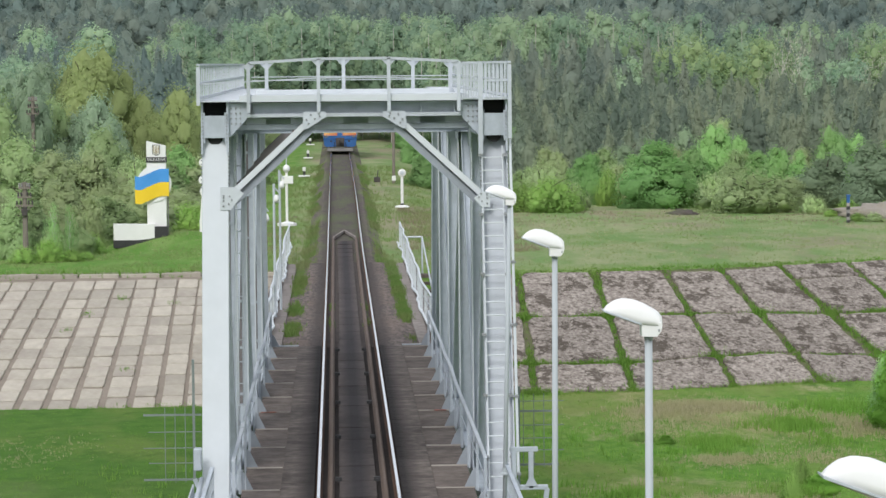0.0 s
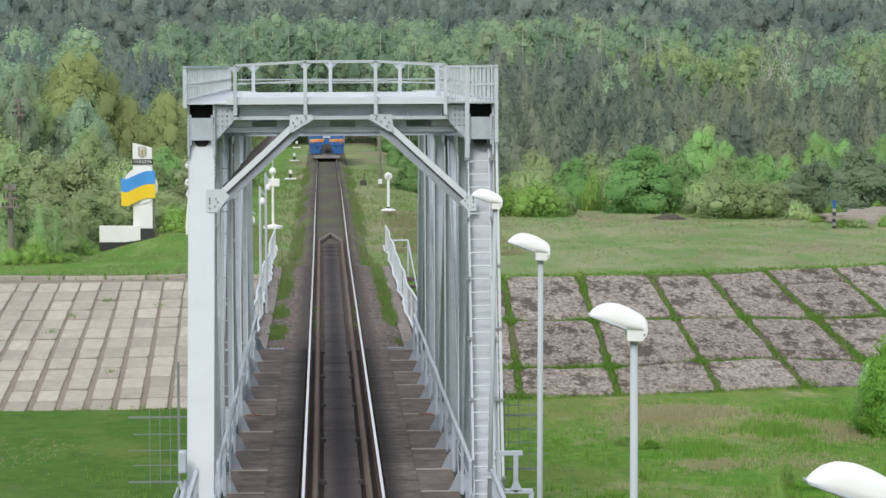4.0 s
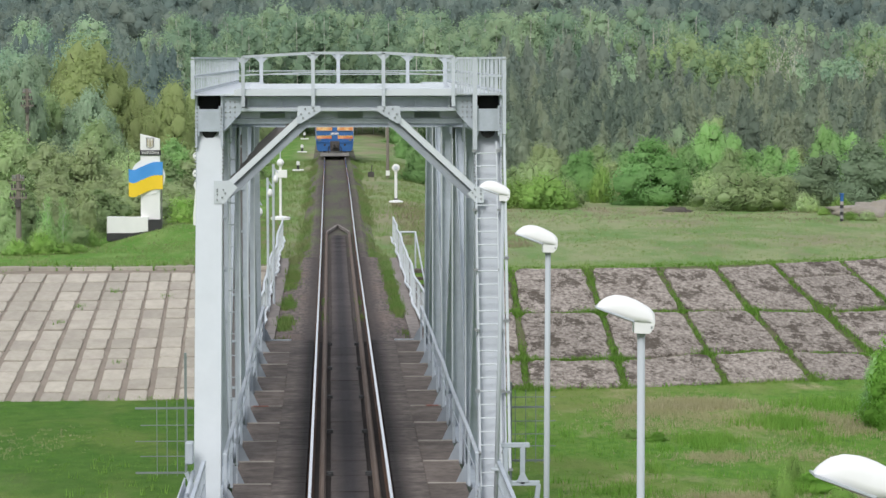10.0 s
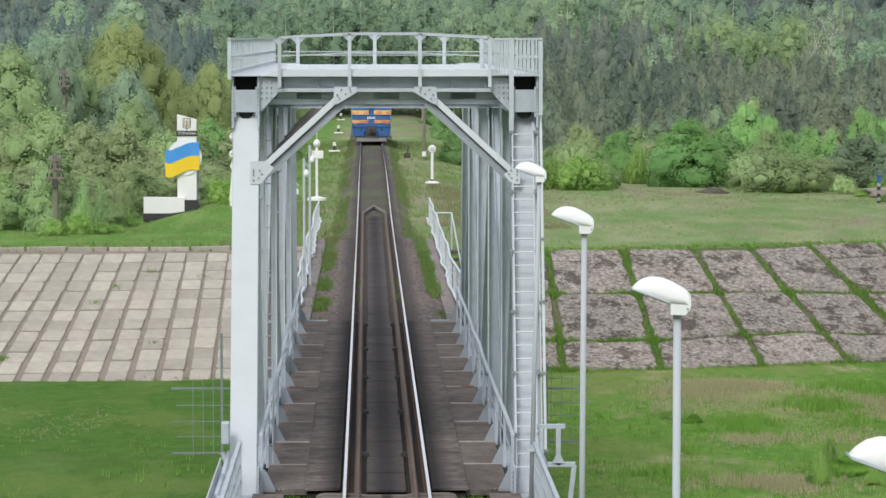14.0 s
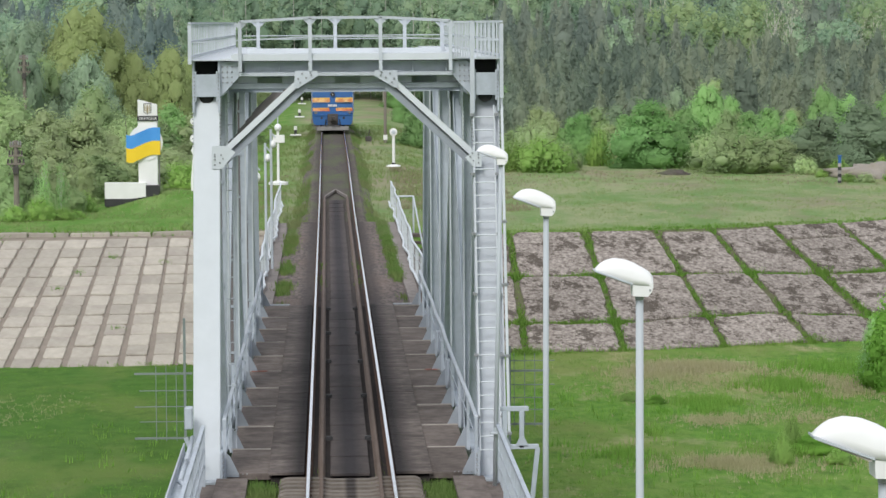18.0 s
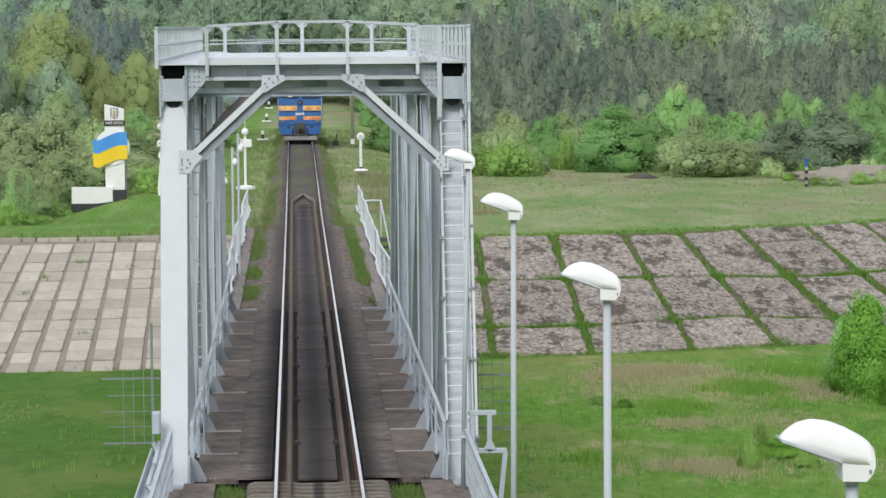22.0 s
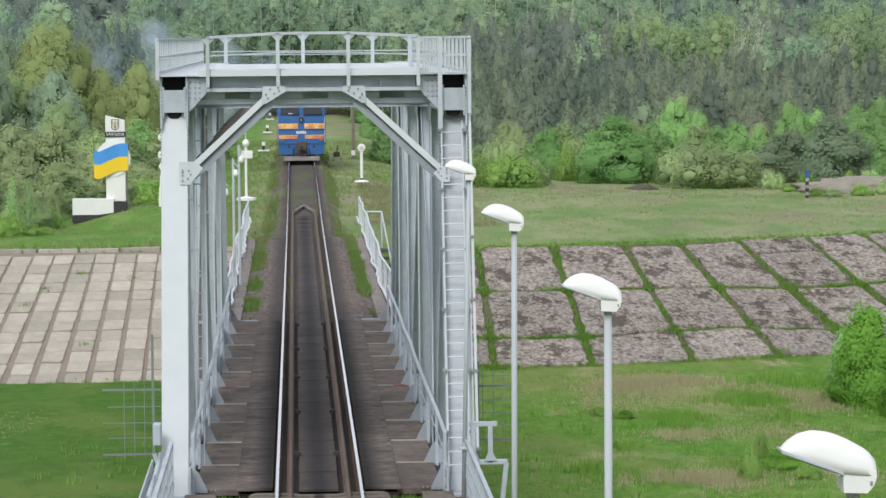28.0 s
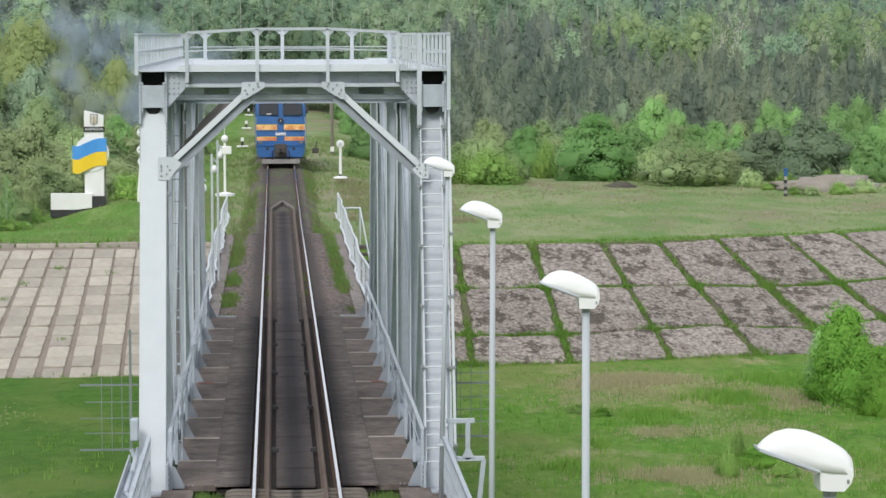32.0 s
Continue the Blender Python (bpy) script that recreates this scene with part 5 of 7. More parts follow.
for s in (-1, 1):
    bm = B()
    y0, y1 = face_y(3.03) - 0.03, face_y(3.72) - 0.03
    pts = [(s * 0.14, y0, 3.03), (s * 0.14, y1, 3.72), (s * 1.22, y1, 3.70), (s * 1.24, y0, 3.03)]
    vs = [bm.verts.new(p) for p in pts] + [bm.verts.new((p[0], p[1] + 0.06, p[2])) for p in pts]
    for f in ((0, 1, 2, 3), (7, 6, 5, 4), (0, 1, 5, 4), (1, 2, 6, 5), (2, 3, 7, 6), (3, 0, 4, 7)):
        bm.faces.new([vs[i] for i in f])
    if s < 0:
        part("notice_card", box(B(), -0.78, -0.50, y0 - 0.02, y0 - 0.005, 3.06, 3.11), WHITE, body, "white card behind the windscreen")
    win = part("windscreen", bm, DARK_GLASS, body, "dark cab windscreen")
    part("stripe", box(B(), min(s * 0.19, s * 1.37), max(s * 0.19, s * 1.37), -0.02, 0.02, 2.13, 2.42), LOCO_ORANGE, body, "faded orange stripe")
    part("stripe_edge", box(B(), min(s * 0.19, s * 1.37), max(s * 0.19, s * 1.37), -0.024, 0.0, 2.40, 2.45), FLAG_YELLOW, body)
    part("stripe_edge", box(B(), min(s * 0.19, s * 1.37), max(s * 0.19, s * 1.37), -0.024, 0.0, 2.10, 2.14), CONC_EDGE, body)
    part("stripe_edge", box(B(), min(s * 0.22, s * 1.35), max(s * 0.22, s * 1.35), -0.024, 0.0, 1.68, 1.715), FLAG_YELLOW, body)
    part("stripe", box(B(), min(s * 0.22, s * 1.35), max(s * 0.22, s * 1.35), -0.02, 0.02, 1.48, 1.69), LOCO_RED, body, "faded orange stripe")
    part("stripe", box(B(), s * 1.462 - 0.004, s * 1.462 + 0.004, 0.7, 16.4, 2.1, 2.44), LOCO_ORANGE, body)
    lampb = part("marker_lamp", lathe(B(), [(0.11, -0.09), (0.11, 0.02), (0.1, 0.04)], 14, (s * 1.15, -0.02, 1.40), "Y"), LOCO_GREY, body)
    part("lens", lathe(B(), [(0.02, -0.11), (0.08, -0.1), (0.09, -0.085)], 14, (s * 1.15, -0.02, 1.40), "Y"), LENS, lampb)
    part("mirror", box(B(), s * 1.52 - 0.06, s * 1.52 + 0.06, 0.3, 0.34, 3.1, 3.5, 0.01), LOCO_DARK, body)
    bm = B()
    plate(bm, [(s * 1.40, -0.06, 1.26), (s * 1.33, -0.06, 0.62), (s * 1.18, -0.06, 0.48), (s * 0.3, -0.06, 0.48), (s * 0.3, -0.06, 1.26)], 0.3, 1)
    ap = part("apron", bm, LOCO_BLUE, loco)
    # a black disc on the plate stands in for the hole's shade
    part("round_hole", lathe(B(), [(0.02, -0.005), (0.09, -0.004), (0.09, 0.0)], 12, (s * 0.75, -0.062, 0.98), "Y"), BLACK, ap)
    part("hose", rod(rod(B(), (s * 0.45, -0.12, 0.9), (s * 0.5, -0.22, 0.6), 0.03, n=6), (s * 0.5, -0.22, 0.6), (s * 0.46, -0.2, 0.35), 0.03, n=6), RUBBER, ap)
    part("step", box(B(), s * 1.2 - 0.25, s * 1.2 + 0.25, 0.3, 0.6, 0.4, 0.45), LOCO_DARK, loco)
    part("handrail", rod(B(), (s * 1.40, -0.06, 1.3), (s * 1.40, 0.0, 2.9), 0.018, n=6), PAINT_RAIL, body)
hl = part("headlamp", lathe(B(), [(0.11, -0.02), (0.13, -0.05), (0.15, -0.05), (0.16, 0.04)], 18, (0, 0.0, 2.70), "Y"), LOCO_DARK, body)
part("lens", lathe(B(), [(0.01, -0.04), (0.08, -0.035), (0.11, -0.022)], 18, (0, 0.0, 2.70), "Y"), DARK_GLASS, hl, "dark unlit headlamp lens")
part("bulb_cap", lathe(B(), [(0.005, -0.06), (0.03, -0.055), (0.035, -0.03)], 12, (0, 0.0, 2.67), "Y"), WHITE, hl)
bm = B()
for i in range(6):
    box(bm, -0.29 + 0.1 * i, -0.22 + 0.1 * i, -0.03, 0.0, 1.80, 1.96)
part("number_bars", bm, WHITE, body, "pale bars of a running number")
part("front_rail", beam(B(), (-1.36, -0.08, 1.2), (1.36, -0.08, 1.2), 0.08, 0.07), LOCO_BLUE, loco)
part("buffer_beam", box(B(), -0.36, 0.36, -0.14, 0.2, 0.5, 1.28, 0.03), LOCO_DARK, loco, "grimy coupler housing")
bm = B()
box(bm, -0.16, 0.16, -0.55, -0.1, 0.78, 1.10, 0.03)
box(bm, -0.24, -0.04, -0.72, -0.5, 0.74, 1.14, 0.03)
box(bm, 0.10, 0.22, -0.66, -0.5, 0.78, 1.08, 0.02)
part("coupler", bm, LOCO_DARK, loco)
part("pilot", box(B(), -1.08, 1.08, -0.16, -0.06, 0.08, 0.37, 0.02), LOCO_GREY, loco, "grimy grey pilot plate")
part("underframe", box(B(), -1.3, 1.3, 0.3, 16.7, 0.75, 1.16, 0.02), LOCO_DARK, loco)
part("fuel_tank", box(B(), -1.25, 1.25, 7.0, 10.4, 0.35, 0.8, 0.08), LOCO_DARK, loco)
for yb in (3.6, 13.3):
    for s in (-1, 1):
        part("bogie_frame", box(B(), s * 1.1 - 0.08, s * 1.1 + 0.08, yb - 2.6, yb + 2.6, 0.42, 0.75, 0.03), LOCO_DARK, loco)
    for dy in (-2.1, 0, 2.1):
        bm = B()
        for s in (-1, 1):
            rod(bm, (s * 0.74, yb + dy, 0.525), (s * 0.87, yb + dy, 0.525), 0.525, n=28)
        rod(bm, (-0.9, yb + dy, 0.525), (0.9, yb + dy, 0.525), 0.09, n=10)
        part("wheelset", bm, LOCO_DARK, loco)

# ---- exhaust smoke: thin drifting wisps ----
def smoke_mat():
    m = bpy.data.materials.new("thin_blue_smoke")
    m.use_nodes = True
    n, ln = m.node_tree.nodes, m.node_tree.links
    n.clear()
    out = n.new("ShaderNodeOutputMaterial")
    co = n.new("ShaderNodeTexCoord")
    info = n.new("ShaderNodeObjectInfo")
    ln_ = n.new("ShaderNodeVectorMath")
    ln_.operation = "LENGTH"
    ln.new(co.outputs["Object"], ln_.inputs[0])
    fall = n.new("ShaderNodeMapRange")
    fall.interpolation_type = "SMOOTHSTEP"
    fall.inputs["From Min"].default_value, fall.inputs["From Max"].default_value = 1.62, 0.0
    ln.new(ln_.outputs["Value"], fall.inputs["Value"])
    no = n.new("ShaderNodeTexNoise")
    no.noise_dimensions = "4D"
    no.inputs["Scale"].default_value, no.inputs["Detail"].default_value = 0.35, 2
    ln.new(co.outputs["Object"], no.inputs["Vector"])
    k = n.new("ShaderNodeMath")
    k.operation = "MULTIPLY"
    k.inputs[1].default_value = 50
    ln.new(info.outputs["Random"], k.inputs[0])
    ln.new(k.outputs[0], no.inputs["W"])
    r = n.new("ShaderNodeMapRange")
    r.inputs["From Min"].default_value, r.inputs["From Max"].default_value, r.inputs["To Max"].default_value = 0.0, 0.9, 0.62
    ln.new(no.outputs["Fac"], r.inputs["Value"])
    f = n.new("ShaderNodeMath")
    f.operation = "MULTIPLY"
    ln.new(fall.outputs[0], f.inputs[0])
    ln.new(r.outputs[0], f.inputs[1])
    tr, d = n.new("ShaderNodeBsdfTransparent"), n.new("ShaderNodeBsdfDiffuse")
    d.inputs["Color"].default_value = (0.47, 0.565, 0.72, 1)
    mx = n.new("ShaderNodeMixShader")
    ln.new(f.outputs[0], mx.inputs[0])
    ln.new(tr.outputs[0], mx.inputs[1])
    ln.new(d.outputs[0], mx.inputs[2])
    ln.new(mx.outputs[0], out.inputs[0])
    return m


SMOKE = smoke_mat()
bm = B()
rings = [[bm.verts.new((2.1 * r * math.cos(2 * math.pi * i / 20), -0.5 * (1 - r * r), 1.7 * r * math.sin(2 * math.pi * i / 20))) for i in range(20)] for r in (0.3, 0.65, 1.0)]
c = bm.verts.new((0, -0.4, 0))
for i in range(20):
    j = (i + 1) % 20
    bm.faces.new((c, rings[0][i], rings[0][j]))
    for a, b in zip(rings, rings[1:]):
        bm.faces.new((a[i], b[i], b[j], a[j]))
wisp = bpy.data.meshes.new("smoke_wisp")
bm.to_mesh(wisp)
bm.free()
wisp.materials.append(SMOKE)
WISPS = []
for i in range(56):
    w = new("smoke_wisp", wisp)
    w.location = (0, 266, 3.0)
    tagged(w, "thin blue-grey wisp of diesel exhaust smoke drifting off", "smoke", "exhaust smoke")
    WISPS.append(w)


# ---- trees, bushes and grass ----


def leaf_sprays(centres, normals, size, rg, slim=0.8, jitter=0.6, upright=0.0):
    """Small leaf sprays: a slim triangle at each centre that faces roughly outwards."""
    n = len(centres)
    nrm = normals + rg.normal(size=(n, 3)) * jitter
    nrm /= np.linalg.norm(nrm, axis=1)[:, None]
    nrm *= np.where((nrm * normals).sum(1) < 0, -1.0, 1.0)[:, None]
    u = rg.normal(size=(n, 3)) + np.array([0, 0, upright])
    u -= (u * nrm).sum(1)[:, None] * nrm
    u /= np.linalg.norm(u, axis=1)[:, None]
    w = np.cross(nrm, u)
    s = (size * rg.uniform(0.6, 1.35, n))[:, None]
    v = np.stack([centres - u * s * 0.5 - w * s * 0.45 * slim, centres + u * s * 0.65, centres - u * s * 0.5 + w * s * 0.45 * slim], 1).reshape(-1, 3)
    return v, np.arange(3 * n).reshape(n, 3), nrm


def unit(a):
    return a / (np.linalg.norm(a, axis=1)[:, None] + 1e-9)


def set_normals(me, vn):
    at = me.attributes.new("custom_normal", "FLOAT_VECTOR", "POINT")
    at.data.foreach_set("vector", vn.astype(np.float32).ravel())
    me.update()


def ball(steps):
    bm = B()
    bmesh.ops.create_icosphere(bm, subdivisions=steps, radius=1)
    bmesh.ops.recalc_face_normals(bm, faces=bm.faces)
    bm.verts.index_update()
    out = np.array([v.co[:] for v in bm.verts]), np.array([[v.index for v in f.verts] for f in bm.faces])
    bm.free()
    return out


BALL = ball(1)


def crown(rg, h, r, n, size, base, lobes, shape, slim, upright, core, lit=0.55, loose=0.0):
    """A crown: a dense uneven leaf mass in each lobe, loose sprays all round it. Corners, faces, shading."""
    p, m, hearts = crown_points(rg, h, r, n, base, lobes, shape, loose)

    def outward(q, own):
        """The way the whole crown faces at q, mixed with the way its lobe faces."""
        g = unit((q - np.array([0, 0, 0.42 * h])) / np.array([r, r, 0.6 * h]) + 1e-6)
        return unit(own * lit + g * (1 - lit) + np.array([0, 0, 0.15]))

    m = outward(p, m)
    v, f, own = leaf_sprays(p, m, size, rg, slim, 0.3 + 0.35 * loose, upright)
    vs, fs, ns, off = [v], [f], [np.repeat(unit(m * 0.94 + own * 0.06), 3, axis=0)], len(v)
    bv, bf = BALL
    for c, rad, a in hearts if core else []:
        k = core * (1 + sum(b * np.sin(bv @ rg.normal(size=3) * w + rg.uniform(0, 6)) for b, w in ((0.13, 3.0), (0.09, 6.0)))[:, None])
        q = c + bv * k * rad
        q[:, 2] = np.maximum(q[:, 2], 0.0)
        vs.append(q)
        fs.append(bf + off)
        ns.append(outward(q, unit(bv / rad)))
        off += len(bv)
    return np.concatenate(vs), np.concatenate(fs), np.concatenate(ns)


def crown_points(rg, h, r, n, base=0.15, lobes=9, shape="round", loose=0.0):
    """Leaf places on many uneven lobes, so that the outline is ragged and has gaps; and the way each leaf faces."""
    pts, nrm, hearts = [], [], []
    turn = rg.uniform(0, 6.28)
    for i in range(lobes):
        t = (i + rg.uniform(0.2, 0.8)) / lobes
        a = turn + i * 2.4 + rg.uniform(-0.5, 0.5)
        z = h * (base + (0.97 - base) * t)
        if shape == "pine":
            rr = r * (1.0 - 0.7 * abs(t - 0.35)) * rg.uniform(0.6, 1.1)
            c = np.array([rr * 0.6 * math.cos(a), rr * 0.6 * math.sin(a), z])
            rad = np.array([rr * 0.62, rr * 0.62, max(h * 1.1 / lobes, 0.5 * rr)])
        elif shape == "spire":
            rr = r * (1 - t) ** 0.6 * rg.uniform(0.8, 1.15) + 0.06 * r
            c = np.array([rr * 0.22 * math.cos(a), rr * 0.22 * math.sin(a), z])
            rad = np.array([rr * 0.8, rr * 0.8, max(h * 1.5 / lobes, 0.8 * rr)])
        elif shape == "hedge":
            t = t ** 1.2
            prof = (1 - 0.9 * t ** 2) ** 0.5
            d = r * prof * rg.uniform(0.1, 0.8)
            k = rg.uniform(0.16, 0.28) * r * (1.1 - 0.3 * t)
            c = np.array([d * math.cos(a), d * math.sin(a), h * 0.72 * t * rg.uniform(0.85, 1.1)])
            rad = np.array([k, k, h * rg.uniform(0.24, 0.36)])
        elif shape == "bush":
            t = t ** 1.15
            z = h * 0.84 * t
            prof = 1 - 0.78 * t ** 1.7
            d = r * prof * rg.uniform(0.15, 0.72)
            k = rg.uniform(0.20, 0.42) * r * (1.05 - 0.4 * t)
            c = np.array([d * math.cos(a), d * math.sin(a), z * rg.uniform(0.85, 1.12)])
            rad = np.array([k, k, min(k, h * 0.3) * rg.uniform(0.8, 1.5)])
        else:
            prof = math.sin(math.pi * min(0.25 + 0.68 * t, 1)) ** 0.8
            d = r * prof * rg.uniform(0.2, 0.72)
            k = rg.uniform(0.22, 0.46) * r * (1.1 - 0.4 * t)
            c = np.array([d * math.cos(a), d * math.sin(a), z - 0.05 * h])
            rad = np.array([k, k, k * rg.uniform(0.85, 1.35)])
        hearts.append((c, rad, a))
    area = np.array([rad[0] * (rad[0] + rad[2]) for c, rad, a in hearts])
    for (c, rad, a), per in zip(hearts, np.maximum((n * area / area.sum()).astype(int), 4)):
        q = rg.normal(size=(per, 3))
        q[:, 2] += 0.25
        q /= np.linalg.norm(q, axis=1)[:, None]
        far = np.where(rg.uniform(size=per) < 0.10 + 0.14 * loose, rg.uniform(1.04, 1.25 + 0.25 * loose, per), rg.uniform(0.75 - 0.22 * loose, 1.04, per))
        out = q + np.array([math.cos(a), math.sin(a), 0.0]) * 0.35 + np.array([0, 0, 0.3])
        pts.append(c + q * far[:, None] * rad)
        nrm.append(out / np.linalg.norm(out, axis=1)[:, None])
    p, m = np.concatenate(pts), np.concatenate(nrm)
    ok = p[:, 2] > 0.02
    return p[ok], m[ok], hearts


def crown_mesh(name, rg, h, r, n, size, base, lobes, shape, material, core):
    slender = shape == "hedge"
    v, f, vn = crown(rg, h, r, n, size, base, lobes, shape, 0.6 if slender else 0.9, 0.9 if slender else 0.0, core, 0.32, 0.7 if shape == "hedge" else 0.35)
    me = mesh_np(name, v, f, 3)
    set_normals(me, vn)
    me.materials.append(material)
    return me


def trunk_bm(rg, h, r, limbs=5, lean=0.0):
    bm = B()
    last = Vector((0, 0, -0.2))
    k = 5
    for i in range(k):
        z = h * 0.85 * (i + 1) / k
        nxt = Vector((lean * z + rg.uniform(-0.04, 0.04) * h * 0.3, rg.uniform(-0.04, 0.04) * h * 0.3, z))
        rod(bm, last, nxt, r * (1 - 0.16 * i), r * (1 - 0.16 * (i + 1)), 7)
        last = nxt
    for i in range(limbs):
        z = h * rg.uniform(0.22, 0.7)
        a = rg.uniform(0, 6.28)
        l = h * rg.uniform(0.18, 0.34)
        rod(bm, (lean * z, 0, z), (lean * z + l * 0.7 * math.cos(a), l * 0.7 * math.sin(a), z + l * 0.8), r * 0.4, r * 0.12, 5)
    return bm


def tones(name, c1, c2, c3, patch, thin, spread=1.0):
    """Three neighbouring tones of one foliage, for a wood whose trees differ."""
    out = []
    for k, (a, warm) in enumerate(((0.88, -0.04), (1.0, 0.0), (1.1, 0.04))):
        out.append(leaf_mat(name, *[(c[0] * a ** spread * (1 + warm), c[1] * a ** spread, c[2] * a ** spread * (1 - warm)) for c in (c1, c2, c3)], patch, thin))
    return out


def leaves(name, c, spread=0.09, thin=0.5):
    """Leaves of one kind round a colour c: a little duller and a little fresher."""
    return leaf_mat(name, tuple(v * (1 - spread) for v in c), tuple(v * (1 + spread) for v in c), (c[0] * 1.12, c[1] * 1.04, c[2] * 0.9), 0.3, thin)


L_BRIGHT = leaves("bright_spring_leaves", (0.351, 0.570, 0.242))
L_MEADOW = leaves("full_green_leaves", (0.260, 0.494, 0.104))
L_DEEP = leaves("deep_green_leaves", (0.288, 0.506, 0.202))
L_HEDGE = leaves("yellow_hedge_leaves", (0.374, 0.573, 0.184))
# thicket greens carry extra blue for the hazy air
L_OLIVE = leaves("olive_willow_leaves", (0.405, 0.495, 0.275))
L_WILLOW = leaves("yellow_green_willow_leaves", (0.345, 0.425, 0.195))
L_FRESH = leaves("pale_fresh_leaves", (0.400, 0.535, 0.280))
L_GREY = leaves("grey_green_leaves", (0.515, 0.658, 0.351))
L_DULL = leaves("dull_pine_leaves", (0.336, 0.449, 0.296))
L_TEAL = leaves("blue_green_birch_leaves", (0.365, 0.490, 0.345))
L_BARE = leaves("budding_birch_twigs", (0.520, 0.546, 0.429))
# wood colours are raised and blued, which paints distance haze into them
L_PINE = tones("dull_pine_needles", (0.275, 0.345, 0.255), (0.301, 0.371, 0.280), (0.300, 0.356, 0.259), 0.06, 0.5, 1.7)
L_DARKPINE = tones("hazed_pine_needles", (0.277, 0.353, 0.307), (0.312, 0.389, 0.337), (0.294, 0.371, 0.319), 0.04, 0.5)
L_DEEPPINE = tones("hazed_blue_pine_needles", (0.225, 0.295, 0.262), (0.255, 0.326, 0.288), (0.240, 0.310, 0.272), 0.04, 0.5)
L_CLUMP = tones("olive_pine_needles", (0.289, 0.352, 0.285), (0.327, 0.389, 0.312), (0.310, 0.372, 0.297), 0.05, 0.5)
L_BIRCH = tones("pale_birch_leaves", (0.384, 0.540, 0.358), (0.424, 0.580, 0.390), (0.410, 0.553, 0.358), 0.04, 0.5)
L_ASPEN = tones("yellow_green_leaves", (0.391, 0.537, 0.277), (0.429, 0.574, 0.311), (0.409, 0.549, 0.286), 0.04, 0.5)
L_TEALWOOD = tones("blue_green_wood_leaves", (0.355, 0.498, 0.337), (0.388, 0.531, 0.366), (0.371, 0.509, 0.343), 0.04, 0.5)

THIN = ("slim_birch", "bare_birch")
KINDS = {
    # name: (leaf material, bark, shape, base, lobes, leaves per thing, leaf size as share of height, label, category)
    "round_bush": (L_DEEP, BARK, "bush", 0.0, 54, 15000, 0.024, "dense round deep-green bush on the field edge", "bush"),
    "meadow_bush": (L_MEADOW, BARK, "bush", 0.0, 80, 30000, 0.026, "full bright-green bush on the meadow", "bush"),
    "bright_bush": (L_BRIGHT, BARK, "bush", 0.0, 35, 10000, 0.029, "bright spring-green bush in the undergrowth", "bush"),
    "hedge_bush": (L_HEDGE, BARK, "hedge", 0.0, 48, 10000, 0.030, "low broad yellow-green bush on the field edge", "bush"),
    "willow_bush": (L_OLIVE, BARK, "bush", 0.0, 45, 10000, 0.027, "olive-green willow bush in young leaf", "bush"),
    "grey_shrub": (L_GREY, BARK, "hedge", 0.0, 54, 12000, 0.024, "low grey-green shrub with fine twigs", "shrub"),
    "young_pine": (L_DULL, BARK, "bush", 0.02, 45, 9000, 0.027, "young dull-green pine with a pointed crown", "pine tree"),
    "tall_willow": (L_WILLOW, BARK, "round", 0.05, 44, 15000, 0.019, "tall yellow-green willow tree with an uneven crown", "tree"),
    "leafy_tree": (L_BRIGHT, BARK, "round", 0.05, 40, 12000, 0.023, "fresh green broadleaf tree with an uneven crown", "tree"),
    "grey_tree": (L_GREY, BARK, "round", 0.05, 30, 9000, 0.023, "pale grey-green tree in young leaf", "tree"),
    "pale_tree": (L_FRESH, BARK, "round", 0.03, 32, 9000, 0.025, "pale green broadleaf tree in young leaf", "tree"),
    "pale_bush": (L_FRESH, BARK, "bush", 0.0, 35, 9500, 0.029, "pale green bush in the thicket", "bush"),
    "teal_birch": (L_TEAL, BIRCH, "round", 0.03, 34, 9500, 0.023, "blue-green birch in young leaf", "birch tree"),
    "slim_birch": (L_BRIGHT, BIRCH, "round", 0.25, 14, 1600, 0.034, "slim birch with a pale trunk and thin leaves", "birch tree"),
    "bare_birch": (L_BARE, BIRCH, "round", 0.25, 22, 1100, 0.022, "tall pale birch just coming into bud", "birch tree"),
}
PROTOS = {}


def plant(kind, x, y, h, w, turn, flavour=0):
    """One plant of a kind at its height h and crown width w. Alike plants share their meshes."""
    lm, bark, shape, base, lobes, n, ls, label, cat = KINDS[kind]
    key = (kind, flavour)
    if key not in PROTOS:
        rg = np.random.default_rng(sum(map(ord, kind)) * 7 + flavour)
        crown = crown_mesh("crown", rg, 1.0, 0.5, n, ls, base, lobes, shape, lm, 0.0 if kind in THIN else (0.4 if shape == "hedge" else 0.68))
        bm = trunk_bm(rg, 1.0, 0.016 if kind in THIN else 0.024, 20 if kind in THIN else 6)
        tm = bpy.data.meshes.new("trunk")
        bm.to_mesh(tm)
        bm.free()
        tm.materials.append(bark)
        PROTOS[key] = (crown, tm)
    crown, tm = PROTOS[key]
    ob = thing(kind, label, cat, (x, y, ground_z(x, y) - 0.08), kind.replace("_", " ") + " group")
    ob.matrix_basis = Matrix.LocRotScale((x, y, ground_z(x, y) - 0.08), Euler((0, 0, radians(turn))), (w, w, h))
    for nm, me in (("crown", crown), ("trunk", tm)):
        o = new(nm, me)
        o.parent = ob
    return ob


def px(u, d):
    """Place across at a distance d for a bearing given in thousandths."""
    return EYE[0] + u * d / 1000.0


# bushes along the far edge of the field
rnd = random.Random(5)


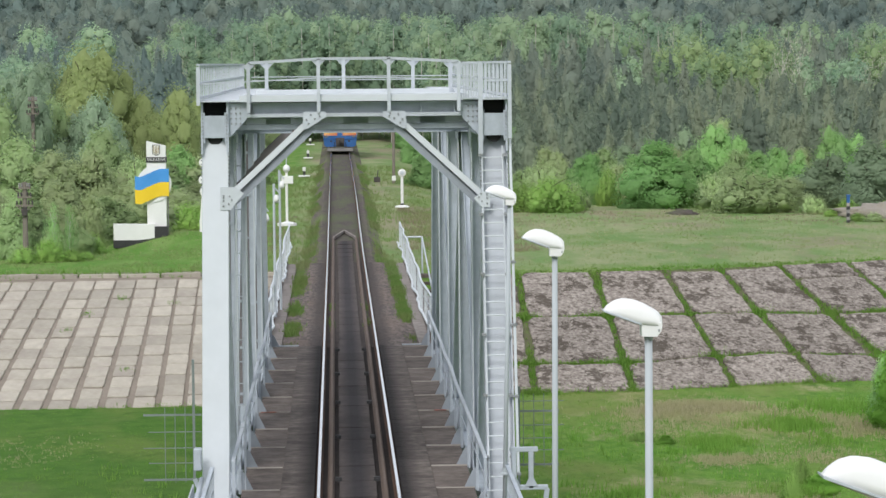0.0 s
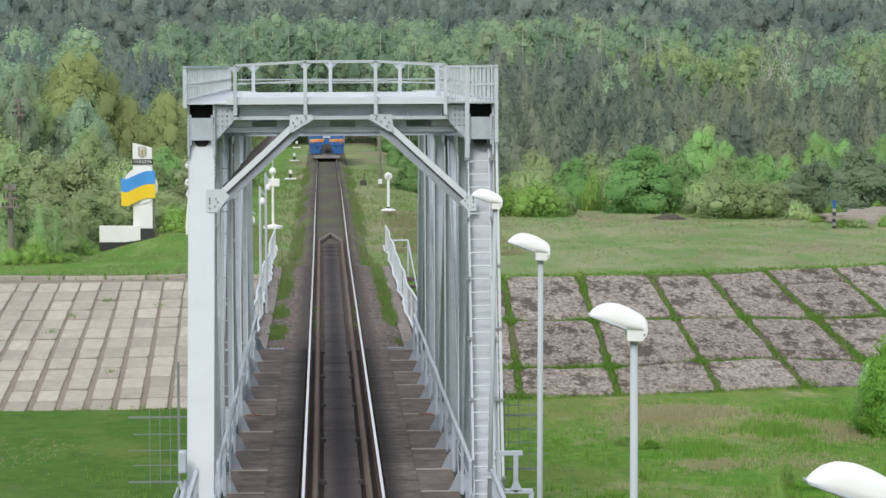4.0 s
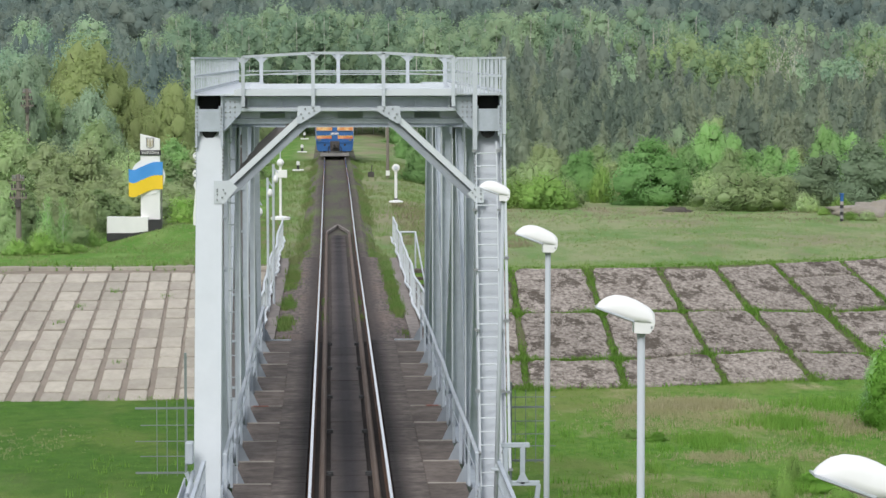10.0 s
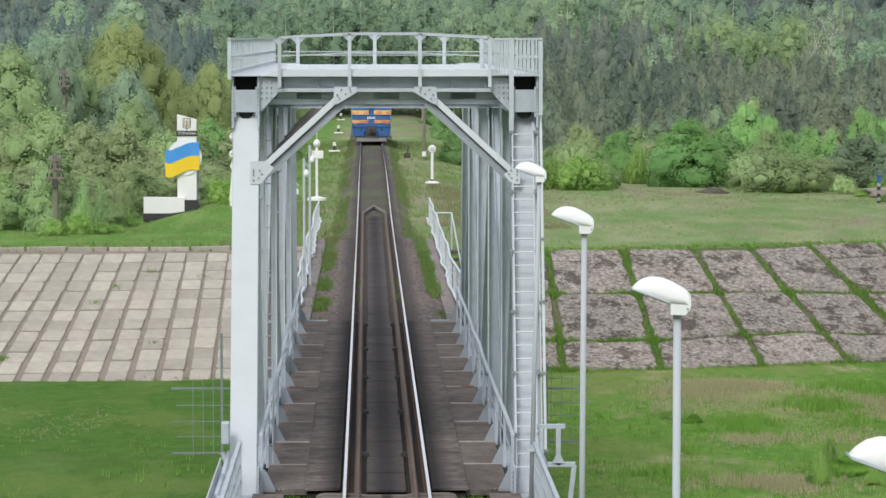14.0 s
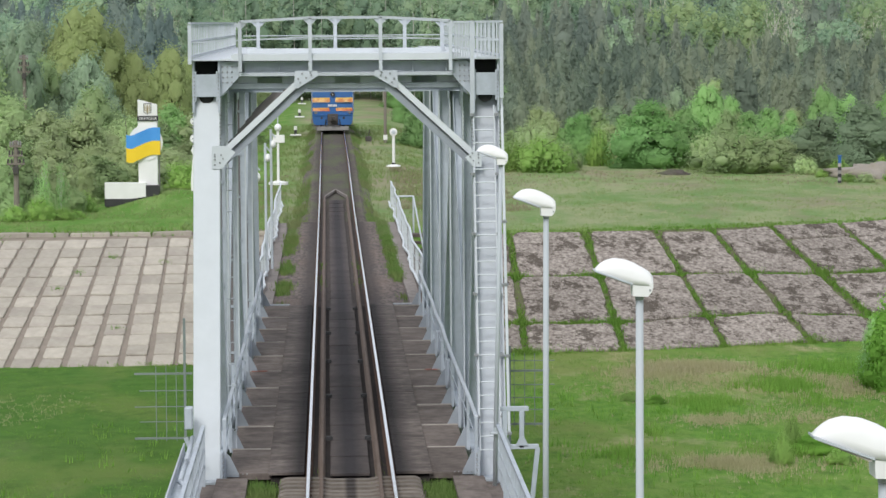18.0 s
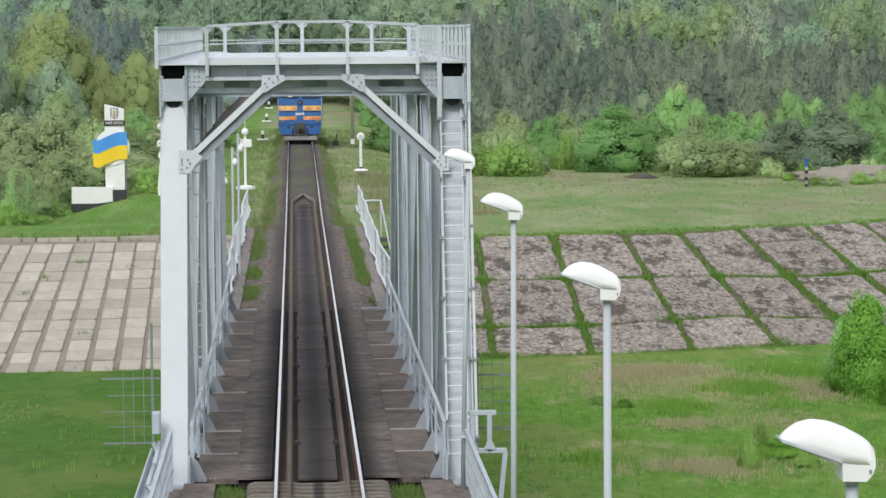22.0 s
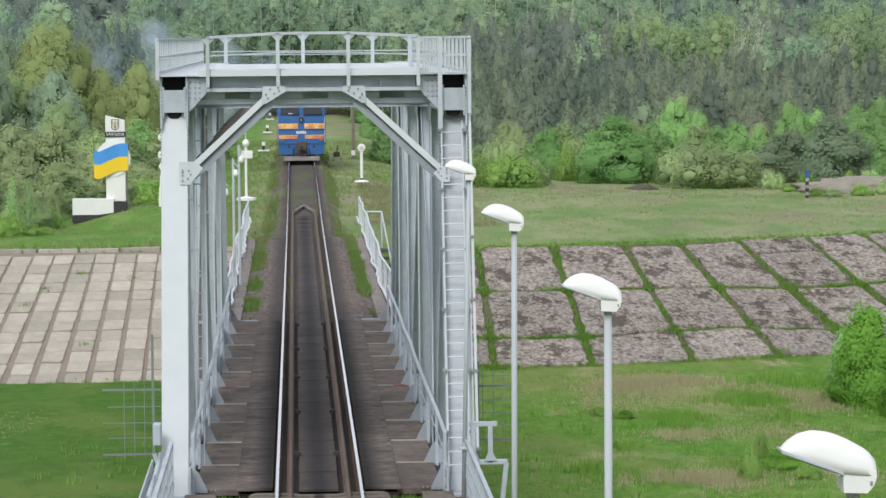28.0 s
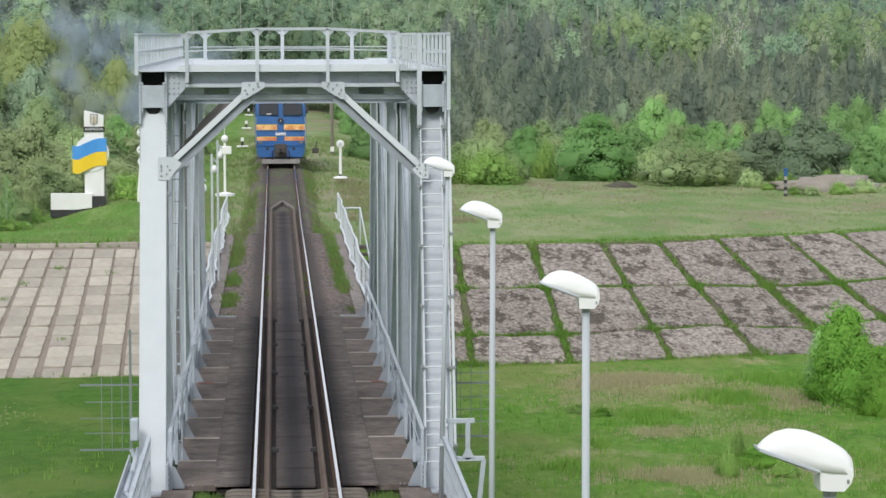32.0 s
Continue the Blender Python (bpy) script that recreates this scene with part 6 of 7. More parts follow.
def row(kind, wide, places):
    """Plants of one kind at their bearing, distance, height and width."""
    for u, d, h, w in places:
        plant(kind, px(u, d), d, h, w * (wide if d > 152 else 1.0), rnd.uniform(0, 360), rnd.randrange(2))


row("hedge_bush", 1.0, [(73.5, 178, 2.3, 5.6), (66, 180, 2, 4.4), (94, 186, 2.7, 2.2), (177, 172, 0.9, 1.8), (192, 170, 1.1, 1.5), (180, 167, 0.6, 1.5), (196, 167, 0.8, 2), (171, 170, 0.5, 1.3)])
row("grey_shrub", 1.0, [(71, 183, 3.3, 5), (81, 180, 2, 3.2), (144, 178, 2.9, 8.4), (131, 182, 2.5, 4.4), (165, 175, 1.3, 2.4), (199, 171, 1.2, 2.2), (186, 166.5, 0.7, 1.7), (205, 168, 0.9, 2.4)])
row("round_bush", 1.0, [(87, 190, 3.7, 4.4), (110.5, 184, 4.5, 6.8)])
row("bright_bush", 1.0, [(123, 188, 3.8, 4), (153, 187, 3.8, 3.8), (145, 189, 3.4, 3.2), (160, 185, 3.5, 3), (206, 178, 3.4, 4), (232, 178, 3.4, 4.2), (31, 205, 2.6, 4.4), (45, 200, 2.6, 4.2)])
row("leafy_tree", 1.0, [(131, 196, 5, 4), (139, 194, 4.3, 2.8), (172, 191, 4.7, 3.8), (195, 185, 4.6, 3.8), (179, 192, 4.2, 3.4), (215, 184, 4.8, 4.2), (203, 190, 5, 3.8), (38, 214, 3.8, 4.4), (60, 205, 4.4, 4.4)])
row("grey_tree", 1.0, [(133, 199, 5.4, 3.4)])
row("willow_bush", 1.0, [(156, 180, 2.2, 4.6), (53, 196, 3, 4.6)])
row("young_pine", 1.0, [(169, 183, 3.6, 6.6), (187, 181, 4.5, 7.2), (224, 183, 4.6, 4.6), (99, 196, 4, 4), (121, 200, 5, 4.4)])
# filler undergrowth between them
for i in range(36):
    u = 62 + 5.0 * i + rnd.uniform(-1.5, 1.5)
    d = rnd.uniform(188, 198)
    plant(rnd.choice(("pale_bush", "bright_bush", "willow_bush", "bright_bush", "pale_bush")), px(u, d), d, rnd.uniform(2.2, 3.9), rnd.uniform(3.0, 4.6), rnd.uniform(0, 360), rnd.randrange(2))
row("bright_bush", 1.0, [(27, 258, 2.6, 4.2), (24, 300, 2.6, 4.4), (31, 300, 3.2, 5.0)])
row("willow_bush", 1.0, [(-22, 290, 2.4, 5.0), (-28, 264, 2.8, 4.6), (-16, 312, 2.2, 5.4)])
# thicket behind and beside the sign
row("tall_willow", 1.1, [(-83, 205, 10.3, 8.0), (-74, 207, 8.8, 5.4), (-90, 207, 9.2, 5.4), (-67, 206, 7.2, 4.6), (-53, 200, 7.6, 4.8), (-46, 204, 7.2, 4.2), (-62, 203, 6.2, 4.4)])
row("teal_birch", 1.5, [(-99, 212, 10, 3.8), (-105, 192, 9.4, 3.4), (-112, 196, 9, 4), (-131, 196, 8.4, 4.8), (-82, 193, 7.3, 3.2), (-88, 196, 6.4, 2.8), (-77, 196, 6, 2.6)])
row("pale_tree", 1.5, [(-121, 190, 8.6, 4.6), (-140, 188, 8, 4.8), (-97, 196, 7, 3.2), (-80, 173, 5.6, 3), (-109, 162, 5.4, 4), (-128, 166, 5.4, 4.4), (-32, 210, 3.8, 4)])
row("young_pine", 1.1, [(-92, 183, 5, 3.4), (-73, 185, 5.2, 3), (-87, 185, 4.4, 3)])
row("grey_shrub", 1.5, [(-69, 170, 4.4, 3.2), (-75, 175, 4.6, 2.8), (-97, 141, 1.7, 2.4)])
row("willow_bush", 1.5, [(-83, 162, 5, 3.8), (-97, 161, 5.1, 3.6), (-90, 164, 4.4, 3), (-76, 164, 3.6, 3.2), (-118, 164, 5, 4.2), (-138, 164, 5, 4.4), (-47, 181, 4, 3.8), (-57, 168, 2.6, 3.8), (-48, 171, 2.6, 3.8), (-37, 196, 3.2, 4), (-40, 208, 4.4, 4), (-71, 160, 3, 3.2), (-64, 162, 2.8, 3.4), (-98, 146, 3, 3), (-90, 147, 2.7, 3), (-117, 145, 3.4, 3.4)])
row("willow_bush", 1.5, [(-131, 146, 3.4, 3.6), (-84, 152, 2.8, 3), (-95, 153, 3.6, 3)])
row("bright_bush", 1.5, [(-65, 177, 3.6, 4.4), (-53, 181, 4.6, 3)])
row("pale_bush", 1.5, [(-58, 179, 3.6, 4), (-41, 186, 3.6, 4), (-78, 156, 2.4, 3.2), (-104, 143, 2.9, 3), (-88, 144, 1.5, 2.2), (-111, 142, 3.2, 3.2), (-124, 143, 3, 3.4), (-104, 153, 3.8, 3.2)])
row("hedge_bush", 1.5, [(-52, 163, 1.7, 3), (-45, 164, 1.6, 3), (-99, 139, 1.2, 2.4), (-84, 148, 1.2, 2.0), (-91, 139, 0.7, 1.8), (-107, 138, 0.9, 2.0), (-86, 141, 0.5, 1.5)])
row("slim_birch", 1.1, [(-97, 139.5, 3, 1), (-91.5, 139.2, 2.9, 0.9)])
# bushes on the flood plain
for kind, u, d, h, w in (("meadow_bush", 198, 103, 3.7, 3.5), ("meadow_bush", 211, 100, 2.5, 2.4), ("leafy_tree", 190, 105, 2.6, 1.7), ("hedge_bush", 157, 86, 1.05, 0.95), ("hedge_bush", 178, 86, 0.6, 1.2), ("meadow_bush", 169, 88.4, 0.75, 2.2), ("hedge_bush", 105, 101, 0.42, 1.5), ("hedge_bush", 160, 89.4, 1.15, 0.9), ("meadow_bush", 113, 100, 0.4, 0.9)):
    plant(kind, px(u, d), d, h, w, rnd.uniform(0, 360), rnd.randrange(2))


def forest(name, label, material, bark, zones, gap, width, n, size, base, lobes, shape, seed, clear=0.0, trunk=0.0, core=0.76, vary=(0.84, 1.13)):
    """A far wood as one body of trees: crowns of leaf masses and sprays, and plain stems.
    A zone: nearest and farthest row, bearings from and to, height of the first and the last row."""
    rg = np.random.default_rng(seed)
    vs, fs, ns, tone, off = [], [], [], [], 0
    tb = B()
    needles = shape != "round"
    for d0, d1, u0, u1, h0, h1 in zones:
        d = d0
        while d < d1:
            u = u0
            while u < u1:
                dd = d + rg.uniform(-0.45, 0.45) * gap
                uu = u + rg.uniform(-0.45, 0.45) * gap / d * 1000
                u += gap / d * 1000
                x = px(uu, dd)
                if abs(x) < clear:
                    continue
                t = (dd - d0) / max(d1 - d0, 1)
                h = (h0 + (h1 - h0) * t) * rg.uniform(*vary)
                v, f, vn = crown(rg, h, h * width * rg.uniform(0.8, 1.2), n, size * h ** 0.5, base, lobes, shape, 0.42 if needles else 0.7, 2.2 if needles else 0.6, core if needles else core * 0.72, 0.15 if needles else 0.25, 0.5 if needles else 0.8)
                ns.append(vn)
                tone.append(np.full(len(f), rg.integers(0, 3), np.int32))
                z = ground_z(x, dd)
                vs.append(v + np.array([x, dd, z]))
                fs.append(f + off)
                off += len(v)
                if trunk:
                    lean = rg.uniform(-0.02, 0.02) * h
                    rod(tb, (x, dd - 0.02 * h, z - 0.1), (x + lean, dd - 0.10 * h, z + h * 0.9), trunk, trunk * 0.5, 5)
            d += gap * 0.9
    me = mesh_np(name, np.concatenate(vs), np.concatenate(fs), 3)
    set_normals(me, np.concatenate(ns))
    for m in material:
        me.materials.append(m)
    me.polygons.foreach_set("material_index", np.concatenate(tone))
    ob = tagged(new(name, me), label, "forest", kind="stuff")
    if trunk:
        part("stems", tb, bark, ob)
    else:
        tb.free()
    return ob


# the woods: young pines behind the bushes, mixed clumps behind them, tall pines on the skyline
forest("young_pine_wood", "dense stand of young dull-green pines", L_PINE, BARK, [(198, 262, 62, 245, 4.8, 7.2)], 2.8, 0.24, 2600, 0.095, 0.12, 10, "spire", 3, 9.0, vary=(0.8, 1.18))
forest("clump_pine_wood", "darker taller pines behind the young stand", L_CLUMP, BARK, [(266, 300, 58, 108, 9.0, 11.0), (262, 282, 120, 132, 8.4, 9.0), (290, 340, 150, 245, 9.5, 11.5)], 3.4, 0.20, 2200, 0.10, 0.15, 11, "spire", 7, 8.5)
forest("left_pine_wood", "dark pines behind the thicket, blued for haze", L_DEEPPINE, BARK, [(226, 268, -73, -54, 9.0, 11.0), (255, 300, -150, -96, 9.5, 12.0)], 3.4, 0.20, 2200, 0.10, 0.15, 11, "spire", 10, 8.5)
forest("birch_wood", "light green birches in young leaf", L_BIRCH, BIRCH, [(305, 345, 68, 128, 13.0, 14.5), (272, 320, -56, -8, 10.5, 13.5), (272, 320, 8, 50, 9.0, 12.5), (320, 350, 140, 245, 12.0, 13.5)], 5.4, 0.24, 2900, 0.075, 0.2, 30, "round", 4, 8.5, 0.055)
forest("closing_birch_wood", "light green birches that close the view along the line", L_BIRCH, BIRCH, [(318, 352, -46, 78, 13.2, 14.6)], 5.0, 0.25, 2900, 0.075, 0.2, 30, "round", 14, 0.0, 0.055, vary=(0.9, 1.1))
forest("aspen_wood", "yellow-green broadleaf trees in young leaf", L_ASPEN, BARK, [(274, 300, 110, 146, 9.5, 12.0), (274, 290, 186, 245, 10.0, 12.0)], 5.0, 0.36, 3600, 0.075, 0.1, 40, "round", 5, 8.5, core=0.5)
forest("teal_wood", "blue-green birches in young leaf", L_TEALWOOD, BIRCH, [(268, 290, 164, 186, 8.5, 10.5), (270, 284, 100, 112, 9.0, 10.5), (222, 262, -150, -92, 7.0, 10.5), (300, 330, -97, -74, 12.0, 13.5)], 4.6, 0.25, 2900, 0.075, 0.1, 30, "round", 9, 8.5)
forest("tall_pine_wood", "tall dark pine forest on the skyline", L_DARKPINE, BARK, [(352, 470, -155, 250, 12.0, 18.5)], 7.6, 0.21, 1500, 0.115, 0.4, 12, "pine", 8, 0.0, vary=(0.9, 1.06))
forest("skyline_pine_wood", "even dark crest of the pine forest", L_DARKPINE, BARK, [(478, 500, -165, 265, 20.6, 21.8)], 4.6, 0.17, 1000, 0.115, 0.5, 9, "pine", 18, 0.0, vary=(0.95, 1.03))
row("bare_birch", 1.0, [(95, 300, 13.6, 2.6), (105, 302, 13.4, 2.4), (111.5, 300, 13.8, 2.2), (115.5, 302, 14.0, 2.4), (147, 270, 9.2, 2.2), (154, 268, 12.0, 5.0), (160, 269, 11.6, 5.0), (171, 266, 8.0, 2.0), (184, 264, 9.6, 3.6), (190, 268, 10.6, 4.0), (-52, 268, 11.6, 3.0), (-60, 266, 12.2, 2.6), (-134, 250, 10.0, 2.4), (-129, 252, 9.5, 2.4), (206, 268, 11.0, 4.0)])


def grass_patch(name, label, material, boxes, seed, blade=(0.10, 0.30), width=0.02):
    """Tufts of grass: five thin bent blades each."""
    rg = np.random.default_rng(seed)
    vs, fs, off = [], [], 0
    for (x0, x1, y0, y1, n, k) in boxes:
        if n < 0:
            # a patch that thins out towards its rim
            xs, ys = rg.normal((x0 + x1) / 2, (x1 - x0) / 4, -n), rg.normal((y0 + y1) / 2, (y1 - y0) / 4, -n)
        else:
            xs, ys = rg.uniform(x0, x1, n), rg.uniform(y0, y1, n)
        for x, y in zip(xs, ys):
            if noise.noise((x * 0.35, y * 0.25, seed * 2.7)) < rg.uniform(-0.5, 0.35):
                continue
            z = ground_z(x, y) - 0.02
            for b in range(5):
                a = rg.uniform(0, 6.28)
                h = rg.uniform(*blade) * k
                bx, by = x + rg.normal() * 0.07 * k, y + rg.normal() * 0.07 * k
                c, s = math.cos(a), math.sin(a)
                w = width * k
                vs += [(bx - s * w, by + c * w, z), (bx + s * w, by - c * w, z), (bx + c * h * 0.35, by + s * h * 0.35, z + h)]
                fs.append((off, off + 1, off + 2))
                off += 3
    me = mesh_np(name, vs, fs, 3)
    me.materials.append(material)
    return tagged(new(name, me), label, "grass", kind="stuff")


grass_patch("meadow_grass", "fresh green meadow grass on the flood plain", GRASS, [(-19, -2.5, 78, 113.5, 6000, 0.8), (2.5, 26, 76, 119, 14000, 0.9)], 21, (0.04, 0.11), 0.012)
grass_patch("tall_meadow_grass", "taller clumps of green meadow weeds", GRASS, [(3.5, 26, 78, 104, 700, 1.5), (-16, -4, 80, 96, 150, 1.3), (9.6, 10.6, 92.4, 93.8, -60, 1.4), (11.8, 13.0, 97.3, 98.9, -70, 1.4), (8.4, 9.3, 86, 88, -60, 1.4), (10.6, 11.4, 97.2, 98.6, -50, 1.3), (15.5, 17.5, 99, 102, -110, 1.5), (13.8, 14.8, 103.5, 105, -40, 1.4), (17, 22, 78, 90, 700, 1.7), (9.2, 11.2, 99.8, 101.8, -420, 1.5), (13.2, 15.8, 87.2, 90, -600, 1.7), (15, 17.5, 102.5, 106.5, -420, 1.5), (7.6, 9.6, 86.5, 89.5, -200, 1.4), (11.5, 14, 99, 101.5, -260, 1.3), (16.5, 20.5, 107, 112, -500, 1.5)], 26, (0.10, 0.26), 0.014)
grass_patch("dry_meadow_grass", "tufts of dry straw-coloured grass", GRASS_DRY, [(4, 26, 80, 112, 900, 0.9), (10.5, 16.8, 104, 113, -5200, 1.0), (9.5, 13, 101, 106, -1300, 0.9), (13, 18, 93, 101, -900, 1.0), (9.2, 13.4, 83.6, 87.6, -3200, 1.2), (10.8, 15.2, 106.5, 111.5, -4200, 1.5), (11.2, 13.6, 94.5, 98, -1200, 1.1), (16, 20, 101, 107, -1400, 1.4), (14, 18.5, 84, 92, -900, 1.2), (-14, -9, 96, 106, -500, 0.8)], 22, (0.06, 0.17), 0.012)
grass_patch("field_grass", "short grass of the field behind the dyke", GRASS_FIELD, [(-19, -3.5, 125.5, 156, 9000, 1.0), (3.5, 36, 127, 180, 9000, 1.0)], 23, (0.05, 0.15), 0.014)
grass_patch("field_dry_grass", "dull dry grass of the field", GRASS_DRY, [(3.5, 36, 134, 180, 900, 1.0), (-16, -4, 140, 156, 400, 1.0)], 24, (0.06, 0.16), 0.010)
grass_patch("embankment_grass", "weeds beside the track", GRASS_FIELD, [(-7, -1.7, 127, 240, 4500, 1.0), (1.7, 7, 127, 240, 4500, 1.0)], 25, (0.10, 0.3), 0.016)
grass_patch("brown_weeds", "patch of brown dry weeds beside the track", GRASS_BROWN, [(3.2, 9.5, 140, 172, 3600, 1.1), (9.5, 34, 164, 178, 1400, 1.0), (-4.6, -2.6, 140, 165, 500, 1.0)], 27, (0.08, 0.2), 0.014)


# ---- countable pieces: walkway slabs, planks, sleepers, pavers, bank slabs ----
def worn_block(name, sx, sy, sz, seed, material, rough=0.02, cham=0.02):
    """A block with broken-off corners, centred, its top at 0."""
    rg = random.Random(seed)
    bm = B()
    ring = []
    for (cx, cy) in ((-1, -1), (1, -1), (1, 1), (-1, 1)):
        c = cham * rg.uniform(0.7, 2.2)
        a = (cx * sx / 2, cy * (sy / 2 - c))
        b = (cx * (sx / 2 - c), cy * sy / 2)
        ring += [a, b] if cx * cy > 0 else [b, a]
    ring = [(x + rg.uniform(-rough, rough), y + rg.uniform(-rough, rough)) for x, y in ring]
    order = sorted(ring, key=lambda p: math.atan2(p[1] / sy, p[0] / sx))
    lo = [bm.verts.new((x, y, -sz)) for x, y in order]
    mid = [bm.verts.new((x, y, -cham * 0.6)) for x, y in order]
    top = [bm.verts.new((x * (1 - 1.2 * cham / sx), y * (1 - 1.2 * cham / sy), rg.uniform(-rough, rough) * 0.2)) for x, y in order]
    k = len(order)
    for a, b in ((lo, mid), (mid, top)):
        for i in range(k):
            bm.faces.new((a[i], a[(i + 1) % k], b[(i + 1) % k], b[i]))
    bm.faces.new(top)
    bmesh.ops.recalc_face_normals(bm, faces=bm.faces)
    me = bpy.data.meshes.new(name)
    bm.to_mesh(me)
    bm.free()
    me.materials.append(material)
    return me


def piece(name, me, m, parent):
    ob = new(name, me)
    ob.parent = parent
    ob.matrix_basis = m
    return ob


walkf = thing("walkway", "brown concrete walkway slabs beside the track on the bridge", "walkway", kind="structure")
slabs = [worn_block("slab", 0.84, 3.22, 0.12, i, CONC_WALK, 0.01, 0.012) for i in range(4)]
lips = bpy.data.meshes.new("lip")
bm = box(B(), -0.375, 0.40, -0.02, 0.02, -0.03, 0.004)
bm.to_mesh(lips)
bm.free()
lips.materials.append(CONC_EDGE)
rnd = random.Random(9)
for sx in (-1, 1):
    for i in range(10):
        y = Y0 + STEP * (i + 0.5)
        piece("slab", slabs[rnd.randrange(4)], pose(sx * 1.93, y, -0.11 + rnd.uniform(-0.01, 0.01), rnd.uniform(-0.4, 0.4), 0, 0), walkf)
        piece("slab_lip", lips, pose(sx * 1.96, y + STEP / 2 - 0.075, -0.092, 0, 0, 0 if sx > 0 else 180), walkf)
paths = [worn_block("slab", 0.84, 3.22, 0.12, 60 + i, CONC_GREY, 0.01, 0.012) for i in range(3)]
for sx in (-1, 1):
    for k in range(13):
        y = 90.4 + 2.9 * k
        piece("slab", paths[k % 3], Matrix.Translation((sx * 2.36, y, -0.20 + track_z(y))) @ Matrix.Diagonal((0.54, 0.88, 1, 1)), walkf)
    for k in range(9):
        y = 53.4 - 3.3 * k
        piece("slab", slabs[k % 4], Matrix.Translation((sx * 2.25, y, -0.14)) @ Matrix.Diagonal((0.72, 1, 1, 1)), walkf)
for sx in (-1, 1):
    # near-black strip fills the end gap with painted shade
    part("expansion_gap", box(B(), min(sx * 1.58, sx * 2.36), max(sx * 1.58, sx * 2.36), 88.45, 88.95, -0.16, -0.115), VOID_SHADE, walkf, "dark strip for the shaded gap at the end of the span")
    part("gap_angle", box(B(), min(sx * 1.58, sx * 2.36), max(sx * 1.58, sx * 2.36), 88.66, 88.72, -0.115, -0.08), PAINT_RAIL, walkf)
part("red_mark", box(B(), -2.30, -1.92, Y0 + STEP * 5 - 0.2, Y0 + STEP * 5 - 0.1, -0.095, -0.078), RED, walkf, "faded red paint mark")
part("red_mark", box(B(), 1.98, 2.28, Y0 + STEP * 5 - 0.2, Y0 + STEP * 5 - 0.1, -0.095, -0.078), RED, walkf, "faded red paint mark")

planks = thing("track_planking", "oil-dark ribbed planking beside and between the rails", "planking", kind="structure")
outer = worn_block("side_plank", 0.69, 0.40, 0.05, 4, PLANK_OUT, 0.006, 0.008)
outer.transform(Matrix.Translation((0.345, 0, 0)))
for sx in (-1, 1):
    for i in range(80):
        y = Y0 - 0.1 + 0.415 * (i + 0.5)
        piece("plank", outer, pose(sx * 0.88, y, -0.070 + rnd.uniform(-0.004, 0.004), 0, 0.5 + rnd.uniform(-0.3, 0.3), 0 if sx > 0 else 180), planks)
mid = [worn_block("middle_plank", 0.76, 2.16, 0.05, 20 + i, PLANK_MID, 0.006, 0.01) for i in range(3)]
for i in range(15):
    y = Y0 - 0.1 + 2.22 * (i + 0.5)
    piece("plank", mid[i % 3], pose(0, y, -0.10 + rnd.uniform(-0.008, 0.008)), planks)
for i in range(20):
    y = 89.6 + 2.6 * i
    piece("plank", mid[i % 3], Matrix.Translation((0, y, -0.13 + track_z(y))) @ Matrix.Diagonal((0.9, 1.18, 1, 1)), planks)
clip = bpy.data.meshes.new("clip")
bm = box(box(B(), -0.07, 0.07, -0.05, 0.05, 0, 0.08), -0.03, 0.03, -0.09, 0.09, 0.0, 0.05)
bm.to_mesh(clip)
bm.free()
clip.materials.append(BLACK)
for i in range(5):
    for sx in (-1, 1):
        piece("rail_clip", clip, pose(sx * 0.40, 59.7 + 6.8 * i, -0.10), planks)
bm = B()
box(bm, -1.52, 1.52, Y0, Y1 + 0.3, -0.30, -0.185)
part("bridge_timber_bed", bm, OILY, planks, "oil-dark bed under the rails")

sl = thing("sleepers", "weathered concrete sleepers under the rails", "sleepers", kind="structure")
bm = B()
plate(bm, [(-1.36, -0.11, -0.37), (-1.36, -0.11, -0.25), (-1.32, -0.11, -0.18), (-1.22, -0.11, -0.145), (-0.55, -0.11, -0.15), (-0.35, -0.11, -0.18), (0.35, -0.11, -0.18), (0.55, -0.11, -0.15), (1.22, -0.11, -0.145), (1.32, -0.11, -0.18), (1.36, -0.11, -0.25), (1.36, -0.11, -0.37)], 0.22, 1)
bmesh.ops.recalc_face_normals(bm, faces=bm.faces)
slm = bpy.data.meshes.new("sleeper")
bm.to_mesh(slm)
bm.free()
slm.materials.append(SLEEPER)
for i in range(58):
    piece("sleeper", slm, pose(0, 54.95 - 0.45 * i, rnd.uniform(-0.01, 0.01), 0, 0, rnd.uniform(-0.6, 0.6)), sl)

# pavers on the bank
def bank_point(x, s, lift):
    """A place on the bank, s metres down its slope from the top."""
    t, f = bank_top(x), bank_foot(x)
    l = math.hypot(t - f, FIELD - PLAIN)
    k = s / l
    return Vector((x, t + (f - t) * k, FIELD + (PLAIN - FIELD) * k + lift)), math.degrees(math.atan2(FIELD - PLAIN, t - f))


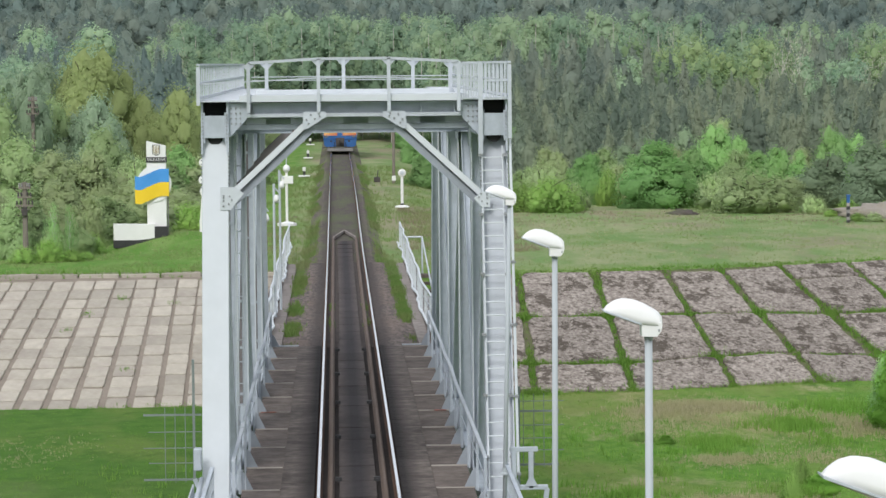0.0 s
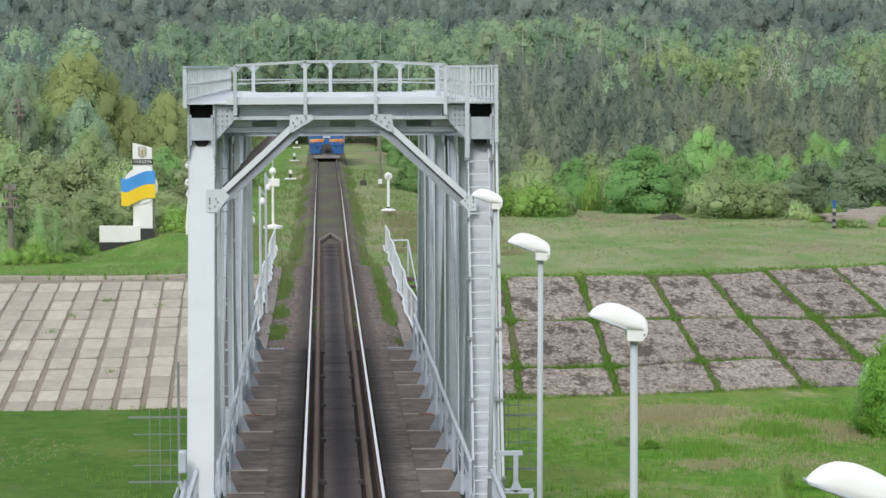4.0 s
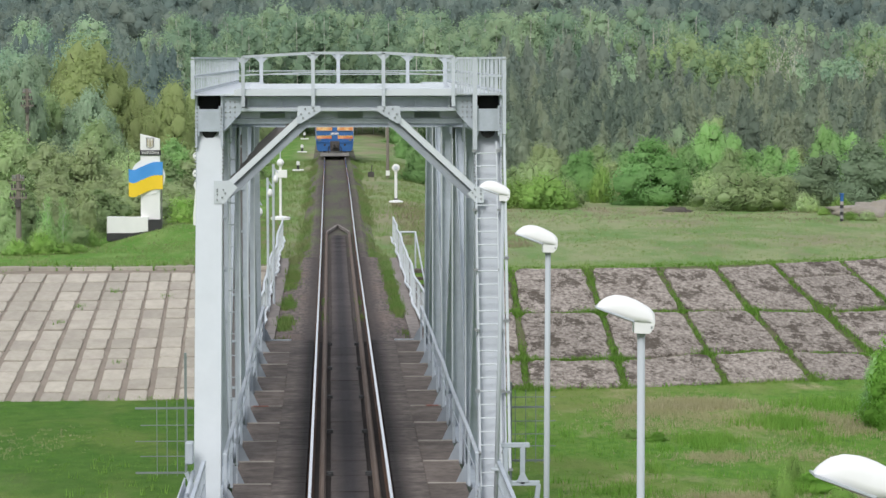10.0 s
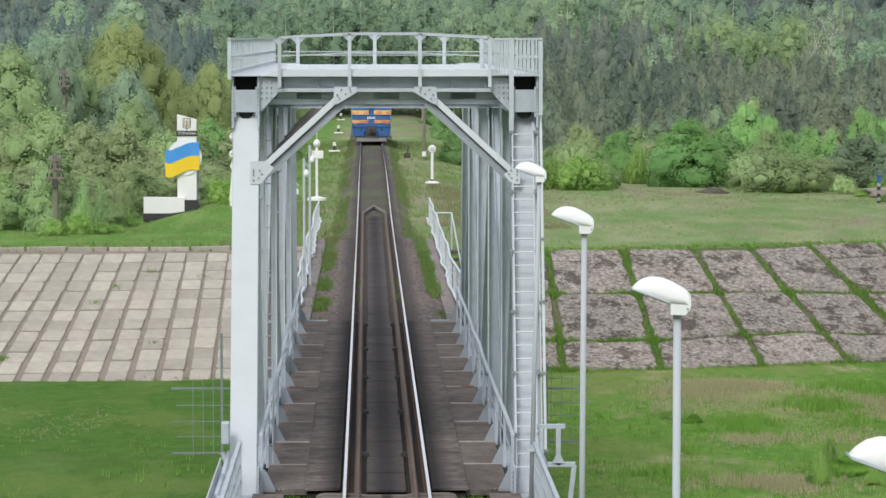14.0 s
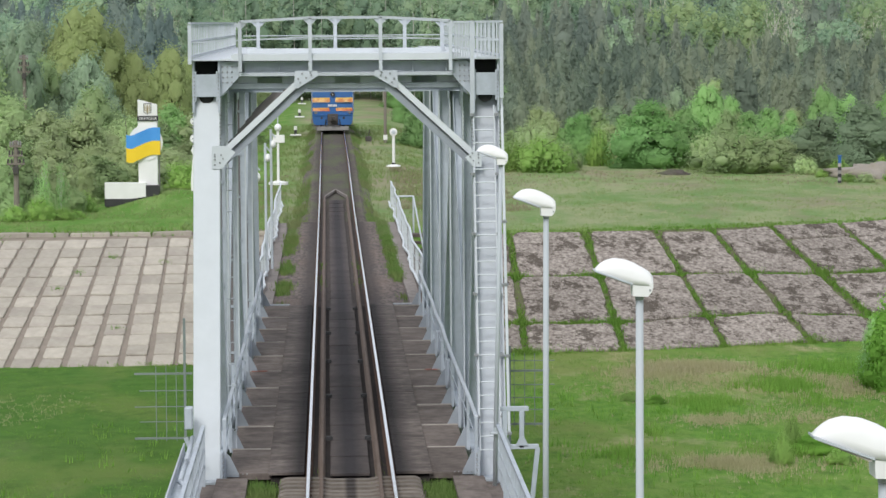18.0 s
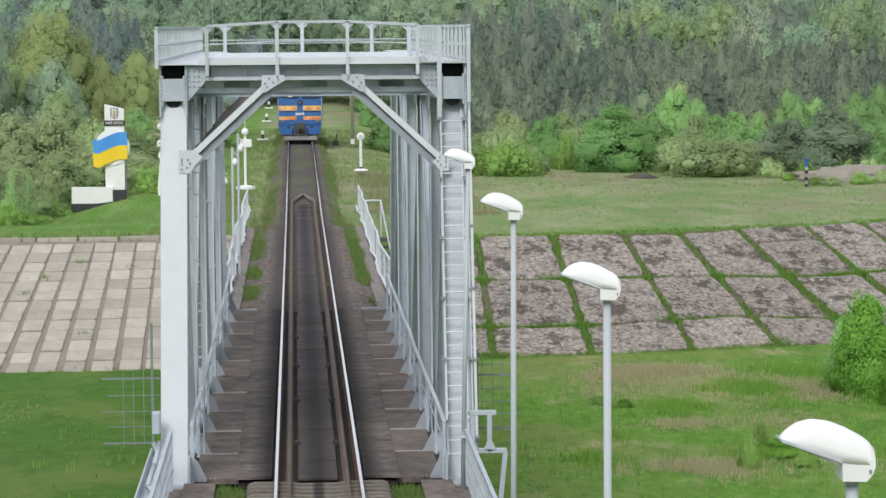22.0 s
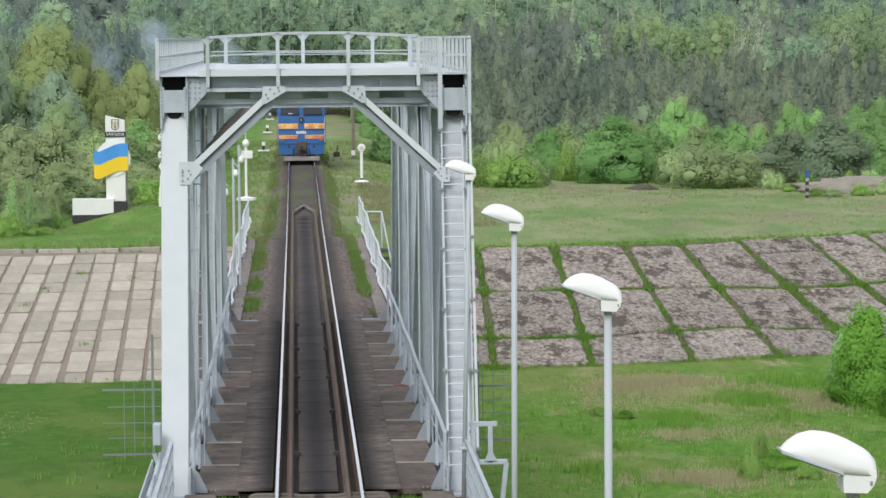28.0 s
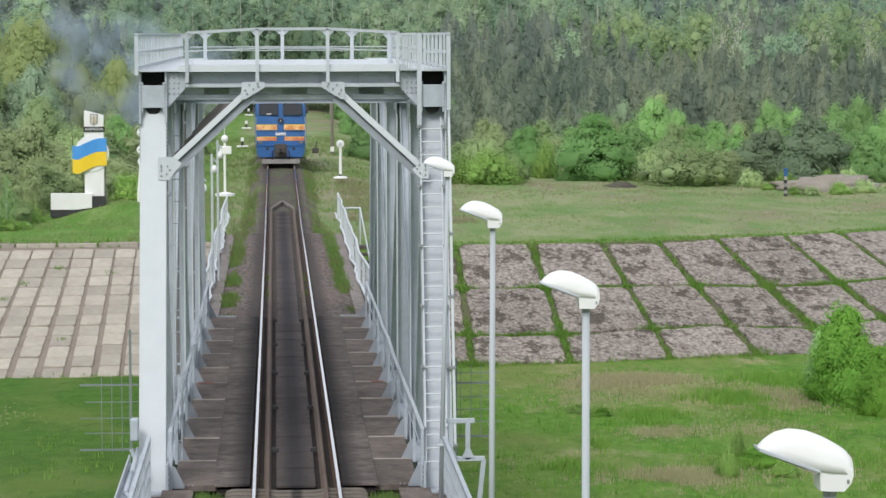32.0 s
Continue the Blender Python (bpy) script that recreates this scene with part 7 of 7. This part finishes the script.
pav = thing("paved_bank", "bank paved with weathered square concrete slabs", "paving", kind="structure")
bm = B()
xs = [-24 + 1.0 * i for i in range(22)]
ring = [[bm.verts.new(bank_point(x, s, 0.02)[0]) for x in xs] for s in (-0.9, 0.0, 14.1)]
for a, b in zip(ring, ring[1:]):
    for i in range(len(xs) - 1):
        bm.faces.new((a[i], a[i + 1], b[i + 1], b[i]))
part("joint_filling", bm, PAVER_BED, pav)
pms = [worn_block("paver", 0.84, 1.0, 0.10, 40 + i, PAVER, 0.014, 0.05) for i in range(6)]
rnd = random.Random(4)
for c in range(17):
    for r in range(13):
        # the columns fan out down the slope
        d = 0.75 + 1.075 * r + rnd.uniform(-0.025, 0.025)
        x = -2.40 - 0.885 * c
        x += (0.0175 * (6.6 + x) if x < -6.6 else 0.006 * (6.6 + x)) * d
        p, tilt = bank_point(x, d, 0.085 + rnd.uniform(-0.02, 0.02))
        piece("paver", pms[rnd.randrange(6)], Matrix.Translation(p) @ pose(0, 0, 0, tilt + rnd.uniform(-1, 1), rnd.uniform(-1, 1), rnd.uniform(-1.2, 1.2) + (6.6 + x) * 0.9 * (x < -6.6)), pav)
kerb = worn_block("kerb_stone", 1.7, 0.28, 0.22, 77, PAVER, 0.02, 0.03)
for c in range(11):
    x = -3.6 - 1.78 * c
    p, tilt = bank_point(x, -0.35, 0.16 + rnd.uniform(-0.03, 0.03))
    piece("kerb_stone", kerb, Matrix.Translation(p) @ pose(0, 0, 0, 0, rnd.uniform(-1, 1), rnd.uniform(-2, 2)), pav)

bank = thing("slab_bank", "bank clad with large mossy concrete slabs and grassy joints", "paving", kind="structure")
# joints that run down the bank: where each starts at the top, and how far it strays per metre
JOINT_X = [(4.2, -0.05), (7.55, -0.006), (10.89, 0.052), (14.06, 0.14), (16.62, 0.235), (19.42, 0.295), (22.8, 0.287), (25.7, 0.31), (28.6, 0.32), (31.5, 0.33)]


def joint_x(i, d):
    return JOINT_X[i][0] + JOINT_X[i][1] * d


def joint_down(r, x):
    """How far below the top the level joints lie; they sink where the bank swings away."""
    if r == 0:
        return 0.1 + 0.3 * smooth(11, 16, x) - 0.3 * smooth(17, 20, x)
    if r == 1:
        return 4.82 + 1.3 * smooth(14, 25.5, x)
    if r == 2:
        return 9.45 - 0.28 * smooth(12, 15, x) + 1.3 * smooth(17, 23, x)
    return 12.15 + 1.2 * smooth(17, 24, x)


bm = B()
xs = [4.3 + 0.9 * i for i in range(33)]
ring = [[bm.verts.new(bank_point(x, d, 0.02)[0]) for x in xs] for d in np.arange(0, 12.3, 1.0)]
for a, b in zip(ring, ring[1:]):
    for i in range(len(xs) - 1):
        bm.faces.new((a[i], a[i + 1], b[i + 1], b[i]))
part("joint_filling", bm, JOINT_SOIL, bank, "mossy soil in the joints")


def bank_slab(i, top, foot, seed):
    """A large cast slab between two joints, with worn, uneven edges; top and foot give its upper and lower edge at x."""
    rg = random.Random(seed)
    n, gap = 9, 0.11
    xa, xb = JOINT_X[i][0], JOINT_X[i + 1][0]
    ua, ub = top((xa + xb) / 2), foot((xa + xb) / 2)

    def at(u, v):
        d = ua + (ub - ua) * v
        x = joint_x(i, d) * (1 - u) + joint_x(i + 1, d) * u
        d = top(x) + (foot(x) - top(x)) * v
        return x, d

    rim = []
    for k in range(4):
        for j in range(n):
            q = j / n
            u, v = ((q, 0), (1, q), (1 - q, 1), (0, 1 - q))[k]
            x, d = at(u, v)
            worn = gap + abs(rg.gauss(0, 0.06))
            x += worn * ((u < 0.01) - (u > 0.99)) + (rg.uniform(0.05, 0.2) * (1 if u < 0.5 else -1) if j == 0 else 0)
            d += worn * ((v < 0.01) - (v > 0.99)) + rg.uniform(-0.02, 0.02)
            rim.append((x, d))
    cx, cd = sum(p[0] for p in rim) / len(rim), sum(p[1] for p in rim) / len(rim)
    o = bank_point(cx, cd, 0.14)[0]
    tip = [rg.uniform(-0.03, 0.03) for _ in range(2)]
    bm = B()

    def put(x, d, lift):
        return bm.verts.new(bank_point(x, d, lift + 0.14 + tip[0] * (x - cx) / 2 + tip[1] * (d - cd) / 2)[0] - o)

    lo = [put(x, d, -0.2) for x, d in rim]
    hi = [put(x, d, -0.03) for x, d in rim]
    rings = [lo, hi] + [[put(cx + (x - cx) * f, cd + (d - cd) * f, rg.uniform(-0.012, 0.012)) for x, d in rim] for f in (0.975, 0.7, 0.35)]
    k = len(rim)
    for a, b in zip(rings, rings[1:]):
        for j in range(k):
            bm.faces.new((a[j], a[(j + 1) % k], b[(j + 1) % k], b[j]))
    bm.faces.new(rings[-1])
    bmesh.ops.recalc_face_normals(bm, faces=bm.faces)
    me = bpy.data.meshes.new("bank_slab")
    bm.to_mesh(me)
    bm.free()
    me.materials.append(SLAB)
    piece("bank_slab", me, Matrix.Translation(o), bank)


for i in range(len(JOINT_X) - 1):
    for r in range(3):
        top, foot = functools.partial(joint_down, r), functools.partial(joint_down, r + 1)
        if i == 5 and r == 0:
            # this one has broken across
            bank_slab(i, top, lambda x: joint_down(0, x) + 1.75, 300)
            bank_slab(i, lambda x: joint_down(0, x) + 1.72, foot, 301)
        else:
            bank_slab(i, top, foot, 100 + 10 * i + r)


def joint_weeds():
    """Grass and weeds that grow in the joints of the bank slabs."""
    rg = np.random.default_rng(31)
    vs, fs, off = [], [], 0
    spots = []
    for i in range(len(JOINT_X)):
        for k in range(470):
            d = rg.uniform(0.1, 12.7)
            lush = noise.noise((i * 3.7, d * 0.35, 8.1))
            if lush > rg.uniform(-0.5, 0.25):
                spots.append((joint_x(i, d) + rg.normal() * (0.07 + 0.16 * max(lush, 0)), d, 0.8 + 1.0 * max(lush, 0)))
    for r in (1, 2):
        for k in range(2600):
            x = rg.uniform(4.7, 32)
            lush = noise.noise((x * 0.45, r * 5.3, 3.3))
            if lush > rg.uniform(-0.45, 0.25):
                spots.append((x, joint_down(r, x) + rg.normal() * (0.06 + 0.2 * max(lush, 0)), 0.75 + 1.2 * max(lush, 0)))
    # clumps where joints meet and along the foot
    for i in range(1, len(JOINT_X)):
        for r in (1, 2, 3):
            if noise.noise((i * 1.9, r * 2.3, 5.5)) > -0.12:
                d = joint_down(r, joint_x(i, 5))
                for k in range(70):
                    spots.append((joint_x(i, d) + rg.normal() * 0.35, d + rg.normal() * 0.22, 1.3))
    for k in range(1300):
        spots.append((rg.uniform(4.7, 31.5), rg.normal() * 0.14 - 0.12, 0.5))
        x = rg.uniform(4.7, 31.5)
        spots.append((x, joint_down(3, x) + 0.25 + rg.normal() * 0.3, 1.2))
    for k in range(500):
        spots.append((rg.uniform(-18, -3), -0.5 + rg.normal() * 0.15, 0.9 if rg.uniform() < 0.8 else 1.6))
        spots.append((rg.uniform(-18, -3), 14.25 + rg.normal() * 0.2, 0.7))
    # a few tufts on the paved bank
    for x, d in ((-14.9, 11.6), (-9.6, 2.4), (-7.4, 3.1), (-10.9, 4.2), (-11.6, 6.0), (-9.0, 10.4)):
        for k in range(26 if x < -14 else 9):
            spots.append((x + rg.normal() * 0.14, d + rg.normal() * 0.1, 1.0))
    for x, d, k in spots:
        p, tilt = bank_point(x, d, 0.02)
        for b in range(4):
            a = rg.uniform(0, 6.28)
            h = rg.uniform(0.08, 0.24) * k
            q = p + Vector((rg.normal() * 0.06, rg.normal() * 0.06, 0))
            cc, ss, w = math.cos(a), math.sin(a), 0.018
            vs += [(q.x - ss * w, q.y + cc * w, q.z), (q.x + ss * w, q.y - cc * w, q.z), (q.x + cc * h * 0.45, q.y + ss * h * 0.45, q.z + h)]
            fs.append((off, off + 1, off + 2))
            off += 3
    me = mesh_np("joint_weeds", vs, fs, 3)
    me.materials.append(GRASS)
    tagged(new("joint_weeds", me), "green weeds growing in the joints of the slabs", "weeds", kind="stuff")


joint_weeds()


def deck_weeds():
    """Grass strips along the ballast on both decks."""
    rg = np.random.default_rng(33)
    vs, fs, off = [], [], 0
    spots = []
    for sx in (-1, 1):
        for i in range(6000):
            y = rg.uniform(89.2, 140)
            if noise.noise((y * 0.2, sx * 3.1, 0.4)) > rg.uniform(-0.3, 0.55):
                spots.append((1.94 + rg.normal() * 0.10 if sx > 0 else -1.86 + rg.normal() * 0.13, y))
        for i in range(8000):
            y = rg.uniform(127, 240)
            w = 1.75 + rg.normal() * 0.42
            if w > 1.15 and noise.noise((y * 0.12, sx * 5.3 + w * 1.6, 1.4)) > rg.uniform(-0.3, 0.3):
                spots.append((sx * w, y))
        for i in range(1500):
            y, w = rg.uniform(141, 240), rg.normal() * 0.55
            if noise.noise((y * 0.12, 2.2 + w, 6.4)) > 0.08:
                spots.append((w, y))
        for i in range(900):
            spots.append((sx * (1.72 + rg.normal() * 0.15), rg.uniform(51, 54.8)))
        for i in range(120):
            spots.append((sx * (0.62 + rg.normal() * 0.04), rg.choice([97.0, 103.0, 133.0, 55.2]) + rg.normal() * 1.2))
    for x, y in spots:
        z = (-0.27 if 88 < y < 127 else -0.36) + track_z(y) - (max(abs(x) - 1.42, 0) * 0.59 + 0.04 if y > 127 else 0)
        for b in range(4):
            a = rg.uniform(0, 6.28)
            h = rg.uniform(0.08, 0.26)
            cc, ss, w = math.cos(a), math.sin(a), 0.016
            bx, by = x + rg.normal() * 0.05, y + rg.normal() * 0.05
            vs += [(bx - ss * w, by + cc * w, z), (bx + ss * w, by - cc * w, z), (bx + cc * h * 0.4, by + ss * h * 0.4, z + h)]
            fs.append((off, off + 1, off + 2))
            off += 3
    me = mesh_np("deck_weeds", vs, fs, 3)
    me.materials.append(GRASS_STRIP)
    me.materials.append(GRASS_FIELD)
    me.polygons.foreach_set("material_index", (np.asarray(vs)[::3, 1] > 118).astype(np.int32))
    tagged(new("deck_weeds", me), "strips of green weeds along the ballast", "weeds", kind="stuff")


deck_weeds()


# ---- what moves ----
LOCO_PATH = [(0, 259.0), (6, 241.8), (13, 223.6), (19, 208.2), (25, 193.0), (32, 176.0)]


def motions():
    """The locomotive rolls slowly towards the bridge; from its stack wisps of smoke rise and drift off sideways."""
    walk(loco, [(t, pose(0, y, track_z(y))) for t, y in LOCO_PATH])
    rnd = random.Random(12)
    for i, w in enumerate(WISPS):
        start = 17.0 + 0.265 * i
        rows = [(t, pose(0, y + 8.5, track_z(y) + 2.62, 0, 0, 85)) for t, y in LOCO_PATH if t < start - 0.5]
        y = along(start, LOCO_PATH)
        rows.append((start, pose(0, y + 8.5, track_z(y) + 2.62, 0, 0, 85)))
        up, out = rnd.uniform(-1.9, 4.2), rnd.uniform(1.1, 1.75)
        back = rnd.uniform(-10, -2)
        for age, dx, dz in ((1.0, 0.6, 1.0), (3.0, 3.0, 1.0 + up * 0.5), (7.0, 8.5, 1.0 + up), (15.5, 17.5, 1.0 + up * 1.3)):
            t = start + age
            cut = min(t, 32.0)
            k = (cut - rows[-1][0]) / (t - rows[-1][0]) if t > 32.0 else 1.0
            last = rows[-1][1].translation
            goal = Vector((-dx * out * 0.8, y + 8.5 + back * min(age / 7, 1), track_z(y) + 3.0 + dz))
            p = last.lerp(goal, k)
            turn = 85 - 45 * k
            rows.append((cut, pose(p.x, p.y, p.z, 0, 0, turn if age < 2 else (40 * (1 - k) if age < 4 else 0))))
            if t >= 32.0:
                break
        walk(w, rows)


motions()
